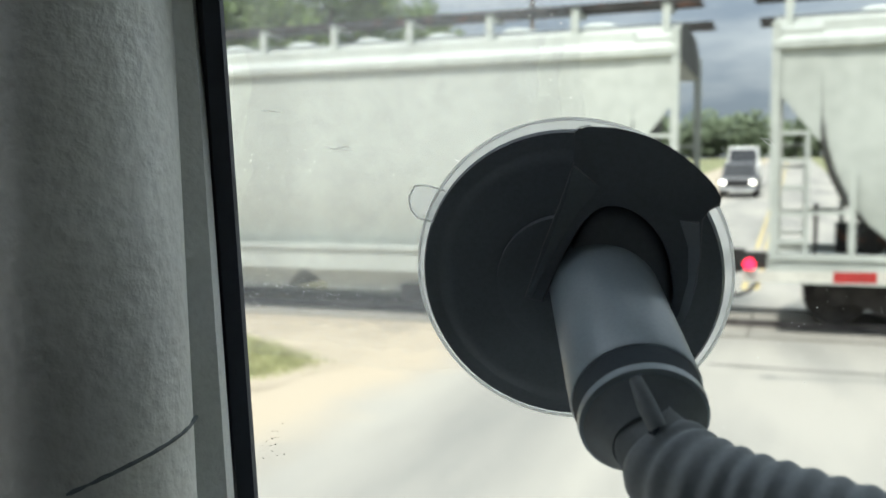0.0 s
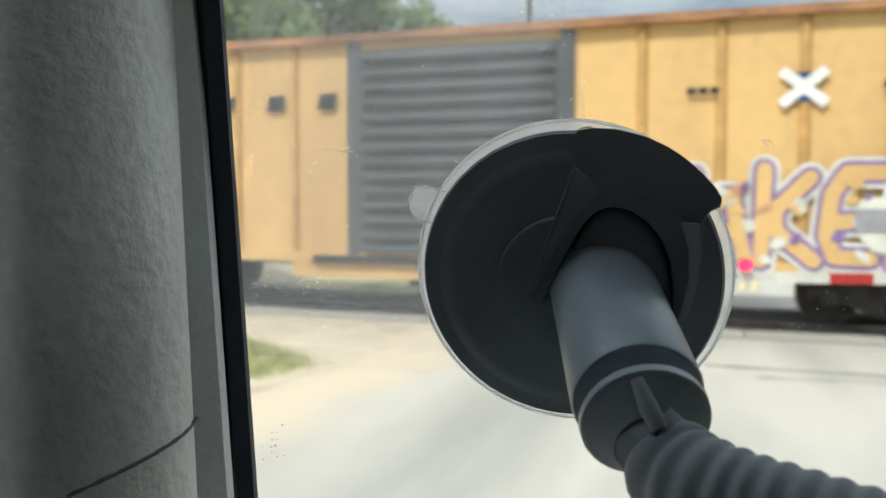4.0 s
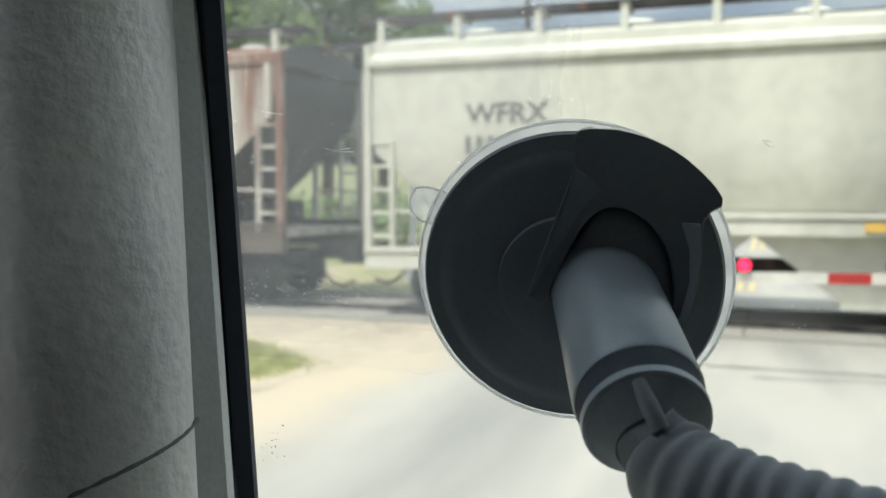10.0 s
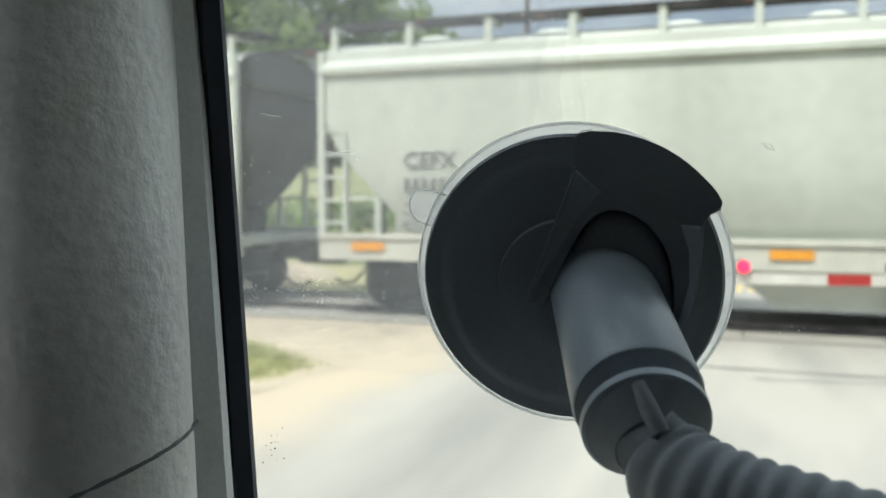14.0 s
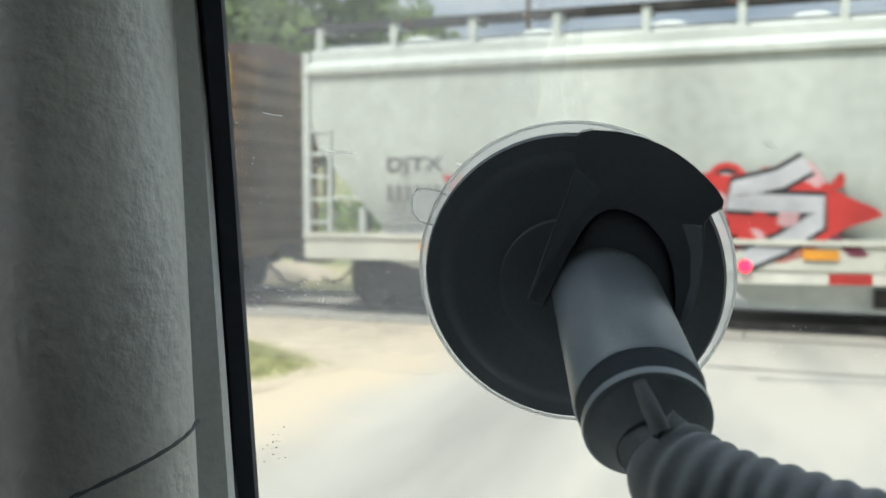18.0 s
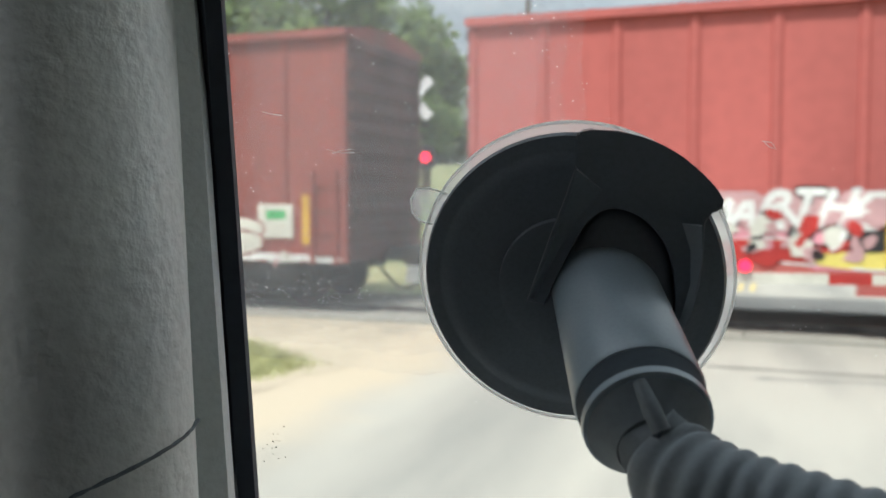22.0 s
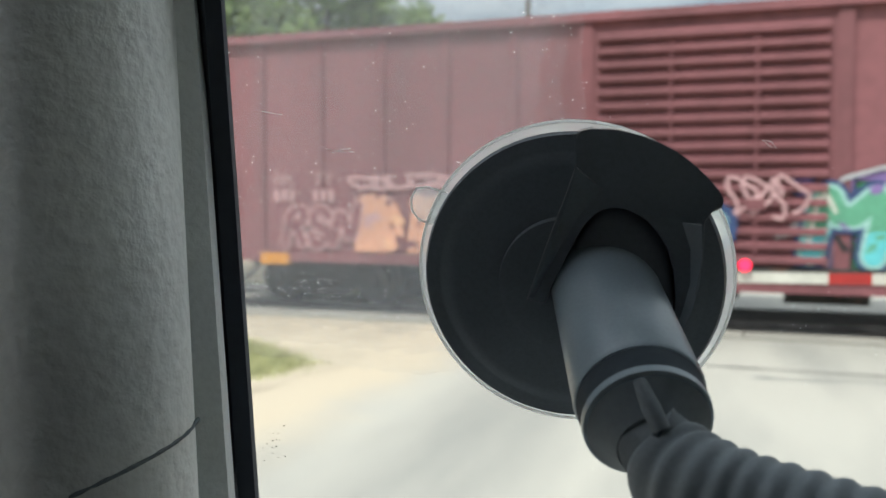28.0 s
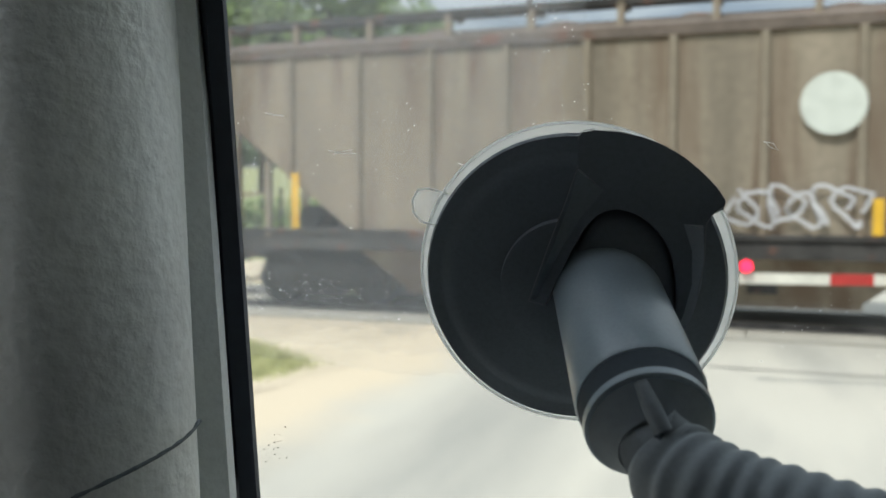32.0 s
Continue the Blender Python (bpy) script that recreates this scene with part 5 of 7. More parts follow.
def box_wordmark(car, mat, big=True):
    """The owner's name, shown as plain slanted bars."""
    if big:
        blocks(car, 14.9, 3.6, 4, 0.55, 0.36, 0.12, mat, slant=0.25, name="wordmark_block")
        blocks(car, 12.75, 2.82, 3, 0.95, 0.42, 0.0, mat, slant=0.25, name="wordmark_block")
    else:
        blocks(car, 14.8, 3.7, 4, 0.30, 0.26, 0.55, mat, slant=0.25, name="wordmark_block")
        blocks(car, 12.1, 3.28, 3, 0.42, 0.24, 0.5, mat, slant=0.25, name="wordmark_block")


e = couple(47.46, 63.8, boxcar, RAILBOX_NEW, "yel_new", "roof_ochre", "rib_ochre", "door_dark", 14, 5, 4.42)
emblem_x(e, 3.3, 3.35, 0.28)
blocks(e, 4.7, 3.3, 3, 0.12, 0.09, 0.03, "black", name="small_lettering")
blocks(e, 2.3, 3.3, 3, 0.12, 0.09, 0.03, "black", name="small_lettering")
sprayed(e, 5.4, 0.95, "NAKER", 1.3, 4.0, "yel_new", "violet", 0.2, rim=0.05, halo="cream", seed=6)
splatter(e, 1.3, 5.3, 1.0, 2.2, ["cream", "violet", "yel_new", "salmon", "cream"], 40, 218, 0.13)
cloud(e, 1.4, 2.4, 1.0, 1.9, "cream", 219, 8, 5)
patch(e, 2.6, 2.1, 1.45, 1.75, "grey", 12, "grey_panel")
patch(e, 1.45, 1.1, 1.75, 1.9, "lime", 12, "green_mark")
box_wordmark(e, "black", False)

g = couple(65.3, 81.67, boxcar, "faded pinkish red boxcar with yellow block graffiti", "box_pink", "box_pink", "box_pink", "box_pink", 15, 5, 4.62, rib_depth=0.04)
cloud(g, 9.7, 13.4, 0.72, 0.95, "pink", 41, n=14)
sprayed(g, 13.35, 0.85, "CAFED", 1.62, 3.7, "yellow", "pinkp", 0.27, rim=0.05, low="yellowp", halo="red", lean=0.0, seed=7)
for k in range(5):
    patch((g[0], g[1], g[2] - 0.022), 13.2 - k * 0.73, 12.65 - k * 0.73, 1.35 + 0.05 * (k % 2), 1.72, "fadedblack" if k % 2 else "sand", 1, "dark_letter_band")
for xx in (15.1, 14.3):
    patch(g, xx, xx - 0.62, 1.68, 2.46, "brownp", 0, "dark_number_panel")
marks(g, 15.03, 14.22, 2.16, "cream", 3)
patch(g, 15.17, 15.07, 1.05, 1.9, "orange", 1, "orange_mark")
patch((g[0], g[1], g[2] - 0.13), 9.4, 8.6, 0.95, 3.1, "brownp", 0, "dark_panel")

h = couple(83.36, 99.69, boxcar, "badly weathered orange boxcar with a dark ribbed door and blue graffiti", "yel_old", "roof_rust", "yel_old", "door_dark", 14, 5, 4.42)
emblem_x(h, 2.55, 3.0, 0.65, "sand", None)
wild(h, 0.9, 6.3, 0.78, 2.15, ["bluem", "sky", "bluem", "tealp"], ["navy", "blue"], ["tealp", "cream"], 32, 7, ground=["bluem", "navy", "sky"], rough=0.3)
patch((h[0], h[1], h[2] - 0.03), 2.35, 1.85, 0.95, 1.95, "yel_mid", 1, "overpainted_panel")
patch((h[0], h[1], h[2] - 0.03), 2.3, 1.95, 1.95, 2.05, "lime", 1, "green_mark")
splatter((h[0], h[1], h[2] - 0.03), 0.5, 1.8, 0.95, 2.2, ["bluep", "orange", "sky", "yel_mid"], 26, 205, 0.17, 1)
wild(h, 9.9, 15.9, 0.85, 2.05, ["cream", "mustard", "mauve", "sand"], ["brownp", "mauve"], "white", 33, 7, ground=["sand", "pinkp", "mauve"], low="mauve", rough=0.12)
splatter((h[0], h[1], h[2] - 0.03), 10.0, 15.9, 1.9, 2.2, ["sky", "cream", "yel_mid", "bluep"], 30, 204, 0.15, 1)
patch((h[0], h[1], h[2] - 0.03), 15.9, 14.9, 0.95, 1.2, "bluep", 1, "blue_bar")
patch(h, 15.0, 13.1, 0.92, 1.1, "red", 5, "red_bar")
for k in range(3):
    patch(h, 15.3 - k * 0.85, 14.85 - k * 0.85, 1.3 + 0.3 * (k % 2), 1.42 + 0.3 * (k % 2), "yellow", 6, "yellow_mark")
patch(h, 14.15, 12.65, 2.16, 2.46, "black", 0, "black_number_panel")
blocks(h, 14.05, 2.23, 6, 0.15, 0.17, 0.09, "white", layer=2, name="number_block")
for zz, n, xx in ((3.8, 7, 9.25), (3.6, 6, 9.0), (3.08, 2, 9.16), (2.66, 2, 8.9), (2.98, 1, 8.05), (1.9, 1, 8.2), (1.45, 3, 8.6), (0.95, 2, 9.2)):
    blocks(h, xx, zz, n, 0.22, 0.12, 0.05, "cream", layer=36, name="door_lettering")
blocks(h, 16.0, 3.4, 4, 0.26, 0.4, 0.75, "door_dark", slant=0.25, name="faded_wordmark_block")

i_ = couple(100.97, 117.35, boxcar, RAILBOX_NEW, "yel_new", "roof_ochre", "rib_ochre", "door_dark", 14, 5, 4.42)
emblem_x(i_, 3.2, 3.45, 0.3)
for zz in (3.5, 3.68):
    blocks(i_, 4.3, zz, 3, 0.12, 0.09, 0.03, "black", name="small_lettering")
wild(i_, 0.8, 6.4, 0.8, 2.15, ["sky", "bluep", "tealp", "sky"], ["navy", "blue"], "white", 34, 6, ground=["bluep", "sky", "bluep"], rough=0.28)
for xx in (2.6, 5.6):
    cloud((i_[0], i_[1], i_[2] - 0.03), xx - 0.6, xx + 0.7, 1.75, 2.28, "bluep", int(xx * 10), 0, 5)
patch((i_[0], i_[1], i_[2] - 0.035), 2.4, 2.0, 1.5, 1.85, "cream", 2, "white_panel")
patch((i_[0], i_[1], i_[2] - 0.035), 1.5, 1.15, 1.75, 1.9, "lime", 2, "green_mark")
patch((i_[0], i_[1], i_[2] - 0.035), 1.6, 1.1, 0.88, 1.3, "yel_mid", 2, "worn_panel")
# the owner's name and sign, as plain bars and bent bands
for x0_, x1_, z0_, z1_ in ((14.92, 14.45, 3.66, 3.88), (14.02, 13.56, 3.67, 3.89), (12.97, 12.75, 3.68, 4.01), (12.06, 11.83, 3.70, 4.0), (12.15, 11.73, 3.29, 3.5), (11.3, 10.83, 3.29, 3.5), (10.42, 10.02, 3.29, 3.53)):
    blocks(i_, x0_, z0_, 1, (x0_ - x1_) * 1.1, z1_ - z0_, 0, "black", slant=0.3, name="wordmark_block")
bm = bm_new()
ribbon(bm, [(i_[1] / 2 - KX * a, b) for a, b in ((14.72, 2.85), (14.57, 3.57), (14.5, 3.575), (12.81, 3.55), (12.91, 3.17), (13.0, 3.17), (13.56, 3.17), (13.52, 3.4), (13.6, 3.4), (13.93, 3.39), (14.03, 2.9))], 0.075, i_[2] - 0.004)
part("sign_band", bm, M["fadedbrown"], i_[0])
wild(i_, 10.7, 15.2, 0.75, 2.35, ["teal", "tealp", "tealp"], ["black", "cream"], "white", 35, 5, ground=["tealp", "teal", "grey"], low="teal", rough=0.12)
cloud((i_[0], i_[1], i_[2] - 0.03), 10.6, 12.3, 2.05, 2.42, "tealp", 63, 0, 5)
cloud((i_[0], i_[1], i_[2] - 0.03), 11.2, 11.7, 0.9, 2.2, "teal", 66, 1, 3)
blocks(i_, 11.3, 1.75, 2, 0.34, 0.3, 0.2, "grey", layer=5, name="grey_panel")
cloud(i_, 9.9, 10.2, 2.1, 2.5, "white", 64, 1, 3)
on_door = (i_[0], i_[1], i_[2] - 0.12)
cloud(on_door, 7.2, 8.6, 2.6, 2.75, "grey", 65, 0, 5)

j = couple(118.69, 139.19, hopper, "long dull grey covered hopper car with a white round badge", "hop_grey", cut=1.12, cut_z=2.62, eave=4.25, sill=1.0, sill_h=0.30, sill_mat="sill_cream", mid=(1.39, 1.69), bays=4)
hopper_marks(j, "WFRX", 18.48, 2.98, h=0.31, reflect=False)
for i in range(7):
    patch(j, 2.71 + 2.6 * i, 2.26 + 2.6 * i, 1.45, 1.57, "mustard", 0, "reflector_strip").location.y = -0.05
patch(j, 6.7, 6.2, 2.07, 2.14, "red", 0, "red_mark")
ob, L, y = j
bm = bm_new()
poly(bm, [(L / 2 - 4.08 + 0.62 * math.cos(q), y - 0.004, 3.05 + 0.78 * math.sin(q)) for q in (2 * math.pi * k / 32 for k in range(32))])
badge = part("round_badge", bm, M["white"], ob)
bm = bm_new()
poly(bm, [(L / 2 - 4.08 + r * math.sin(q), y - 0.010, 3.08 + r * math.cos(q)) for q, r in ((0, 0.26), (0.35, 0.13), (0.85, 0.25), (1.15, 0.14), (1.75, 0.24), (2.5, 0.12), (3.14, 0.2), (3.78, 0.12), (4.53, 0.24), (5.13, 0.14), (5.43, 0.25), (5.93, 0.13))])
part("red_leaf_shape", bm, M["red"], badge)

k_ = couple(140.68, 158.43, hopper, "rust-streaked white hopper car with upright ribs and black lettering", "hop_rust", round_side=False, ribs=17, cut=2.1, cut_z=3.3, eave=4.2, sill=1.34, sill_h=0.46, sill_mat="sill_rust")
blocks(k_, 3.7, 3.45, 4, 0.44, 0.55, 0.36, "black", name="black_letter_block")
hopper_marks(k_, None, reflect=False)
for xx in (4.2, 8.4, 12.71):
    patch(k_, xx, xx - 0.1, 1.47, 1.93, "yellow", 1, "yellow_mark")
blocks(k_, 14.05, 2.05, 1, 0.3, 0.55, 0.08, "grey", name="faded_letter_block")

l_ = couple(159.85, 176.82, hopper, CREAM_H, "hop_cream", sill_mat="sill_cream")
hopper_marks(l_, "CEFX", 15.27, 2.33, post=False, h=0.27)
patch(l_, 14.23, 13.0, 1.43, 2.19, "silverp", 0, "faded_panel")
m_ = couple(178.43, 195.4, hopper, CREAM_H, "hop_cream", sill_mat="sill_cream")
hopper_marks(m_, "CEFX", 15.2, 2.35, post=False, h=0.26)
blocks(m_, 1.9, 1.55, 2, 0.16, 0.16, 0.04, "black", name="small_plate")
n_ = couple(196.91, 213.8, hopper, CREAM_H, "hop_cream", sill_mat="sill_cream")
hopper_marks(n_, None, post=False)
o_ = couple(215.3, 233.11, hopper, WHITE_H, "hop_white", cut=1.58, cut_z=3.35, sill=1.12, sill_h=0.3, sill_mat="sill_cream", mid=(1.36, 1.58))
hopper_marks(o_, "TILX", 16.03, 2.62, h=0.3, reflect=False)
p_ = couple(234.55, 251.65, hopper, "off-white covered hopper car with large red and grey graffiti", "hop_white", cut=1.24, cut_z=2.86, sill_mat="sill_cream")
hopper_marks(p_, "DJTX", 15.35, 2.25, reflect=False, post=False, h=0.28)
for i in range(6):
    patch(p_, 1.42 + 2.68 * i, 0.98 + 2.68 * i, 1.09, 1.22, "orange", 0, "reflector_strip").location.y = -0.05
patch(p_, 1.43, 1.31, 1.4, 1.8, "yellow", 0, "yellow_mark")
cloud(p_, 10.3, 13.6, 1.15, 2.1, "red", 71, n=12)
sprayed(p_, 12.6, 1.0, "EN", 1.2, 2.1, "silverp", "black", 0.26, rim=0.07, halo="red", shine="white", lean=0.25, seed=12)
for off in (0.0, 3.7):
    shape(p_, [(10.75 + off, 2.25), (10.3 + off, 2.2), (9.9 + off, 2.3), (9.5 + off, 2.42), (9.25 + off, 2.15), (9.0 + off, 1.95), (8.45 + off, 1.7), (8.7 + off, 1.6), (9.0 + off, 1.5), (9.6 + off, 1.0), (10.1 + off, 1.12), (10.35 + off, 1.5)], "red", 6, "graffiti_ground", 1)
    splatter(p_, 8.7 + off, 10.6 + off, 1.2, 2.25, ["maroonp", "red", "pinkp"], 16, 240 + int(off), 0.2, 6.5)
    for wd, mt, ly in ((0.36, "black", 7), (0.24, "silverp", 8)):
        stroke(p_, [(9.42 + off, 2.36), (9.75 + off, 2.16), (10.3 + off, 2.02), (10.38 + off, 1.86), (9.9 + off, 1.84), (9.25 + off, 1.82), (9.3 + off, 1.6), (9.7 + off, 1.3), (10.15 + off, 1.08)], wd, mt, ly)
patch(p_, 5.6, 5.0, 1.75, 2.0, "violet", 1, "blue_placard")
patch(p_, 5.55, 5.05, 2.0, 2.5, "white", 1, "white_placard")
patch(p_, 4.75, 4.65, 2.7, 3.5, "roof_rust", 0, "rust_streak")

q_ = couple(253.03, 269.54, boxcar, "old orange boxcar with a dark door, blue and black graffiti", "yel_old", "roof_rust", "rib_yel", "door_dark", 16, 5, 4.42)
emblem_x(q_, 3.3, 3.1, 0.7, "salmon", None)
emblem_x(q_, 3.3, 3.2, 0.6, "grey", None)
BLACK_PIECE = [(6.25, 0.96), (6.22, 1.95), (5.8, 2.12), (5.5, 2.14), (5.35, 2.2), (4.97, 2.15), (4.6, 2.06), (4.15, 2.14), (3.42, 2.12), (2.65, 2.12), (3.04, 1.45), (2.24, 1.36), (2.3, 0.94)]
shape(q_, BLACK_PIECE, "black", 1, "graffiti_ground", 0)
stroke(q_, BLACK_PIECE + BLACK_PIECE[:1], 0.075, "white", 2)
for line in ([(5.52, 2.12), (5.2, 2.12), (4.98, 1.9), (5.05, 1.62), (5.45, 1.5)], [(5.5, 2.1), (5.48, 1.3), (5.62, 0.98)], [(5.2, 1.58), (5.05, 1.3), (4.88, 1.08)], [(4.62, 2.05), (4.64, 1.5), (4.62, 1.0)], [(4.36, 2.1), (4.36, 1.45), (4.62, 1.4)], [(4.36, 1.75), (4.15, 1.75)], [(5.98, 1.42), (5.72, 1.44), (5.74, 1.12), (5.98, 1.1)], [(3.9, 2.1), (3.92, 1.3), (3.7, 1.0)], [(3.45, 2.1), (3.4, 1.4), (3.6, 1.15)], [(3.1, 1.4), (2.95, 1.0)]):
    stroke(q_, line, 0.06, "white", 3)
patch(q_, 2.62, 1.96, 0.96, 1.93, "yel_mid", 3, "patched_panel")
scribble(q_, 1.9, 2.5, 1.95, 2.1, "white", 85, 2, 0.05)
patch(q_, 1.63, 1.36, 1.42, 1.6, "cream", 4, "white_placard")
patch(q_, 5.35, 4.65, 2.63, 3.56, "yel_new", 0, "patched_panel")
words(q_, 6.3, 3.85, "The nationwide boxcar pool", 0.26, "brownp", width=5.6, offset=0.012, shear=0.3)
patch(q_, 1.3, 0.4, 1.0, 1.8, "yellow", 2, "yellow_panel")
patch(q_, 1.69, 1.45, 1.67, 1.83, "lime", 4, "green_mark")
box_wordmark(q_, "brownp")
cloud(q_, 10.15, 13.5, 0.62, 1.0, "white", 86, 0, 12)
cloud(q_, 10.2, 13.4, 0.66, 0.95, "bluep", 82, 1, 12)
sprayed(q_, 12.7, 0.95, "UII", 1.3, 2.5, "bluep", "white", 0.55, rim=0.07, shine="sky", seed=14)
cloud(q_, 10.4, 12.5, 0.75, 1.6, "bluep", 87, 5, 8)
for xx in (12.45, 10.3):
    cloud(q_, xx, xx + 0.25, 2.0, 2.4, "green", 83, 6, 3)
cloud(q_, 13.1, 14.6, 1.3, 1.6, "red", 84, 1, 5)
blocks(q_, 15.0, 2.35, 4, 0.3, 0.26, 0.24, "brownp", name="number_block")
cloud(q_, 9.8, 10.0, 2.1, 2.9, "cream", 88, 1, 3)

r_ = couple(270.97, 287.36, boxcar, BOX_Y, "yel_mid", "roof_rust", "rib_yel", "door_dark", 16, 5, 4.42)
emblem_x(r_, 2.7, 3.15, 0.6, "sand", None)
words(r_, 6.2, 3.85, "The nationwide boxcar pool", 0.26, "brownp", width=5.6, offset=0.012, shear=0.3)
cloud(r_, 1.8, 2.5, 1.2, 2.5, "salmon", 91, n=5)
wild(r_, 2.2, 6.9, 0.85, 1.95, ["yel_mid", "pinkp", "salmon", "sand"], ["yel_old", "pinkp"], "cream", 36, 5, rough=0.2)
splatter(r_, 0.6, 3.0, 1.0, 1.9, ["cream", "salmon", "grey", "rib_yel", "sand"], 24, 209, 0.13)
patch(r_, 1.05, 0.93, 1.1, 2.05, "yellow", 3, "yellow_mark")
patch(r_, 1.7, 1.2, 1.9, 2.1, "cream", 3, "white_panel")
patch(r_, 1.5, 1.08, 1.15, 1.5, "white", 3, "white_panel")
patch(r_, 1.45, 1.13, 1.2, 1.3, "grey", 4, "grey_bar")
cloud(r_, 1.35, 1.55, 1.6, 1.8, "green", 94, 3, 2)
blocks(r_, 4.7, 2.75, 2, 0.25, 0.5, 0.2, "roof_rust", name="rust_patch")
for zz, n, xx in ((3.53, 5, 8.54), (3.36, 5, 8.4), (2.86, 3, 9.19), (2.5, 2, 9.1), (2.4, 2, 9.1), (1.84, 1, 7.98), (1.4, 2, 9.1), (1.05, 3, 8.9)):
    blocks(r_, xx, zz, n, 0.2, 0.11, 0.03, "cream", layer=36, name="door_lettering")
box_wordmark(r_, "door_dark")
wild(r_, 9.8, 12.7, 0.85, 1.95, ["cream", "tealp", "sand"], ["yel_old", "grey"], "white", 37, 4, ground=["sand", "pinkp"], rough=0.2)
wild(r_, 12.6, 15.4, 0.9, 1.95, ["yel_mid", "cream", "tealp"], ["yel_old", "grey"], "cream", 38, 4, rough=0.25)
for xx in (15.0, 13.0):
    patch((r_[0], r_[1], r_[2] - 0.03), xx, xx - 0.1, 1.0, 1.85, "yellow", 2, "yellow_mark")

s_ = couple(288.97, 305.36, boxcar, "bright faded red boxcar with white and pink graffiti by its end", "box_rose", "box_rose", "box_rose", "box_rose", 15, 5, 4.55, rib_depth=0.04)
patch(s_, 2.39, 1.89, 1.62, 1.96, "cream", 1, "white_panel")
patch(s_, 2.32, 1.96, 1.67, 1.91, "grey", 2, "grey_panel")
blocks(s_, 2.28, 1.72, 2, 0.12, 0.16, 0.06, "black", layer=3, name="dark_print")
patch(s_, 1.45, 0.93, 1.63, 1.96, "fadedblack", 1, "dark_panel")
patch(s_, 2.25, 1.99, 1.99, 2.15, "lime", 2, "green_mark")
cloud(s_, 0.9, 1.5, 2.3, 2.6, "pinkp", 108, 0, 4)
patch(s_, 0.91, 0.79, 1.2, 1.97, "yellow", 2, "yellow_mark")
blocks(s_, 9.4, 1.95, 3, 0.22, 0.42, 0.25, "grey", name="dark_mark")
cloud(s_, 10.3, 15.8, 0.95, 1.55, "pink", 101, n=16)
cloud(s_, 10.4, 15.6, 0.95, 1.4, "white", 103, 1, 9)
cloud(s_, 10.5, 15.2, 1.0, 1.35, "red", 104, 2, 8)
cloud(s_, 10.4, 11.2, 0.98, 1.2, "yellowp", 105, 3, 3)
cloud(s_, 10.6, 15.5, 1.45, 2.0, "pinkp", 106, 3, 13)
sprayed(s_, 15.7, 1.5, "STANLIGUMARTHES", 0.48, 5.6, "white", ["silverp", "pinkp", "black"], 0.1, rim=0.03, lean=0.3, seed=17)
splatter(s_, 10.4, 15.6, 0.98, 1.75, ["pinkp", "white", "red", "cream", "pink", "pinkp", "black"], 90, 201, 0.2)
patch(s_, 10.45, 10.3, 1.05, 1.6, "yellow", 13, "yellow_mark")
cloud(s_, 10.3, 11.3, 1.2, 1.5, "black", 107, 7, 5)
words(s_, 15.2, 2.1, "BK TY", 0.26, "cream", width=1.5)

t_ = couple(307.32, 323.66, boxcar, "brown-red boxcar with a badly rusted plate door", "box_brown", "box_brown", "box_brown", "door_rust", 6, 5, 4.55, rib_depth=0.04)
patch(t_, 1.6, 0.97, 1.25, 1.8, "cream", 1, "white_panel")
patch(t_, 1.45, 1.1, 1.55, 1.7, "green", 2, "green_mark")
patch(t_, 0.8, 0.68, 1.15, 1.95, "yellow", 1, "yellow_mark")
cloud(t_, 0.5, 1.9, 0.85, 1.0, "white", 110, n=6)
cloud(t_, 4.2, 6.2, 0.95, 1.6, "cream", 111, n=7)
words(t_, 14.63, 2.02, "BK", 0.24, "cream", width=0.42)
words(t_, 13.85, 2.02, "TY", 0.24, "cream", width=0.42)
blocks(t_, 14.66, 1.7, 3, 0.15, 0.24, 0.03, "cream", name="number_block")
blocks(t_, 13.88, 1.7, 3, 0.15, 0.24, 0.03, "cream", name="number_block")
patch(t_, 15.03, 14.93, 1.23, 1.95, "yellow", 1, "yellow_mark")
wild(t_, 11.0, 13.7, 0.62, 1.75, ["cream", "tealp", "sand"], ["sand", "grey"], "white", 39, 3, ground=["cream", "sand"], rough=0.35)
sprayed(t_, 4.7, 0.95, "KOPS", 0.6, 3.2, "cream", "box_brown", 0.17, rim=0.04, lean=0.2, seed=18)
splatter(t_, 11.0, 13.6, 0.85, 1.6, ["cream", "tealp", "sand"], 25, 216, 0.13)
splatter(t_, 0.4, 6.0, 0.85, 1.1, ["white", "cream", "pinkp"], 18, 217, 0.12)
patch(t_, 8.0, 7.7, 1.68, 1.93, "yellow", 8, "yellow_mark").location.y = -0.1

u_ = couple(325.33, 341.69, boxcar, "oxide brown boxcar with ribbed sides, white lettering and green graffiti", "box_south", "box_south", "box_south", "box_south", 19, 7, 4.42, rib_w=0.11)
blocks(u_, 4.9, 3.5, 8, 0.38, 0.37, 0.04, "wornwhite", name="white_letter_block")
words(u_, 4.65, 2.87, "SERVES", 0.33, "wornwhite", width=2.3, offset=0.016)
words(u_, 4.95, 2.27, "THE SOUTH", 0.3, "wornwhite", width=3.2, offset=0.016)
cloud(u_, 0.9, 5.2, 1.7, 2.2, "peach", 120, n=9)
wild(u_, 0.9, 5.4, 0.8, 2.1, ["lime", "lime", "green"], ["greend", "black"], ["tealp", "lime"], 40, 5, ground=["lime", "green"], low="green", rough=0.12)
cloud(u_, 0.9, 5.4, 0.78, 1.35, "green", 123, 0, 14)
splatter((u_[0], u_[1], u_[2] - 0.03), 0.6, 1.2, 0.9, 1.9, ["peach", "orange", "salmon"], 16, 225, 0.18, 1)
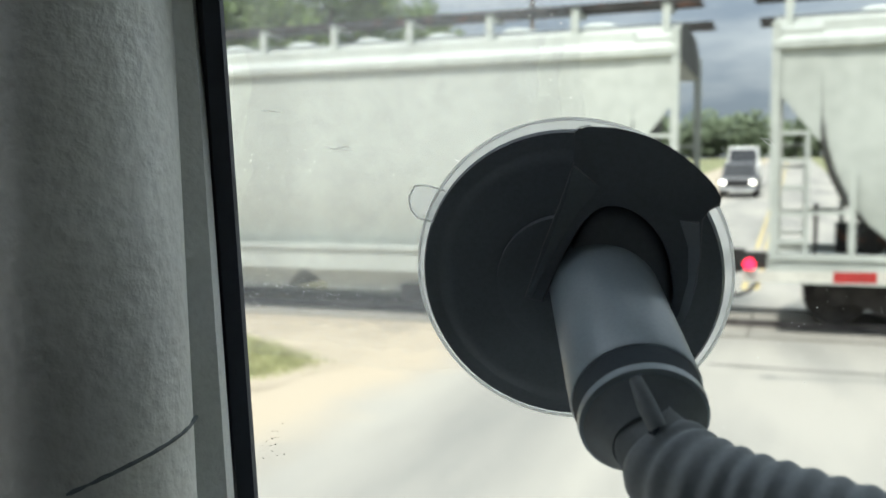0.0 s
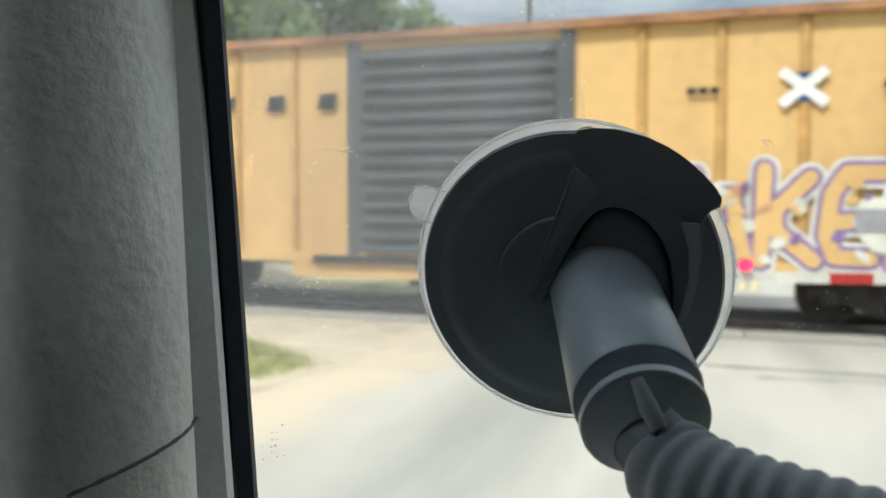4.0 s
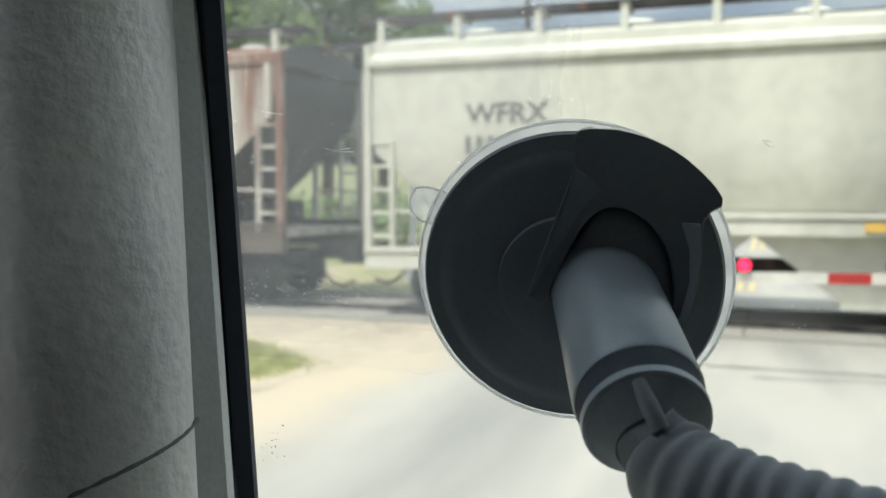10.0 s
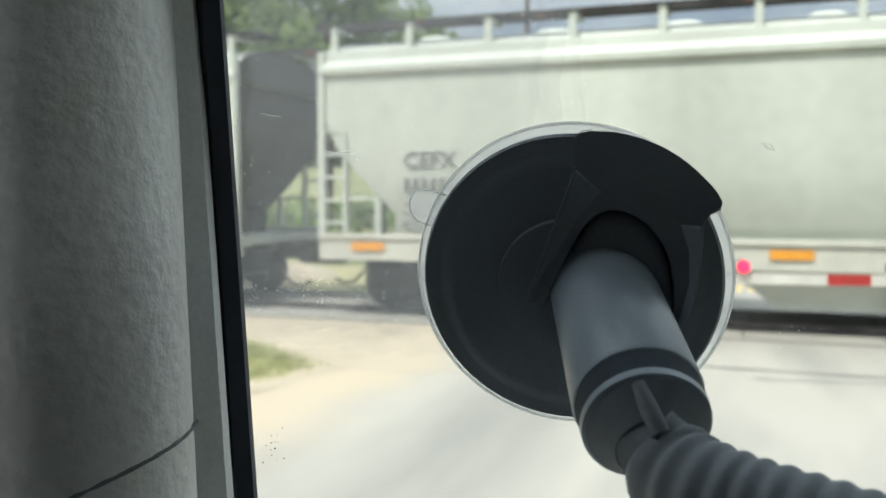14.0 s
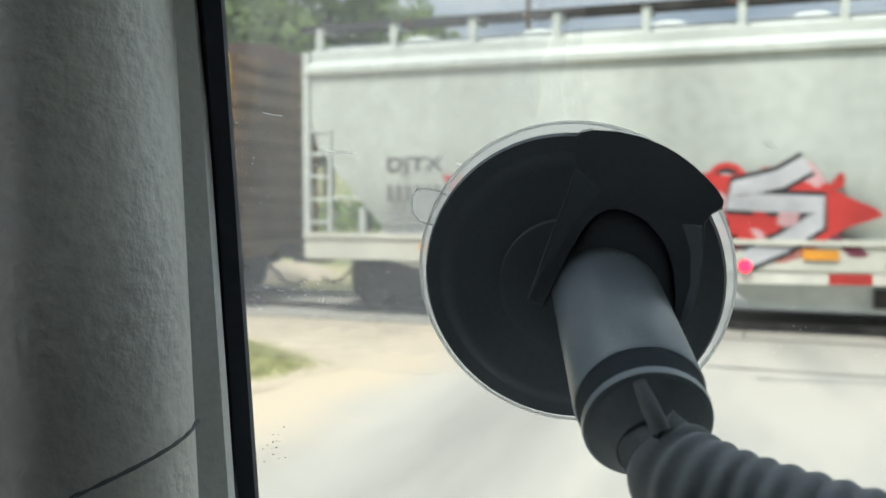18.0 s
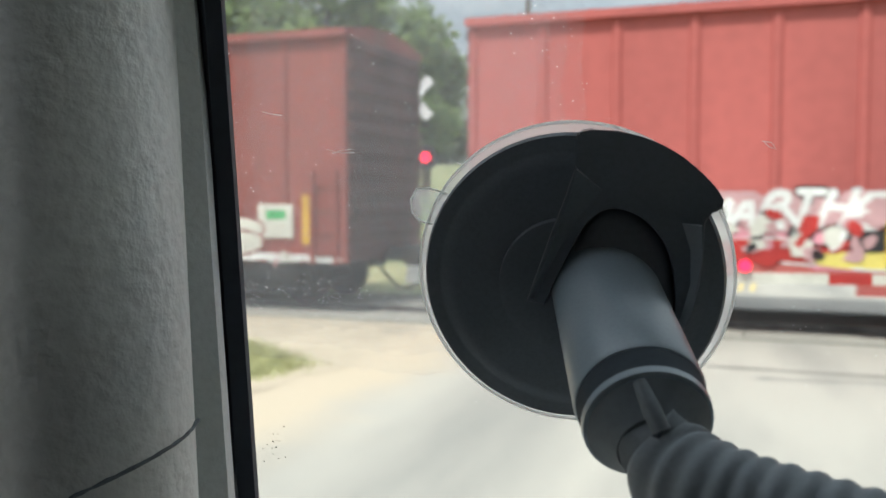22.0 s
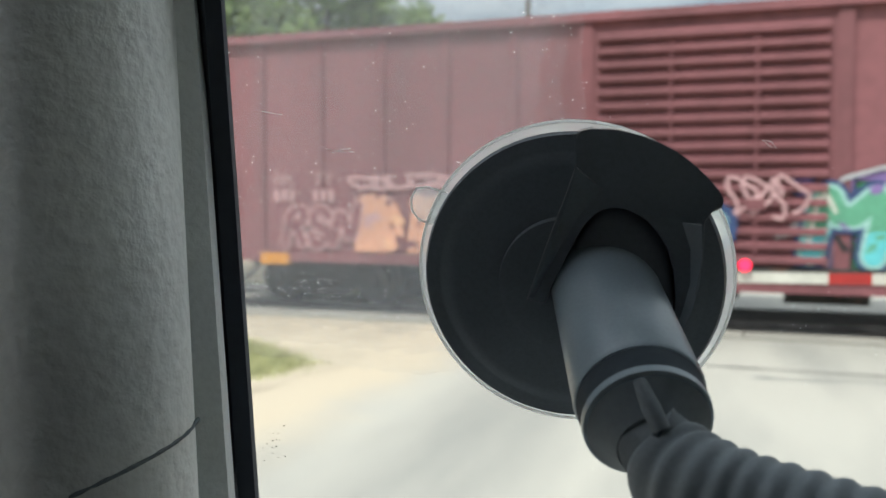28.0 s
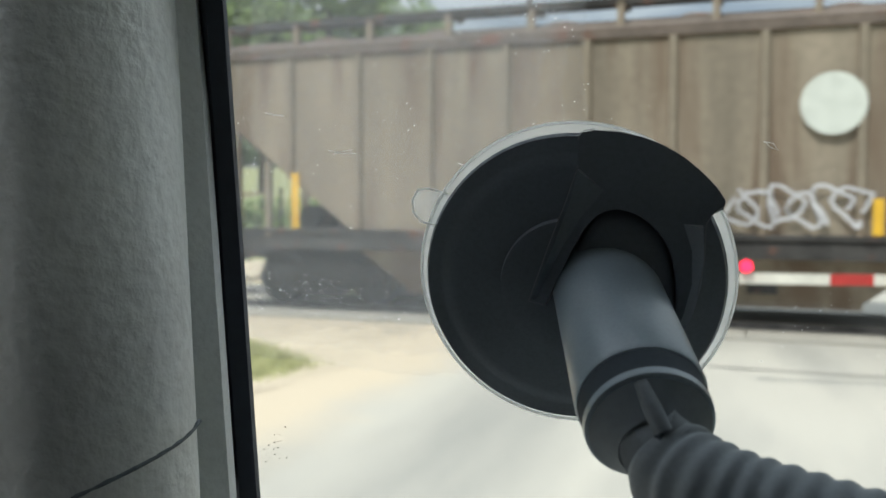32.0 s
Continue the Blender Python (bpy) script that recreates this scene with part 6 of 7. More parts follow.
splatter((u_[0], u_[1], u_[2] - 0.03), 5.4, 6.0, 0.75, 2.0, ["salmon", "peach", "box_south"], 18, 226, 0.2, 1)
for xx in (1.9, 4.6):
    patch((u_[0], u_[1], u_[2] - 0.03), xx, xx - 0.4, 0.78, 0.88, "orange", 2, "orange_mark")
for i in range(4):
    blocks(u_, 9.3, 2.25 - i * 0.28, 6, 0.22, 0.14, 0.06, "cream", layer=36, name="door_lettering")
for xx in (13.2, 11.7, 10.4):
    blocks(u_, xx, 3.38, 1, 0.75, 0.52, 0.1, "wornwhite", name="white_letter_block")
    blocks(u_, xx - 0.12, 3.52, 1, 0.32, 0.28, 0.1, "box_south", layer=2, name="letter_gap")
blocks(u_, 12.4, 2.8, 8, 0.2, 0.12, 0.12, "wornwhite", name="small_lettering")
blocks(u_, 11.5, 2.3, 4, 0.26, 0.24, 0.14, "wornwhite", name="number_block")
cloud(u_, 9.7, 15.2, 0.7, 1.0, "teal", 126, 0, 12)
wild(u_, 9.6, 13.0, 0.75, 1.85, ["cream", "tealp", "silverp"], ["grey", "teal"], "white", 41, 4, ground=["tealp", "silverp", "sky"], low="sky", rough=0.25)
patch((u_[0], u_[1], u_[2] - 0.03), 13.5, 13.0, 0.72, 0.9, "orange", 2, "orange_mark")
patch(u_, 10.3, 9.75, 0.82, 0.92, "orange", 6, "orange_mark")

v_ = couple(343.0, 359.4, boxcar, "orange boxcar with a near-black ribbed door and teal graffiti", "yel_old", "roof_rust", "rib_ochre", "door_dark", 16, 5, 4.38)
emblem_x(v_, 2.72, 2.95, 0.72, "rib_ochre", None)
words(v_, 6.0, 3.85, "The nationwide boxcar pool", 0.24, "brownp", width=5.4, offset=0.012, shear=0.3)
wild(v_, 3.4, 6.4, 0.75, 2.1, ["fadedblack", "black", "grey"], "white", "silverp", 42, 3, ground=["lime", "tealp", "black"], rough=0.08)
patch(v_, 5.9, 5.5, 1.12, 1.24, "yellow", 6, "yellow_mark")
for k in range(3):
    blocks(v_, 1.5, 2.85 - 0.16 * k, 2, 0.14, 0.08, 0.06, "brownp", name="small_lettering")
    blocks(v_, 0.85, 1.35 - 0.12 * k, 3, 0.14, 0.06, 0.05, "cream", name="small_lettering")
wild(v_, 9.7, 13.3, 0.8, 2.1, ["teal", "tealp", "tealp"], ["greend", "navy"], "cream", 43, 4, ground=["tealp", "teal", "yel_old"], rough=0.3)
for xx in (14.87, 14.05):
    patch(v_, xx, xx - 0.72, 1.1, 2.2, "tealp", 2, "teal_letter")
    patch(v_, xx - 0.06, xx - 0.66, 1.15, 2.15, "greend", 3, "dark_letter_ground")
    splatter((v_[0], v_[1], v_[2] - 0.012), xx - 0.64, xx - 0.08, 1.2, 2.1, ["silverp", "tealp", "grey", "navy"], 14, int(xx * 10), 0.13, 2)
for zz, w in ((3.3, 1.5), (2.6, 0.5)):
    o = patch(v_, 8.34, 8.34 - w, zz, zz + 0.09, "silverp", 1, "door_plate")
    o.location.y = -0.11

couple(360.8, 377.0, boxcar, "maroon boxcar with ribbed sides", "box_brown", "box_brown", "box_brown", "box_brown", 15, 5, 4.5, rib_depth=0.04)

w_ = couple(378.44, 394.8, boxcar, "dark maroon boxcar with a ribbed door and green letter graffiti", "box_maroon", "box_maroon", "box_maroon", "box_maroon", 17, 5, 4.5, rib_depth=0.04)
on_door = (w_[0], w_[1], w_[2] - 0.12)
lifted = (w_[0], w_[1], w_[2] - 0.035)
# purple and black ground that rises from a tip and falls off towards the car's front
shape(w_, [(7.1, 1.38), (6.75, 1.65), (6.35, 2.12), (5.9, 2.28), (5.2, 2.2), (4.4, 2.32), (3.7, 2.25), (3.0, 2.4), (2.2, 2.3), (1.7, 1.95), (0.95, 1.75), (0.8, 1.2), (1.3, 0.92), (4.0, 0.9), (6.6, 0.92), (6.75, 1.3)], "violet", 0, "graffiti_ground", 1)
wild(w_, 2.0, 6.9, 0.92, 2.25, ["violet", "navy", "greend"], ["navy", "black"], ["mauve", "navy"], 44, 7, rough=0.25)
wild(w_, 0.8, 2.2, 0.95, 1.9, ["violet", "grey", "navy"], ["tealp", "silverp"], "mauve", 52, 3, rough=0.3)
sprayed(lifted, 6.75, 1.02, "MSOUA", 1.02, 4.7, "mint", "tealp", 0.25, rim=0.05, halo="navy", low="tealq", shine="cream", lean=0.1, seed=23)
splatter((w_[0], w_[1], w_[2] - 0.05), 1.9, 6.4, 1.0, 2.1, ["white", "tealp", "violet", "maroonp", "mint"], 46, 231, 0.12, 0)
for i in range(3):
    bm = bm_new()
    ribbon(bm, [(w_[1] / 2 - KX * a, b + 0.012 * i) for a, b in ((7.15 - i * 0.1, 1.36), (6.75, 1.66), (6.35, 2.14), (5.9, 2.28), (5.2, 2.22), (4.4, 2.33), (3.0, 2.40), (2.2, 2.31), (1.5, 1.9), (0.95, 1.62 - 0.1 * i))], 0.05 - 0.012 * i, w_[2] - 0.03 - 0.003 * i)
    part("graffiti_swoosh", bm, M["silverp"], w_[0])
shape(lifted, [(2.5, 1.65), (2.3, 1.65), (2.3, 1.85), (2.5, 1.85)], "lime", 3, "green_mark", 0)
# round piece on the door with a light word across it
oval(on_door, 8.34, 1.5, 0.74, 0.48, "navy", 2, "graffiti_roundel", 0.05, 8)
oval(on_door, 8.34, 1.5, 0.62, 0.36, "tealp", 3, "graffiti_roundel", 0.05, 9)
oval(on_door, 8.34, 1.5, 0.56, 0.30, "navy", 4, "graffiti_roundel", 0.05, 10)
wild((w_[0], w_[1], w_[2] - 0.14), 7.85, 8.85, 1.34, 1.66, ["cream", "tealp"], ["navy", "greend"], "white", 45, 4, rough=0.2)
scribble(on_door, 8.5, 9.2, 1.9, 2.35, "greend", 144, 3, 0.05)
scribble(on_door, 6.9, 7.7, 1.6, 2.2, "pinkp", 143, 4, 0.05)
scribble(w_, 9.6, 10.6, 1.1, 2.15, "pinkp", 146, 4, 0.06)
shape(w_, [(10.3, 2.72), (9.95, 2.72), (9.95, 2.88), (10.3, 2.88)], "cream", 0, "white_panel", 0)
# salmon letters with pink crowns, then thin white ones
for xx, wd, top in ((12.85, 0.42, 1.95), (11.95, 0.46, 1.98), (11.1, 0.6, 1.9)):
    shape(w_, [(xx + wd, 1.05), (xx - wd, 1.05), (xx - wd * 0.9, top - 0.25), (xx - wd * 0.3, top), (xx + wd * 0.2, top - 0.1), (xx + wd * 0.7, top)], "salmon", 1, soft=1)
    scribble(w_, xx - wd, xx + wd, top + 0.05, top + 0.28, "pinkp", int(xx * 10), 3, 0.05)
    splatter(w_, xx - wd, xx + wd, 1.1, top, ["peach", "pinkp", "box_maroon", "salmon"], 14, int(xx * 20), 0.13, 3)
shape(lifted, [(11.49, 1.23), (10.75, 1.23), (10.75, 1.6), (11.49, 1.6)], "grey", 1, "overpainted_square", 0)
sprayed(w_, 14.5, 1.08, "RSN", 0.68, 1.3, "box_maroon", "pinkp", 0.14, rim=0.03, lean=0.15, seed=24)
words(w_, 14.67, 2.1, "BK", 0.2, "pinkp", width=0.36)
words(w_, 13.97, 2.1, "TY", 0.2, "pinkp", width=0.36)
blocks(w_, 14.67, 1.84, 3, 0.11, 0.18, 0.03, "pinkp", name="number_block")
blocks(w_, 13.97, 1.84, 3, 0.11, 0.18, 0.03, "pinkp", name="number_block")
patch(lifted, 14.9, 14.4, 0.82, 1.0, "orange", 3, "orange_mark")
patch(lifted, 1.45, 0.95, 0.9, 1.0, "orange", 3, "orange_mark")

x_ = couple(396.67, 412.82, boxcar, "dark maroon boxcar with large teal graffiti along its side", "box_maroon", "box_maroon", "box_maroon", "box_maroon", 17, 5, 4.58, rib_depth=0.04)
wild(x_, 1.3, 7.0, 0.75, 2.2, ["silverp", "sky", "tealp", "silverp"], ["sand", "grey"], ["cream", "brownp"], 48, 6, ground=["tealq", "tealp", "sky"], low="tealq", rough=0.22)
oval((x_[0], x_[1], x_[2] - 0.03), 2.28, 1.86, 0.36, 0.42, "salmon", 0, "graffiti_blot", 0.06, 11)
shape((x_[0], x_[1], x_[2] - 0.03), [(2.2, 1.0), (1.05, 1.0), (1.1, 1.3), (1.7, 1.75), (2.2, 1.6)], "salmon", 1, "graffiti_blot", 1)
shape((x_[0], x_[1], x_[2] - 0.03), [(3.3, 2.15), (3.05, 2.3), (2.75, 2.1), (2.7, 1.4), (2.95, 1.2), (3.3, 1.35), (3.1, 1.6)], "silverp", 2)
shape((x_[0], x_[1], x_[2] - 0.03), [(2.75, 1.3), (2.45, 1.4), (1.9, 1.15), (2.4, 0.95), (2.85, 1.0)], "tealq", 3, soft=1)
patch(x_, 1.3, 0.8, 0.95, 1.15, "yellow", 3, "yellow_mark")
patch(x_, 1.59, 1.36, 1.78, 1.95, "lime", 16, "green_mark")
patch(x_, 1.4, 1.01, 1.4, 1.67, "cream", 16, "white_placard")
blocks((x_[0], x_[1], x_[2] - 0.055), 1.37, 1.46, 2, 0.13, 0.15, 0.05, "black", name="placard_bar")
wild(x_, 9.5, 13.2, 0.75, 2.1, ["cream", "sky", "yellowp", "silverp"], ["grey", "violet", "brownp"], "white", 49, 4, ground=["tealp", "silverp", "sand"], rough=0.25)
wild(x_, 13.0, 15.3, 0.75, 1.55, ["cream", "violet", "sky"], ["grey", "navy"], "white", 50, 3, ground=["cream", "silverp"], rough=0.35)
cloud(x_, 14.95, 15.4, 1.3, 2.25, "tealp", 158, 2, 4)
patch((x_[0], x_[1], x_[2] - 0.03), 15.0, 14.55, 0.78, 0.95, "orange", 2, "orange_mark")
patch(x_, 10.6, 9.9, 0.92, 1.02, "orange", 6, "orange_mark")
on_door = (x_[0], x_[1], x_[2] - 0.12)
wild(on_door, 7.4, 9.3, 1.2, 1.95, ["cream", "silverp", "cream"], ["violet", "brownp"], "white", 51, 3, rough=0.3)
cloud(on_door, 6.9, 7.6, 0.8, 1.4, "teal", 155, 0, 4)
cloud(on_door, 8.6, 9.8, 2.65, 2.75, "pinkp", 157, 0, 3)
marks(x_, 14.52, 13.85, 2.15, "cream", 1)

BROWN_H = "grimy brown-grey hopper car with upright ribs and a white round spot"
for nm, f, r, xs in (("y", 414.68, 431.98, (8.0,)), ("z", 433.76, 451.1, (7.82,))):
    car = couple(f, r, hopper, BROWN_H, "hop_brown", round_side=False, ribs=15, cut=2.4, cut_z=3.25, eave=4.28, sill=1.28, sill_h=0.3, sill_mat="under", roof_mat="sill_rust")
    ob, L, y = car
    for xc in xs:
        bm = bm_new()
        poly(bm, [(L / 2 - xc + 0.41 * math.cos(q), y - 0.004, 3.14 + 0.41 * math.sin(q)) for q in (2 * math.pi * k / 28 for k in range(28))])
        part("round_spot", bm, M["hop_white"], ob)
    for xx, top in ((1.4, 2.4), (5.05, 1.88), (7.18, 1.9), (11.0, 1.9), (15.54, 2.3)):
        patch(car, xx, xx - 0.13, 1.42, top, "yellow", 1, "yellow_mark")
    scribble(car, 7.25, 8.95, 1.5, 2.1, "silverp", 160 + ord(nm), 6, 0.05)
    if nm == "y":
        words(car, 13.82, 2.6, "CG", 0.26, "fadedbrown", width=0.52, offset=0.012)
        words(car, 12.76, 2.6, "AX", 0.26, "fadedbrown", width=0.52, offset=0.012)
        blocks(car, 13.75, 2.13, 2, 0.2, 0.26, 0.06, "fadedbrown", name="number_block")
        blocks(car, 12.7, 2.13, 2, 0.2, 0.26, 0.06, "fadedbrown", name="number_block")
        cloud(car, 8.8, 10.4, 1.45, 2.0, "cream", 161, n=6)
        patch(car, 3.4, 3.0, 1.75, 2.0, "cream", 1, "white_panel")


# ---- crossing gate and signal ----
gate = thing("crossing_gate", "red and white striped crossing gate arm, lowered", "crossing gate", m=pose(2.92, 9.25, 0, 0, 0, -11))
bm = bm_new()
box(bm, 5.5, 5.75, -0.1, 0.15, 0, 2.6)
box(bm, 5.35, 5.9, -0.25, 0.3, 0, 0.12)
part("post", bm, M["galv"], gate)
bm = bm_new()
box(bm, 5.3, 5.7, -0.25, 0.25, 0.85, 1.4)
part("motor_box", bm, M["galv"], gate)
x = 0.0
stripes = [("cream", 0.86), ("red", 0.40)] * 4 + [("cream", 0.3)]
for mat, w in stripes:
    bm = bm_new()
    box(bm, x, x + w, -0.012, 0.012, 1.065, 1.17)
    part("stripe", bm, M[mat], gate)
    x += w
for xx in (0.07, 1.46, 3.0):
    bm = bm_new()
    box(bm, xx - 0.02, xx + 0.02, -0.02, 0.02, 1.175, 1.19)
    disc(bm, xx, -0.045, 0.045, 1.24, 0.065, 14)
    lamp = part("lamp_housing", bm, M["black"], gate)
    bm = bm_new()
    disc(bm, xx, -0.065, -0.046, 1.24, 0.06, 14)
    part("red_lens", bm, M["lamp_red"], lamp)

sx_, sy_ = -0.66, 20.9
sz_ = land(sx_, sy_)
signal = thing("crossing_signal", "crossing signal mast with a white crossbuck and red lamps", "crossing signal", m=pose(sx_, sy_, sz_, 0, 0, -ROAD_TURN))
bm = bm_new()
tube(bm, [(0, 0, 0), (0, 0, 4.7)], 0.065, 12)
part("mast", bm, M["galv"], signal)
bm = bm_new()
tube(bm, [(0, 0, 0), (0, 0, 0.6)], 0.14, 12, [0.2, 0.12])
part("base", bm, M["galv"], signal)
for sg in (-1, 1):
    bm = bm_new()
    box(bm, -0.6, 0.6, -0.09, -0.075 if sg > 0 else -0.07, -0.115, 0.115)
    ob = part("crossbuck_board", bm, M["white"], signal)
    ob.location, ob.rotation_euler = (0, -0.02 * sg, 4.1), (0, radians(45) * sg, 0)
bm = bm_new()
box(bm, -0.4, 0.4, -0.05, 0.05, 2.76, 2.85)
part("lamp_arm", bm, M["galv"], signal)
for xx in (-0.33, 0.33):
    bm = bm_new()
    disc(bm, xx, -0.12, -0.10, 2.80, 0.29, 22)
    disc(bm, xx, -0.10, 0.12, 2.80, 0.15, 16)
    t = part("backing_disc", bm, M["black"], signal)
    bm = bm_new()
    disc(bm, xx, -0.15, -0.121, 2.80, 0.115, 20)
    part("red_lens", bm, M["lamp_red" if xx > 0 else "lens_off"], t)

# ---- utility pole, sign, waiting vehicles ----
px_, py_ = 4.92, 54.7
pole = thing("utility_pole", "tall weathered wooden utility pole with a crossarm", "utility pole", m=pose(px_, py_, land(px_, py_) - 0.05))
bm = bm_new()
tube(bm, [(0, 0, 0), (0, 0, 17)], 0.15, 12, [0.17, 0.12])
part("pole", bm, M["bark"], pole)
bm = bm_new()
box(bm, -1.2, 1.2, -0.06, 0.06, 16.1, 16.25)
part("crossarm", bm, M["bark"], pole)

gx, gy = 25.6, 54.7
sign = thing("warning_sign", "yellow diamond warning sign on a steel post", "road sign", m=pose(gx, gy, land(gx, gy), 0, 0, -ROAD_TURN))
bm = bm_new()
box(bm, -0.03, 0.03, -0.03, 0.03, -0.02, 2.9)
part("post", bm, M["galv"], sign)
bm = bm_new()
poly(bm, [(0.78 * math.sin(q), -0.05, 2.75 + 0.78 * math.cos(q)) for q in (0, math.pi / 2, math.pi, 1.5 * math.pi)])
part("sign_board", bm, M["yellow"], sign)


def vehicle(name, label, category, m, paint, L, W, H, bed, lit):
    v = thing(name, label, category, m=m)
    h0 = H * 0.56
    prof = [(-L / 2, 0.38), (-L / 2 - 0.02, 0.85), (-L / 2 + 0.15, h0), (L / 2 - 0.05, h0), (L / 2, 0.9), (L / 2, 0.38)]
    bm = bm_new()
    loft(bm, [[(s * W / 2, y, z) for y, z in prof] for s in (-1, -0.9, 0.9, 1)])
    part("body", bm, M[paint], v)
    y0, y1 = -L / 2 + L * 0.26, (0.5 if bed else L / 2 - 0.15)
    bm = bm_new()
    loft(bm, [[(-w, a, z), (w, a, z), (w, b, z), (-w, b, z)] for a, b, w, z in ((y0, y1, W * 0.48, h0), (y0 + 0.65, y1 - 0.25, W * 0.42, H - 0.06), (y0 + 0.75, y1 - 0.35, W * 0.40, H))])
    part("cabin", bm, M[paint], v)
    bm = bm_new()
    ym = y0 + 0.03
    poly(bm, [(-W * 0.43, ym, h0 + 0.06), (W * 0.43, ym, h0 + 0.06), (W * 0.385, y0 + 0.54, H - 0.12), (-W * 0.385, y0 + 0.54, H - 0.12)])
    part("windshield", bm, M["carglass"], v)
    bm = bm_new()
    box(bm, -W * 0.28, W * 0.28, -L / 2 - 0.05, -L / 2 + 0.02, 0.62, 0.98)
    part("grille", bm, M["black"], v)
    bm = bm_new()
    box(bm, -W * 0.48, W * 0.48, -L / 2 - 0.12, -L / 2 + 0.02, 0.40, 0.60)
    part("bumper", bm, M["galv"], v)
    for s in (-1, 1):
        bm = bm_new()
        box(bm, s * W * 0.39 - 0.16, s * W * 0.39 + 0.16, -L / 2 - 0.06, -L / 2 + 0.03, 0.74, 0.95)
        part("headlight", bm, M["head" if lit else "white"], v)
        for y in (-L * 0.31, L * 0.31):
            bm = bm_new()
            loft(bm, [[(s * xx, y + 0.38 * math.cos(q), 0.38 + 0.38 * math.sin(q)) for q in (2 * math.pi * k / 18 for k in range(18))] for xx in (W / 2 - 0.24, W / 2 + 0.02)])
            part("wheel", bm, M["tyre"], v)
    return v


def parked(d, side):
    x, y, z = on_road(d, side)
    return pose(x, y, z, 2.9, 0, -ROAD_TURN)


vehicle("pickup_truck", "dark grey pickup truck waiting with its headlights on", "pickup truck", parked(56.0, -2.0), "carpaint", 5.4, 2.0, 1.9, True, True)
vehicle("van", "white van waiting behind a pickup truck", "van", parked(66.0, -2.3), "white", 5.6, 2.1, 2.7, False, False)


# ---- trees and grass ----
def leaf_cloud(bm, cx, cy, cz, rx, rz, n, size, rnd):
    for _ in range(n):
        u, q, k = rnd.uniform(-1, 1), rnd.uniform(0, 6.283), rnd.random() ** 0.4
        r = math.sqrt(1 - u * u) * k
        p = Vector((cx + rx * r * math.cos(q), cy + rx * r * math.sin(q), cz + rz * u * k))
        a = Vector((rnd.uniform(-1, 1), rnd.uniform(-1, 1), rnd.uniform(-0.6, 0.6))).normalized() * size * rnd.uniform(0.6, 1.3)
        b = a.orthogonal().normalized() * size * rnd.uniform(0.4, 0.8)
        bm.append((p - a, p + b, p + a, p - b))


def quads(name, faces, mat, parent=None):
    me = bpy.data.meshes.new(name)
    me.from_pydata([tuple(v) for f in faces for v in f], [], [tuple(range(4 * i, 4 * i + 4)) for i in range(len(faces))])
    me.materials.append(mat)
    ob = new(name, me)
    ob.parent = parent
    return ob


def tree(x, y, height, spread_r, seed):
    rnd = random.Random(seed)
    t = thing("tree", "broad leafy green tree beyond the railway", "tree", "trees beyond the railway", m=pose(x, y, land(x, y) - 0.05))
    bm = bm_new()
    tube(bm, [(0, 0, 0), (0.1, 0.05, height * 0.3), (0.0, 0.1, height * 0.75)], 0.2, 10, [0.26, 0.2, 0.07])
    tips = []
    for i in range(7):
        q, z0 = i * 0.9 + rnd.uniform(-0.3, 0.3), height * rnd.uniform(0.22, 0.5)
        tip = (spread_r * 0.65 * math.cos(q), spread_r * 0.65 * math.sin(q), z0 + height * rnd.uniform(0.15, 0.32))
        tube(bm, [(0.05, 0.05, z0), tuple(0.5 * c for c in tip[:2]) + (z0 + 0.45 * (tip[2] - z0) + 0.3,), tip], 0.05, 6, [0.1, 0.07, 0.025])
        tips.append(tip)
    part("trunk", bm, M["bark"], t)
    faces = []
    for tip in tips + [(0, 0, height * 0.8)]:
        for _ in range(5):
            leaf_cloud(faces, tip[0] + rnd.uniform(-1, 1) * spread_r * 0.3, tip[1] + rnd.uniform(-1, 1) * spread_r * 0.3,
                       min(tip[2] + rnd.uniform(-0.9, 1.2), height - 0.8), spread_r * rnd.uniform(0.22, 0.4), height * rnd.uniform(0.06, 0.11), 90, 0.2, rnd)
    quads("crown", faces, M["leaf"], t)


for i, (x, y, hh, r) in enumerate(((-15.5, 40.1, 12.5, 4.2), (-11.2, 37.7, 11.5, 3.8), (-7.6, 39.5, 12.5, 4), (-4.6, 37.1, 12, 3.6), (-2.6, 40.1, 11, 2.9), (-0.9, 46.2, 10.6, 2.2), (-9, 46.2, 13, 4.5), (-19.5, 43.7, 12, 4.2))):
    tree(x, y, hh, r, 300 + i)
rnd = random.Random(77)
faces = []
for i in range(230):
    x = -110 + i * 1.5 + rnd.uniform(-1, 1)
    y = 209 + rnd.uniform(-8, 8) - 0.12 * x
    zz = land(x, y)
    hh = rnd.uniform(7.0, 11.0)
    leaf_cloud(faces, x, y, zz + hh * 0.5, rnd.uniform(2.5, 4.0), hh * 0.5, 260, 0.8, rnd)
tagged(quads("far_woods", faces, M["farleaf"]), "distant belt of dense green trees", "woods", "", "stuff")
faces = []
for i in range(60):
    x, y = -34 + i * 0.62 + rnd.uniform(-0.5, 0.5), 33 + rnd.uniform(-1.5, 1.5) - 0.05 * i
    leaf_cloud(faces, x, y, land(x, y) + 0.8, 0.9, 0.9, 70, 0.16, rnd)
tagged(quads("undergrowth", faces, M["leaf"]), "low green scrub under the trees", "scrub", "", "stuff")


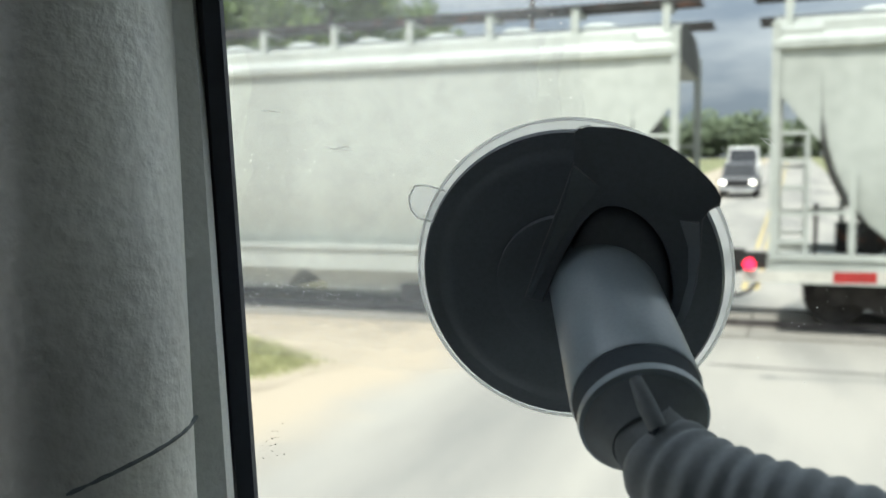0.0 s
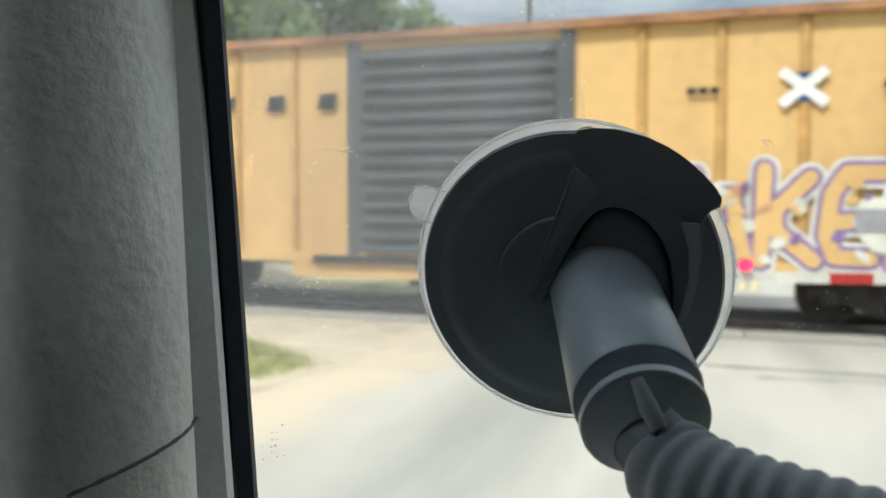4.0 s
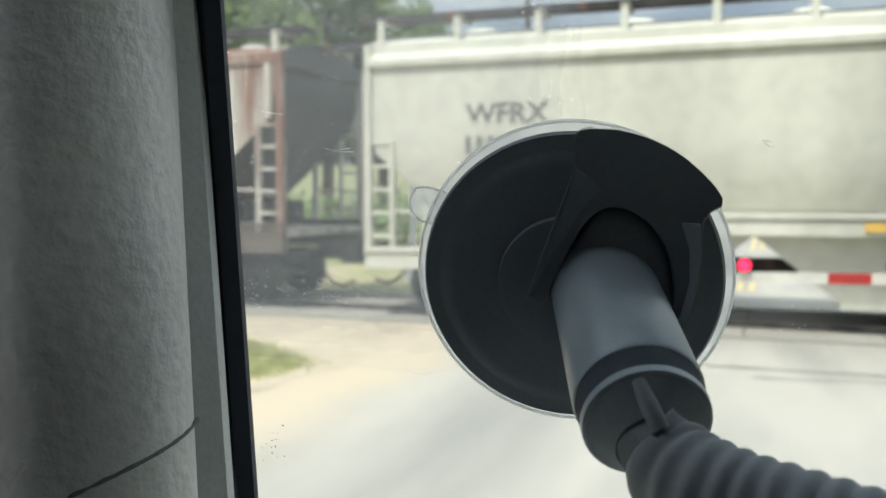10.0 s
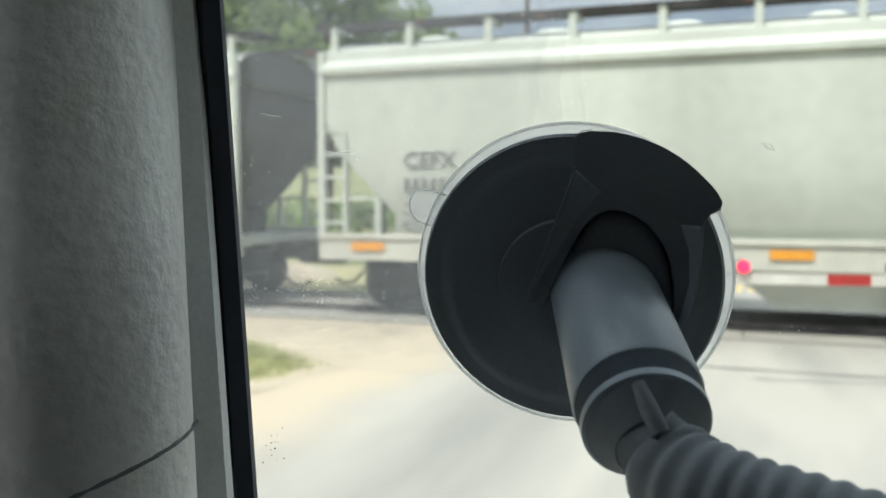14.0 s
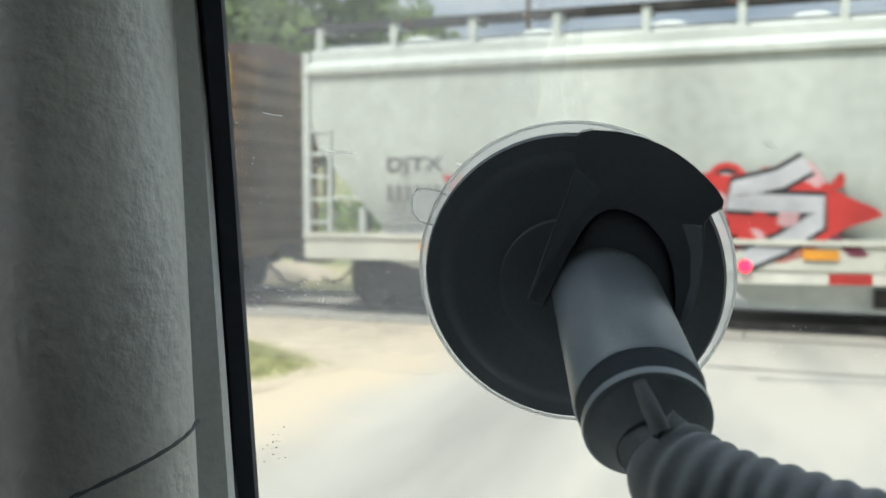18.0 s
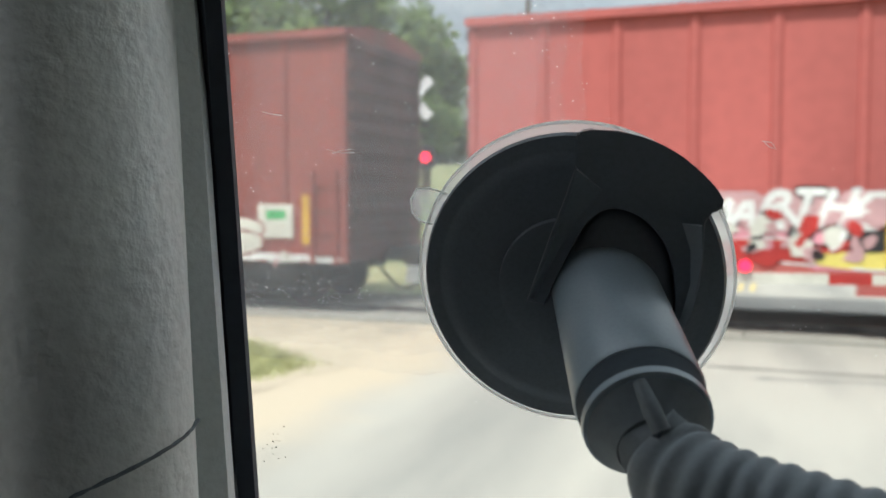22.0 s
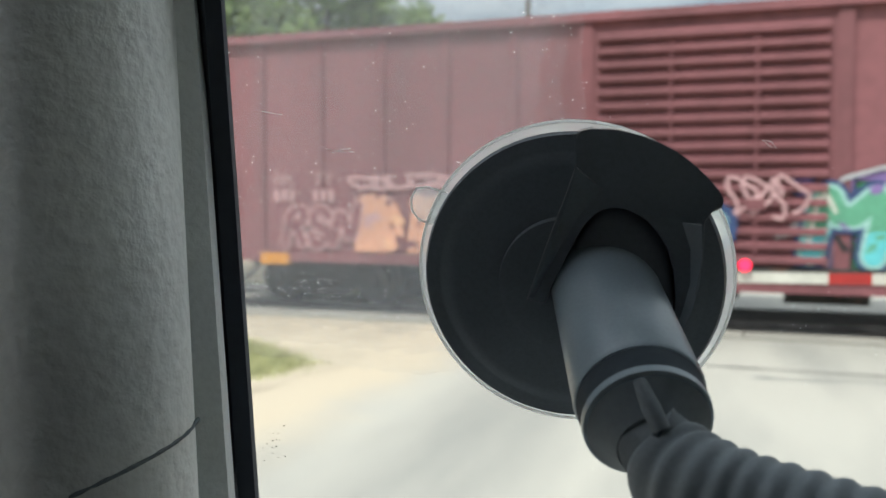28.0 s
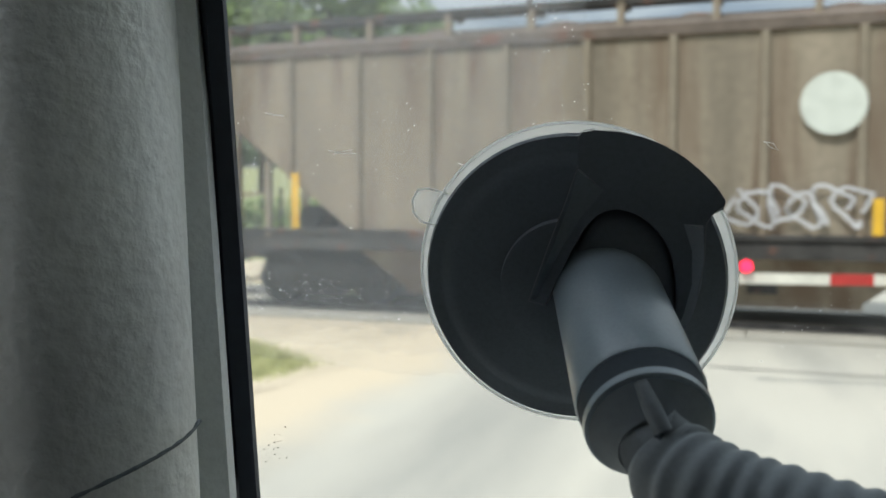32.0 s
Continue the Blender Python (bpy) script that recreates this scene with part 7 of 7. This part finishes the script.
def tufts(name, n, where, height, mat, label, seed):
    rnd = random.Random(seed)
    verts, fs = [], []
    for _ in range(n):
        x, y = where(rnd)
        z = land(x, y) + 0.005
        q, h, w = rnd.uniform(0, 6.28), height * rnd.uniform(0.4, 1.2), 0.012
        dx, dy = math.cos(q), math.sin(q)
        k = len(verts)
        lean = rnd.uniform(0, 0.6) * h
        verts += [(x - dy * w, y + dx * w, z), (x + dy * w, y - dx * w, z), (x + dx * lean, y + dy * lean, z + h)]
        fs.append((k, k + 1, k + 2))
    me = bpy.data.meshes.new(name)
    me.from_pydata(verts, [], fs)
    me.materials.append(mat)
    tagged(new(name, me), label, "grass", "", "stuff")


def near_patch(rnd):
    u = rnd.uniform(0, 1) ** 0.6
    return (-1.55 - 3.0 * u + rnd.gauss(0, 0.12), 10.5 + rnd.gauss(0, 0.12) + rnd.uniform(-1, 1) * min(0.15 + 4.6 * u, 1.9))


tufts("grass", 30000, near_patch, 0.08, M["blade"], "patch of short green roadside grass", 5)

# bare sandy strip along the far side of the track
sheet("track_verge", [-60, -40, -25, -15, -8, -5.5], [2.5, 3.3, 4, 5, 6, 7.5], lambda u, v: tuple(a + b for a, b in zip(ground_at(u, v), (0, 0, 0.02))), M["drygrass"], "dry grassy verge beyond the track", "verge")
# dry earth mound beyond the track
bm = bm_new()
ringz = []
for k, (r, z) in enumerate(((1.0, 0.0), (0.8, 0.28), (0.5, 0.45), (0.15, 0.5))):
    ringz.append([(-4.3 + 1.9 * r * math.cos(q) * (1 + 0.12 * math.sin(3 * q)), 22.2 + 1.5 * r * math.sin(q), land(-4.3, 22.2) - 0.1 + z) for q in (2 * math.pi * i / 20 for i in range(20))])
loft(bm, ringz)
tagged(part("earth_mound", bm, M["soil"], smooth=60), "low mound of dry sandy earth beyond the track", "mound", "", "structure")


# ---- the cab ----
CAB = Matrix.Translation(EYE) @ pose(0, 0, 0, TILT)


def aim(u, v, d):
    """A point in the cab: d metres ahead, u and v thousandths of that to the right and up."""
    return Vector((u * d / 1000, d, v * d / 1000))


def cab_part(name, bm, mat, label, category, smooth=0, kind="structure"):
    ob = part(name, bm, mat, smooth=smooth)
    ob.matrix_basis = CAB.copy()
    return tagged(ob, label, category, "", kind)


# windshield: upright, leaning back a little
GC = aim(137.6, -25.2, 0.2479)
GX = Vector((0.97030, -0.24192, 0.0))
GZ = Vector((-0.23474, -0.94147, -0.24192)).normalized()
GY = GZ.cross(GX).normalized()


def on_glass(x, y, z=0.0):
    return GC + GX * x + GY * y + GZ * z


bm = bm_new()
loft(bm, [[on_glass(x, y, z) for x, y in ((-0.112, -0.46), (1.45, -0.46), (1.45, 0.42), (-0.112, 0.42))] for z in (-0.005, 0.0)])
shield = cab_part("windshield", bm, M["pane"], "slightly dusty upright windshield pane", "windshield")
shield.visible_shadow = False

# trim along the pillar: (thousandths right at mid height, metres ahead), drawn out from top to bottom
DOWN = [390, 270, 160, 65, -35, -130, -230, -330]


def pillar_strip(name, prof, mat, label, category, lean=46.0, spread_d=0.0):
    bm = bm_new()
    rings = [[aim(u - lean * v / 660, v, d + spread_d * (-v / 660)) for u, d in prof] for v in DOWN]
    loft(bm, rings)
    return cab_part(name, bm, mat, label, category, 40)


main = [(-276.2, 0.2491)]
for k in range(13):
    q = radians(11.5 * k - 12)
    mx_, my_ = -0.0661 - 0.0235 * (math.cos(radians(12)) - math.cos(q)), 0.2394 - 0.030 * (math.sin(q) + math.sin(radians(12)))
    main.append((1000 * mx_ / my_, my_))
main += [(-560, 0.2080), (-640, 0.2300), (-640, 0.3159), (-329.2, 0.3159)]
pillar_strip("pillar_trim", main, M["pillar"], "grey grained vinyl trim on the windshield pillar", "pillar trim", 33.0)
pillar_strip("pillar_edge_trim", [(-242, 0.2697), (-242.8, 0.2552), (-249.4, 0.2503), (-273.2, 0.2466), (-283.9, 0.2466), (-283.9, 0.2722)], M["pillar_b"], "lighter grey trim strip beside the pillar", "pillar trim", spread_d=0.021)
pillar_strip("windshield_seal", [(-217.3, 0.2679), (-216.5, 0.2631), (-220.6, 0.2594), (-238.7, 0.2594), (-246.1, 0.2631), (-246.1, 0.2679)], M["seal"], "black rubber windshield seal", "seal", spread_d=0.046)
# joint where the upper and lower pillar trim meet
SEAM = [(-263.4, -181.1), (-269.1, -188.5), (-275.7, -195.9), (-288.1, -205.8), (-306.2, -217.3), (-333.3, -232.1), (-362.1, -246.1), (-395.1, -261.7), (-444.4, -282.3)]
bm = bm_new()
tube(bm, [aim(u, v, float(np.interp(-(u + 33.0 * v / 660), [-p[0] for p in main[1:14]], [p[1] for p in main[1:14]])) + 0.0001) for u, v in SEAM], 0.0006, 8)
cab_part("trim_joint", bm, M["socket"], "dark joint line in the pillar trim", "trim joint")

# plain walls that close the cab
def slab(name, x0, x1, y0, y1, z0, z1, label, mat="cabin"):
    bm = bm_new()
    box(bm, x0, x1, y0, y1, z0, z1)
    return tagged(part(name, bm, M[mat]), label, "cab wall", "", "structure")


slab("cab_ceiling", -0.5, 1.7, -1.5, 0.10, 2.42, 2.46, "plain dark cab headliner")
slab("cab_wall_rear", -0.5, 1.7, -1.55, -1.5, -0.02, 2.42, "plain dark rear cab wall")
# unseen left side is closed and dark to keep light off the pillar
slab("cab_wall_left", -0.55, -0.5, -1.5, 0.12, -0.02, 1.62, "plain unseen cab door lining", "damped_lining")
slab("cab_wall_right", 1.7, 1.75, -1.5, 0.12, -0.02, 1.62, "plain unseen cab door lining")
slab("cab_light_block_left", -0.55, -0.5, -1.5, 0.12, 1.62, 2.42, "unseen cab side panel added to hold back side light", "damped_lining")
slab("cab_post_right", 1.7, 1.75, -1.5, -1.3, 1.62, 2.42, "unseen cab side panel added to hold back side light")
slab("cab_floor", -0.5, 1.7, -1.5, 0.5, 0.9, 0.95, "plain dark cab floor")
slab("cab_wall_front", -0.5, 1.7, 0.44, 0.48, -0.02, 1.40, "plain dark cab bulkhead")
# out of view; made pale as a reflector for the lower pillar and mount
slab("dashboard", -0.45, 1.65, 0.05, 0.43, 1.30, 1.42, "pale unseen dashboard top that bounces light upward", "pillar_b")

# ---- the suction mount on the windshield ----
mount = thing("suction_mount", "black suction-cup mount on the windshield with a ribbed flexible arm", "suction mount")
mount.matrix_basis = CAB @ Matrix(((GX.x, GY.x, GZ.x, GC.x), (GX.y, GY.y, GZ.y, GC.y), (GX.z, GY.z, GZ.z, GC.z), (0, 0, 0, 1)))
TO_MOUNT = mount.matrix_basis.inverted() @ CAB


def turned(rings, n=72):
    """A round body about the cup's axis from (radius, height), flattened a little to fit the camera's view."""
    return [[(r * math.cos(q), 0.982 * r * math.sin(q), z) for q in (2 * math.pi * k / n for k in range(n))] for r, z in rings]


bm = bm_new()
loft(bm, turned([(0.0372, 0.0006), (0.0413, 0.0006), (0.0413, 0.0016), (0.0372, 0.0020)]))
rim = part("clear_rim", bm, M["rim"], mount, "clear soft plastic rim", 30)
bm = bm_new()
ring = []
for k in range(96):
    q = 2 * math.pi * k / 96
    ring.append((0.0413 * math.cos(q), 0.0406 * math.sin(q), 0.0014))
tube(bm, ring + ring[:1], 0.00045, 8)
part("rim_edge", bm, M["rimedge"], rim)
bm = bm_new()
tabp = [(-0.0324, 0.0226), (-0.0378, 0.0242), (-0.0409, 0.0240), (-0.0427, 0.0212), (-0.0426, 0.0178), (-0.0407, 0.0152), (-0.0368, 0.0141)]
loft(bm, [[(x, y, z) for x, y in tabp] for z in (0.0010, 0.0018)])
tab = part("pull_tab", bm, M["tab"], mount, "thin clear plastic pull tab")
bm = bm_new()
tube(bm, [(x, y, 0.0016) for x, y in tabp], 0.00028, 6)
part("tab_edge", bm, M["rimedge"], tab)
bm = bm_new()
loft(bm, turned([(0.005, 0.0022), (0.0388, 0.0022), (0.0391, 0.0045), (0.0384, 0.0060), (0.0350, 0.0066), (0.0338, 0.0069), (0.0326, 0.0076), (0.0305, 0.0080), (0.0260, 0.0086), (0.0200, 0.0096), (0.0180, 0.0098), (0.0176, 0.0120), (0.0160, 0.0124), (0.004, 0.0124)]))
part("cup_body", bm, M["cup"], mount, "", 28)
bm = bm_new()
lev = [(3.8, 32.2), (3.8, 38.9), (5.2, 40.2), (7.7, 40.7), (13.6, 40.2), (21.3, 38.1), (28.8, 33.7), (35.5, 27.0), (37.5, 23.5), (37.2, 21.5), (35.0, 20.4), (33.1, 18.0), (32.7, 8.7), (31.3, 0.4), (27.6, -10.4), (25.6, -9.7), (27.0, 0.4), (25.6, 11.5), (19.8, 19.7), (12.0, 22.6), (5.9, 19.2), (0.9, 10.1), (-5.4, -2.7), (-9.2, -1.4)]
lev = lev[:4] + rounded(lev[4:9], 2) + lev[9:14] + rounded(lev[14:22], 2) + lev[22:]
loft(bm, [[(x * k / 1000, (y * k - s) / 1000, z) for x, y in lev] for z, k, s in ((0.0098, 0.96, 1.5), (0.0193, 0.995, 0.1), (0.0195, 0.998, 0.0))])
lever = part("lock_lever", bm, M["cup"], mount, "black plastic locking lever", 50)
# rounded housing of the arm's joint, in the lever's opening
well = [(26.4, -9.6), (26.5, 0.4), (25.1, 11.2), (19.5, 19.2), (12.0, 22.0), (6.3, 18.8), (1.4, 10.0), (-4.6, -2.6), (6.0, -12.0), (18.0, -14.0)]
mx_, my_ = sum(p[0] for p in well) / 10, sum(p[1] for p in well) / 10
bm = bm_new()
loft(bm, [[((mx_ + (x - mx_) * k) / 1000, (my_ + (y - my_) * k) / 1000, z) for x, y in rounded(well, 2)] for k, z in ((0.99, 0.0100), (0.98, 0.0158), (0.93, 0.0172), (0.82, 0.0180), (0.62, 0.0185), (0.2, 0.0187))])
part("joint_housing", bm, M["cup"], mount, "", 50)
for line in (((0.0040, 0.0326, 0.0218), (0.0013, 0.0252, 0.0218), (-0.0035, 0.0135, 0.0218), (-0.0089, -0.0007, 0.0218), (-0.0051, -0.0019, 0.0205)),
             ((0.0371, 0.0219, 0.0196), (0.0349, 0.0208, 0.0205), (0.0331, 0.0185, 0.0218), (0.0327, 0.0094, 0.0218), (0.0312, 0.0011, 0.0218)),
             ((0.0040, 0.0384, 0.0196), (0.0043, 0.0398, 0.0196), (0.0057, 0.0406, 0.0196), (0.0079, 0.0409, 0.0196))):
    bm = bm_new()
    tube(bm, line, 0.00014, 6)
    part("worn_edge", bm, M["scratch"], lever, "pale worn edge")
# the outer bevel's sheen is put into its colour, lighter than the lever
for name, outer, inner in (("inner_bevel", ((0.0040, 0.0315), (0.0017, 0.0237), (-0.0023, 0.0134), (-0.0083, -0.0002)), ((0.0098, 0.0262), (0.0046, 0.0203), (-0.0006, 0.0122), (-0.0074, -0.0008))),
                           ("outer_bevel", ((0.0325, 0.0176), (0.0327, 0.0106), (0.0321, 0.0038), (0.0303, -0.0032), (0.0269, -0.0104)), ((0.0281, 0.0180), (0.0300, 0.0115), (0.0300, 0.0032), (0.0281, -0.0041), (0.0256, -0.0106)))):
    bm = bm_new()
    loft(bm, [[(ox, oy, 0.0193), (ox, oy, 0.0217), (ix, iy, 0.0197), (ix, iy, 0.0193)] for (ox, oy), (ix, iy) in zip(outer, inner)])
    part(name, bm, M["bevel" if name == "outer_bevel" else "cup"], lever, "", 40)


def arm(name, pts, radii, mat, parent, label="", sides=40):
    bm = bm_new()
    tube(bm, [TO_MOUNT @ p for p in pts], 0, sides, radii)
    return part(name, bm, mat, parent, label, 35)


B0, B1 = aim(167.5, -28.0, 0.2385), aim(210.0, -160.0, 0.1935)
ax_ = (B1 - B0).normalized()
arm("stub", [B0, B1 - ax_ * 0.0008, B1], [0.0130, 0.0139, 0.0135], M["stub"], mount, "satin black plastic stub")
# flush band; the groove's shade is painted as black colour
arm("groove", [B1 - ax_ * 0.0002, B1 + ax_ * 0.0002, B1 + ax_ * 0.0062], [0.0126, 0.0134, 0.0132], M["groove"], mount, "black band painted for the shade in a groove")
arm("collar", [B1 + ax_ * 0.0060, B1 + ax_ * 0.0063, B1 + ax_ * 0.0080, B1 + ax_ * 0.0086], [0.0126, 0.0133, 0.0131, 0.0121], M["stub"], mount)
# socket darker than its base: its inner shade is put into the colour
arm("socket", [B1 + ax_ * 0.0082, B1 + ax_ * 0.0088, B1 + ax_ * 0.0130, B1 + ax_ * 0.0150], [0.0118, 0.0124, 0.0086, 0.0076], M["socket"], mount, "black ball socket")
arm("socket_base", [B1 + ax_ * 0.0120, B1 + ax_ * 0.0150, aim(226, -203, 0.1815), aim(236, -216, 0.1800)], [0.0070, 0.0074, 0.0080, 0.0076], M["neck"], mount, "dark grey socket base")
arm("socket_slot", [aim(209, -140, 0.1800), aim(221, -168, 0.1766), aim(233, -193, 0.1752)], [0.0013, 0.0019, 0.0018], M["neck"], mount, "raised slot bridge", 16)
# black stud that colours in the shade of the slot's hole
arm("slot_hole", [aim(229, -196, 0.1755), aim(234, -197, 0.1742)], [0.0013, 0.0012], M["groove"], mount, "", 12)
path = [aim(238, -222, 0.1835), aim(245, -232, 0.1800), aim(260, -244, 0.1765), aim(286, -257, 0.1720), aim(329.2, -273.2, 0.1665), aim(386.8, -289.7, 0.1600), aim(460.9, -311.1, 0.1530), aim(559.7, -341.6, 0.1450), aim(674.9, -380.2, 0.1370)]
fine, rad, s = [], [], 0.0
for k in range(len(path) - 1):
    p0, p1, p2, p3 = path[max(k - 1, 0)], path[k], path[k + 1], path[min(k + 2, len(path) - 1)]
    for i in range(24):
        t = i / 24
        fine.append(0.5 * ((2 * p1) + (p2 - p0) * t + (2 * p0 - 5 * p1 + 4 * p2 - p3) * t * t + (3 * p1 - p0 - 3 * p2 + p3) * t ** 3))
for i, p in enumerate(fine):
    s += (p - fine[i - 1]).length if i else 0.0
    rad.append((0.0096 if s > 0.004 else 0.0072 + 0.6 * s) * p.y / 0.1765 + 0.00033 * min(1.0, s / 0.006) * math.cos(2 * math.pi * s / 0.0046))
arm("flexible_arm", fine, rad, M["neck"], mount, "black ribbed flexible arm", 36)

# ---- dust, painted haze, scratches and specks on the glass ----
rnd = random.Random(17)
# the milky films hold dust and also the pane's reflected haze, as colour
OUTLINE = ((-0.092, 0.10), (0.0052, 0.115), (0.0039, 0.02), (0.0, -0.026), (-0.045, -0.030), (-0.075, -0.027), (-0.108, -0.024))
for layer, (mat, inset) in enumerate((("dust", 0.0), ("dust_b", 0.006), ("dust_c", 0.012))):
    film, rim_pts = bm_new(), []
    for (x0, y0), (x1, y1) in zip(OUTLINE, OUTLINE[1:] + OUTLINE[:1]):
        for i in range(12):
            f = i / 12
            x, y = x0 + (x1 - x0) * f, y0 + (y1 - y0) * f
            # drawn in towards the middle, with an uneven edge
            k = inset + rnd.uniform(-0.0007, 0.0007) * (1 + layer)
            away = math.hypot(x + 0.045, y - 0.035)
            rim_pts.append((x - (x + 0.045) / away * k, y - (y - 0.035) / away * k))
    poly(film, [on_glass(x, y, 0.0006 + 0.0001 * layer) for x, y in rim_pts])
    ob = cab_part("dust_haze_film", film, M[mat], "thin film of dust and painted haze on the windshield", "dust", kind="stuff")
    ob.visible_shadow = False
rnd = random.Random(9)
for name, mat, n, lo, hi in (("dust_specks", "speck", 540, 0.00003, 0.00016), ("dirt_specks", "grime", 20, 0.0001, 0.00024)):
    bm = bm_new()
    for _ in range(n):
        zone = rnd.random()
        if name == "dust_specks" and zone < 0.24:
            x, y = rnd.uniform(-0.095, -0.047), rnd.gauss(-0.006, 0.003)
        elif name == "dust_specks" and zone < 0.75:
            x, y = rnd.uniform(-0.095, 0.005), rnd.uniform(0.018, 0.068)
        elif name == "dust_specks" and zone < 0.80:
            x, y = -0.004 + rnd.gauss(0, 0.007), 0.058 + rnd.gauss(0, 0.008)
        elif name == "dust_specks" and zone < 0.88:
            x, y = rnd.uniform(0.042, 0.085), rnd.gauss(-0.012, 0.005)
        elif name == "dirt_specks" and zone < 0.5:
            x, y = -0.091 + rnd.gauss(0, 0.003), -0.055 + rnd.gauss(0, 0.003)
        else:
            x, y = rnd.uniform(-0.10, 0.09), rnd.uniform(-0.075, 0.08)
        r, k = rnd.uniform(lo, hi), rnd.uniform(0.6, 1.8)
        poly(bm, [on_glass(x + r * k * math.cos(q), y + r * math.sin(q), 0.0009) for q in (math.pi * i / 3 for i in range(6))])
    cab_part(name, bm, M[mat], "small specks stuck to the windshield glass", "specks", kind="stuff")
bm = bm_new()
for pts in ([(-0.0659, 0.0352), (-0.0619, 0.0342), (-0.0579, 0.0341)], [(-0.0644, 0.0340), (-0.0619, 0.0348), (-0.0589, 0.0351)], [(0.0470, 0.0343), (0.0493, 0.0339), (0.0504, 0.0322), (0.0488, 0.0328), (0.0477, 0.0339)], [(-0.0836, 0.0460), (-0.0806, 0.0453), (-0.0778, 0.0449)], [(-0.0297, 0.0308), (-0.0277, 0.0300), (-0.0287, 0.0295)]):
    tube(bm, [on_glass(x, y, 0.001) for x, y in pts], 0.00009, 5)
for _ in range(26):
    x, y, q = rnd.uniform(-0.093, -0.066), -0.006 + rnd.gauss(0, 0.0035), rnd.uniform(-0.9, 0.9)
    w_s = rnd.uniform(0.0005, 0.0018)
    tube(bm, [on_glass(x, y, 0.001), on_glass(x + w_s * math.cos(q), y + w_s * math.sin(q), 0.001)], 0.00004, 4)
cab_part("glass_scratches", bm, M["speck"], "short pale scratches on the windshield glass", "scratches", kind="stuff")


# ---- what moves ----
def run(t):
    """Metres that the train has gone at t seconds; it gathers speed a little."""
    return 13.444 * t + 0.01708 * t * t if t < 20 else 275.71 + 14.127 * (t - 20)


def motions():
    for car, front, length in TRAIN:
        rows = []
        for k in range(17):
            t = 2.0 * k
            x, y, z = on_track(run(t) - front - length / 2)
            rows.append((t, pose(x, y, z, 0, 0, -ALPHA)))
        walk(car, rows)
    # the wheels at one place in the trucks all roll alike, so they share their keys
    for (x, y), wheels in WHEELS.items():
        rows = []
        for k in range(int(32 * FPS) + 1):
            roll = math.degrees(run(k / FPS) / 0.42)
            rows.append((k / FPS, pose(x, y, 0.42, 0, roll, 0) if y < 0 else pose(x, y, 0.42, 0, -roll, 180)))
        walk(wheels[0], rows)
        keys = wheels[0].animation_data
        for wheel in wheels[1:]:
            wheel.rotation_mode = "QUATERNION"
            wheel.animation_data_create()
            wheel.animation_data.action, wheel.animation_data.action_slot = keys.action, keys.action_slot


motions()
